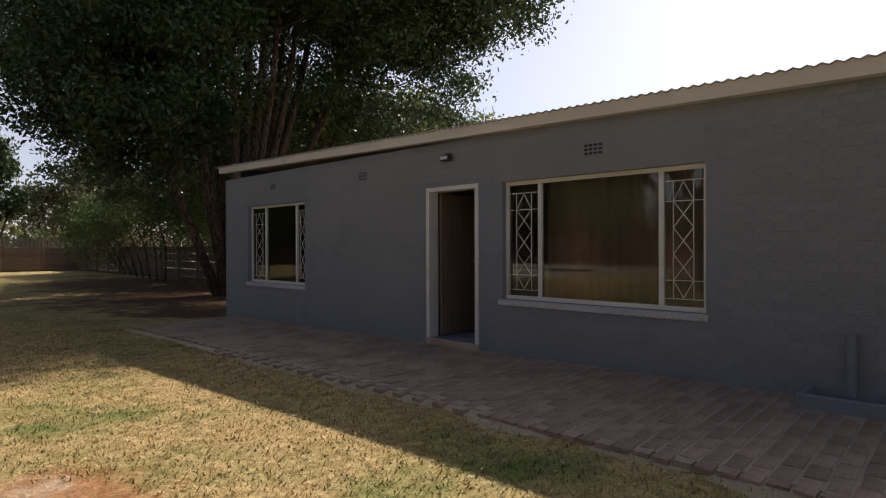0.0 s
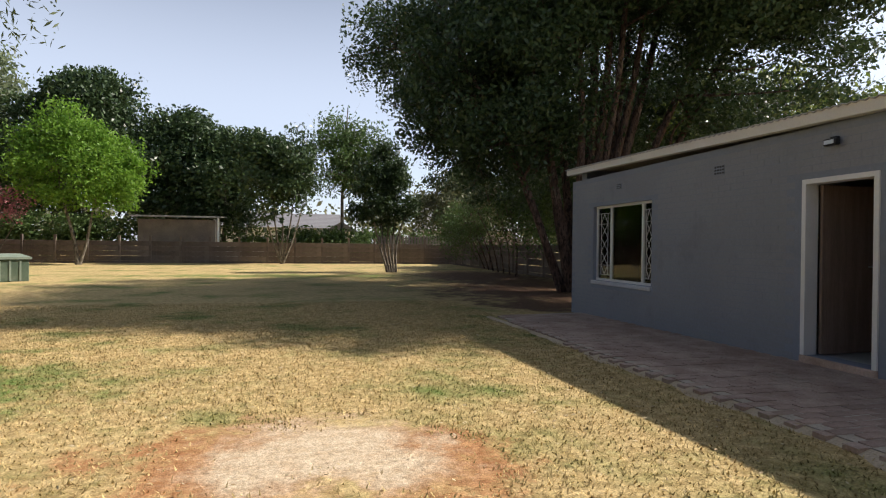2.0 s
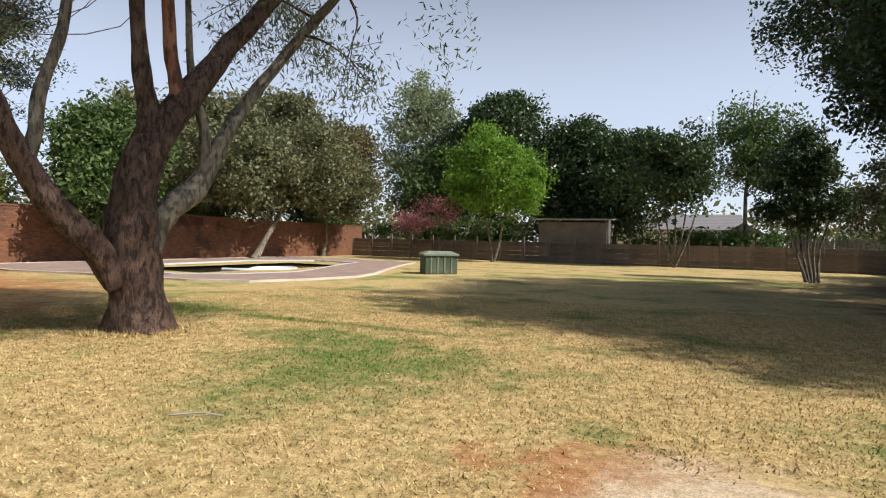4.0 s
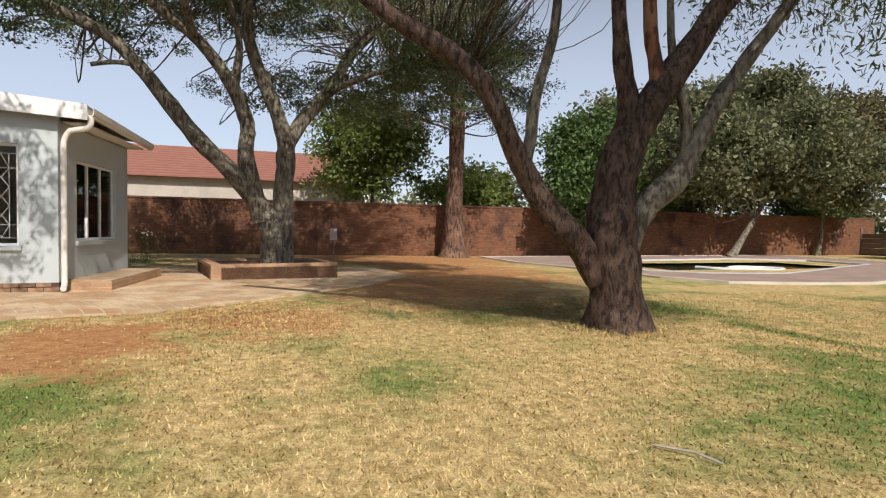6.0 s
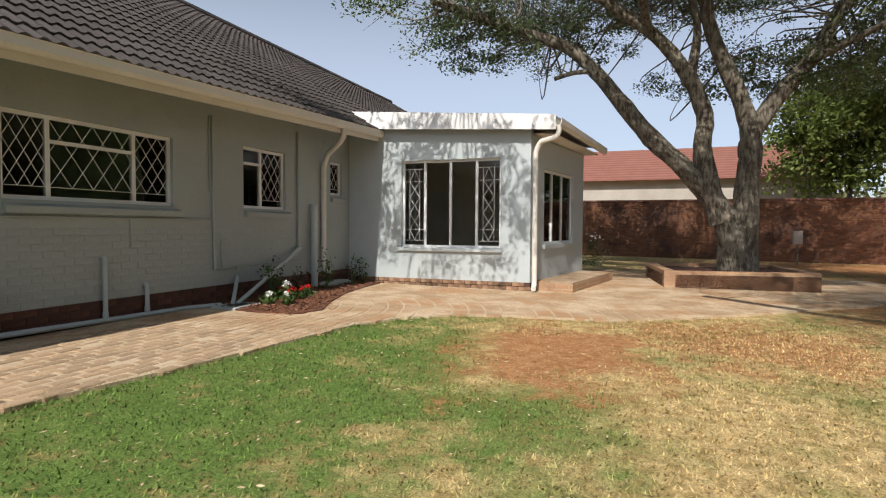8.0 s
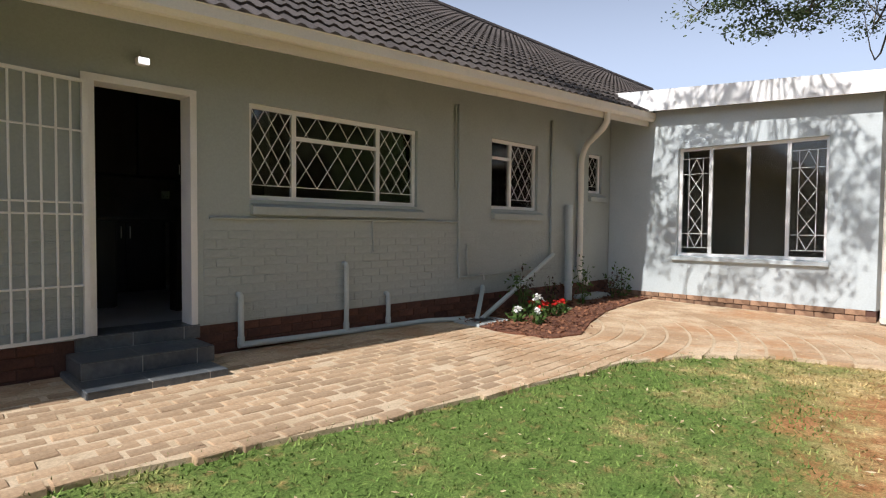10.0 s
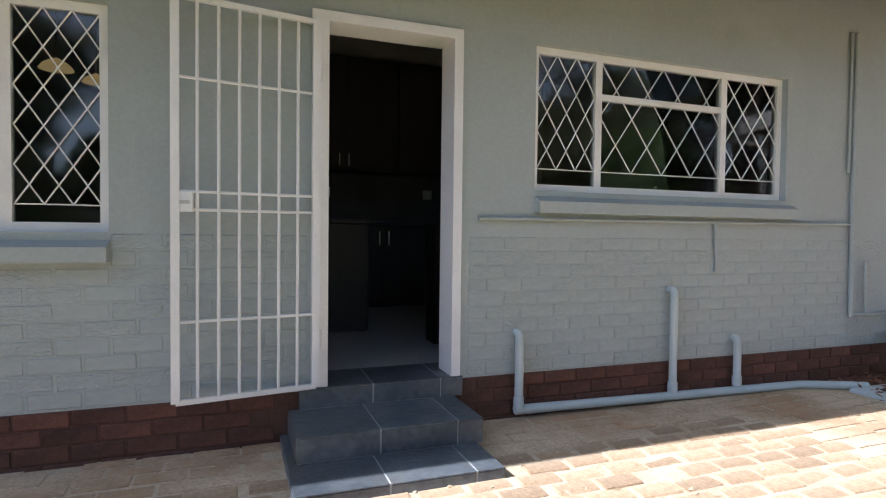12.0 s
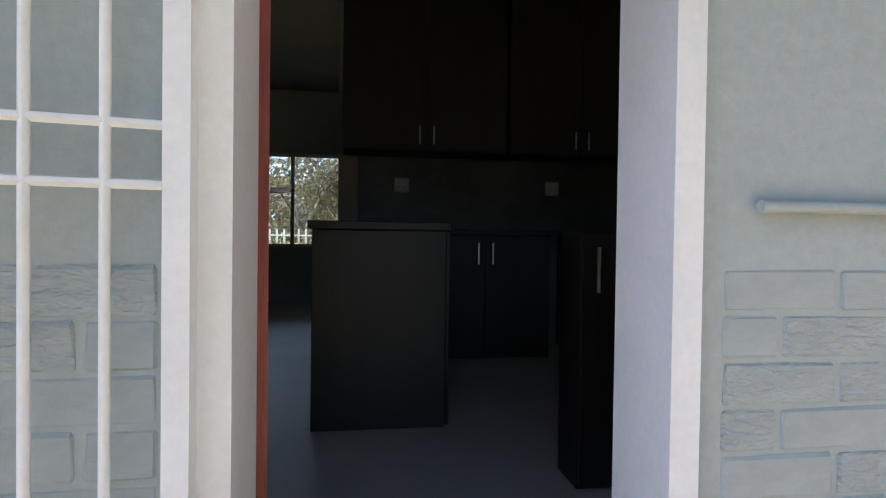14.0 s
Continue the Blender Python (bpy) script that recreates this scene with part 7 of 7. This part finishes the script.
# ---- grass ----
def grass():
    rng = np.random.default_rng(21)
    ob = tagged(new("lawn_grass"), "short dry kikuyu grass with green patches", "grass", kind="stuff")
    ORIGIN[ob.name] = (0, 0, 0)
    n = 420000
    # denser near the line that is walked
    x = rng.uniform(-9.5, 5.0, n)
    y = rng.uniform(-3.2, 15.0, n)
    keep = rng.uniform(size=n) < np.clip(1.25 - 0.085 * np.maximum(0, np.hypot((x + 0.8) / 1.1, y - 3.0) - 4.0), 0.12, 1)
    for cx, cy, rx, ry in SAND + RED_SOIL[:3]:
        d = np.hypot((x - cx) / rx, (y - cy) / ry) + 0.28 * np.sin(x * 5.1 + 1.3 * np.sin(y * 3.7)) * np.cos(y * 4.3 + x)
        keep &= (rng.uniform(size=n) < np.clip((d - 0.55) * 2.2, 0.04, 1))
    keep &= ~((x > 4.7) & (y < 11.3))
    x, y = x[keep], y[keep]
    edge_x = np.array([p[0] for p in EDGE[:11]][::-1])
    edge_y = np.array([p[1] for p in EDGE[:11]][::-1])
    lim = np.interp(x, edge_x, edge_y)
    ok = (y > lim - 0.07 + rng.normal(size=len(x)) * 0.05) & ~(np.hypot(x + 5.88, y - 6.66) < 0.42)
    x, y, brim = x[ok], y[ok], np.abs(y - lim)[ok] < 0.16
    n = len(x)
    a = rng.uniform(0, 2 * np.pi, n)
    lean = rng.uniform(0.5, 1.4, n)
    furrow = np.interp(x, [-6.8, -4.9, -3.7, -2.7, -1.9], [9.2, 8.75, 8.5, 8.3, 7.8])
    strip = (np.abs(y - furrow) < 0.12) & (x > -6.8) & (x < -1.9)
    ln = rng.uniform(0.015, 0.042, n) * np.where(strip, 2.0, 1.0) * np.where(brim, 1.8, 1.0) * np.where(np.hypot(x + 5.88, y - 6.66) < 0.75, 3.0, 1.0)
    w = rng.uniform(0.003, 0.0075, n)
    z = -0.012 * (np.clip(y, -8, 14) - 4) + 0.0
    dx, dy, dz = np.cos(a) * np.sin(lean) * ln, np.sin(a) * np.sin(lean) * ln, np.cos(lean) * ln
    px, py = -np.sin(a) * w, np.cos(a) * w
    bump = np.array([0.02 * noise.noise(Vector((u * 0.25, v * 0.25, 0))) for u, v in zip(x, y)])
    z = z + bump
    co = np.empty((n, 3, 3))
    co[:, 0] = np.stack([x - px, y - py, z], 1)
    co[:, 1] = np.stack([x + px, y + py, z], 1)
    co[:, 2] = np.stack([x + dx, y + dy, z + dz], 1)
    me = bpy.data.meshes.new("grass_blades")
    me.vertices.add(3 * n), me.loops.add(3 * n), me.polygons.add(n)
    me.vertices.foreach_set("co", co.ravel())
    me.loops.foreach_set("vertex_index", np.arange(3 * n, dtype=np.int32))
    me.polygons.foreach_set("loop_start", np.arange(0, 3 * n, 3, dtype=np.int32))
    me.update(calc_edges=True)
    me.materials.append(GRASS)
    b = new("grass_blades", me)
    b.parent = ob


grass()

# ---- bricks: painted wall, plinth, pavings ----
def brick_mesh(lx, h, depth, seed, material, name="brick", rough=0.0):
    r = random.Random(seed)
    bm = bmesh.new()
    bmesh.ops.create_cube(bm, size=1.0, matrix=Matrix.Diagonal((lx, depth, h, 1)))
    bmesh.ops.bevel(bm, geom=bm.edges[:], offset=0.005, segments=1, affect="EDGES", profile=0.5)
    g = Geo().take(bm)
    g.v = [(x + r.uniform(-1, 1) * rough, y + r.uniform(-1, 1) * rough, z + r.uniform(-1, 1) * rough) for x, y, z in g.v]
    me = g.mesh(name)
    me.materials.append(material)
    return me


painted = [brick_mesh(0.222, 0.0765, 0.03, i, SAGE_BRICK, rough=0.0018) for i in range(6)]
halves = [brick_mesh(0.106, 0.0765, 0.03, i + 50, SAGE_BRICK, rough=0.0018) for i in range(2)]
rest = Geo()
rb = random.Random(4)
ROWS_P, Z0P = 10, 0.415


def blocked(x0, x1, z0, z1):
    for a0, a1, b0, b1 in (KD, KW1, KW2, KW3, KW0):
        if x1 > a0 - 0.005 and x0 < a1 + 0.005 and z1 > b0 - 0.13 and z0 < b1:
            return True
    return False


for k in range(ROWS_P):
    z = Z0P + 0.0845 * k + 0.04
    x = 3.0 + (0.117 if k % 2 else 0)
    while x > -9.6:
        if not blocked(x - 0.222, x, z - 0.03, z + 0.03):
            c = x - 0.111
            if -7.1 < c < -0.75:
                piece("brick", painted[rb.randrange(6)], house_wall, (c, HY - 0.0105 + rb.uniform(-0.002, 0.002), z))
            else:
                rest.box(x - 0.230, HY - 0.003, z - 0.039, x, HY + 0.0025, z + 0.039)
        elif not blocked(x - 0.106, x, z - 0.03, z + 0.03):
            piece("brick", halves[0], house_wall, (x - 0.053, HY - 0.0105, z))
        elif not blocked(x - 0.222, x - 0.116, z - 0.03, z + 0.03):
            piece("brick", halves[1], house_wall, (x - 0.169, HY - 0.0105, z))
        x -= 0.2345
tagged(part("brick_courses", rest, SAGE_BRICK, house_wall), kind="stuff")

plinth = bpy.data.objects["plinth"]
reds = [brick_mesh(0.224, 0.074, 0.04, i + 100, RED_BRICK, rough=0.0015) for i in range(5)]
for k in range(4):
    z = 0.078 + 0.0845 * k + 0.035
    x = 2.0 + (0.117 if k % 2 else 0)
    while x > -11.1:
        if not (-3.95 < x - 0.111 < -2.78 and z > 0.02):
            piece("brick", reds[rb.randrange(5)], plinth, (x - 0.112, HY - 0.014 + rb.uniform(-0.002, 0.002), z))
        x -= 0.2345
ps = bpy.data.objects["plinth_sunroom"]
pales = [Geo().cham(-0.02, -0.112, -0.037, 0.02, 0.112, 0.037, 0.005).mesh("brick") for i in range(1)]
PALE_PLINTH = mat("brown_plinth_brick", (0.15, 0.085, 0.05), (0.29, 0.18, 0.11), 4.0, 50, 0.85, 0.5, vary=0.3)
pales[0].materials.append(PALE_PLINTH)
for k in range(3):
    y = SY0 + (0.117 if k % 2 else 0)
    while y < SY1 - 0.1:
        piece("brick", pales[0], ps, (SX - 0.01, y + 0.112, 0.045 + 0.084 * k))
        y += 0.2345

pav = [paver_mesh(0.222 - 0.006 * (i % 3), 0.110 - 0.004 * (i % 2), 0.05, i, PAVER) for i in range(6)]
joined = Geo()
row = 0
y = -4.76
while y < 6.3:
    x = 4.8 + (0.12 if row % 2 else 0) - 0.0
    while x > -17.2:
        xx, yy = x + rb.uniform(-0.012, 0.012), y + rb.uniform(-0.006, 0.006) + 0.05 * math.sin(x * 0.9) + 0.012 * math.sin(x * 4.1 + row)
        if xx > -7.05 and inside(xx, yy, PAVE_POLY) and not inside(xx, yy, BED) and not (xx < SX + 0.1 and yy < -0.5) and not inside(xx, yy, PP) and not (-3.9 < xx < -2.8 and yy < -4.06):
            z = ground_z(yy) - 0.0165 + rb.uniform(-0.003, 0.003)
            if -5.75 < xx < -1.7 and -4.35 < yy < -2.45:
                piece("paver", pav[rb.randrange(6)], paving, (xx, yy, z + rb.uniform(-0.004, 0.002)), rb.uniform(-0.05, 0.05))
            elif xx > -13 or yy > 0:
                joined.box(xx - 0.11, yy - 0.053, z, xx + 0.11, yy + 0.053, z + 0.049)
        x -= 0.236
    y += 0.1225
    row += 1
# rows laid in arcs round the inner corner
for k in range(58):
    rr = 1.0 + 0.236 * k
    n_arc = int(math.pi / 2 * rr / 0.119)
    for i in range(n_arc + 1):
        a = math.pi / 2 + i * math.pi / 2 / n_arc + rb.uniform(-0.004, 0.004) / rr
        xx, yy = -7.05 + rr * math.cos(a), -5.0 + rr * math.sin(a)
        if not inside(xx, yy, PAVE_POLY) or inside(xx, yy, BED) or (xx < SX + 0.1 and yy < -0.5) or inside(xx, yy, PP):
            continue
        z = ground_z(yy) + 0.0335 + rb.uniform(-0.003, 0.003)
        u, v = Vector((math.cos(a), math.sin(a))), Vector((-math.sin(a), math.cos(a)))
        c = Vector((xx, yy))
        poly = [c + u * p * 0.102 + v * q * 0.056 for p, q in ((-1, -1), (1, -1), (1, 1), (-1, 1))]
        joined.prism([(w.x, w.y) for w in poly], z - 0.045, z)
tagged(part("pavers", joined, PAVER, paving), kind="stuff")

OUT_PAVE = [(4.72, -6.0), (6.885, -6.0), (6.885, 11.6), (4.95, 11.3), (4.85, 8.0)]
op = setting("pavement_outbuilding", Geo().prism(OUT_PAVE, top_of(-0.1), top_of(0.03)), PAVER_DUST_DARK, "worn brown brick paving along the outbuilding", "paving")
edge = Geo()
re_ = random.Random(3)
xs = [4.74 + 0.05 * math.sin(i * 1.3) + re_.uniform(-0.03, 0.03) for i in range(90)]
for i in range(89):
    ya, yb = -6 + i * 0.195, -6 + (i + 1) * 0.195
    za, zb = ground_z(ya) + 0.012, ground_z(yb) + 0.012
    wa, wb = 0.10 + 0.05 * math.sin(i * 0.7), 0.10 + 0.05 * math.sin((i + 1) * 0.7)
    edge.quad((xs[i] - wa, ya, za - 0.02), (4.80, ya, za + 0.012), (4.80, yb, zb + 0.012), (xs[i + 1] - wb, yb, zb - 0.02))
setting("paving_edge", edge, PAVER_DUST, "crumbled sandy cement edge between paving and lawn", "paving edge")
pvd = [paver_mesh(0.226, 0.110, 0.05, i + 30, PAVER_DARK) for i in range(6)]
joined = Geo()
y, row = -5.8, 0
while y < 11.4:
    x = 6.83 - (0.118 if row % 2 else 0)
    while x > 4.75:
        if inside(x, y, OUT_PAVE) and not (x > OX - 0.45 and 1.05 < y < 1.66):
            z = ground_z(y) - 0.014 + rb.uniform(-0.004, 0.004)
            if 0.6 < y < 4.4:
                piece("paver", pvd[rb.randrange(6)], op, (x, y + rb.uniform(-0.004, 0.004), z), rb.uniform(-0.03, 0.03))
            else:
                joined.box(x - 0.112, y - 0.054, z, x + 0.112, y + 0.054, z + 0.049)
        x -= 0.238
    if row % 2 == 0 and y > -5.7 and y < 8.0:
        z = ground_z(y) - 0.014 + rb.uniform(-0.004, 0.004)
        joined.box(4.70 + rb.uniform(-0.01, 0.02), y - 0.054, z, 4.806, y + 0.054, z + 0.049)
    y += 0.124
    row += 1
tagged(part("pavers", joined, PAVER_DARK, op), kind="stuff")

# painted bricks of the outbuilding
OUT_BRICK = mat("blue_grey_painted_brick", (0.235, 0.25, 0.28), (0.26, 0.275, 0.305), 0.9, 26, 0.65, 0.6, fine_amt=0.08, vary=0.05, dirt=(0.205, 0.215, 0.24), depth=0.012)
ob_bricks = [Geo().cham(-0.012, -0.111, -0.0385, 0.012, 0.111, 0.0385, 0.004).mesh("brick") for i in range(3)]
for i, me in enumerate(ob_bricks):
    r_ = random.Random(i)
    for v in me.vertices:
        v.co += Vector((r_.uniform(-1, 1), r_.uniform(-1, 1), r_.uniform(-1, 1))) * 0.0012
    me.materials.append(OUT_BRICK)
rest = Geo()
for k in range(33):
    z = -0.12 + 0.0845 * k
    y = -1.5 + (0.117 if k % 2 else 0)
    while y < OY1 - 0.23:
        clear = z + 0.04 < 2.64 and not any(y + 0.222 > h[0] - 0.055 and y < h[1] + 0.055 and z + 0.04 > h[2] - 0.10 and z - 0.04 < h[3] + 0.005 for h in (DOOR_O, W2, W1))
        if clear:
            x = OX + 0.0095 + rb.uniform(-0.001, 0.001)
            if 0.25 < y < 2.35:
                piece("brick", ob_bricks[rb.randrange(3)], outb_wall, (x, y + 0.111, z))
            else:
                rest.box(OX - 0.0022 + rb.uniform(-0.0008, 0.0008), y - 0.003, z - 0.0385, OX + 0.01, y + 0.227, z + 0.0385)
        y += 0.2345
tagged(part("brick_courses", rest, OUT_BRICK, outb_wall), kind="stuff")
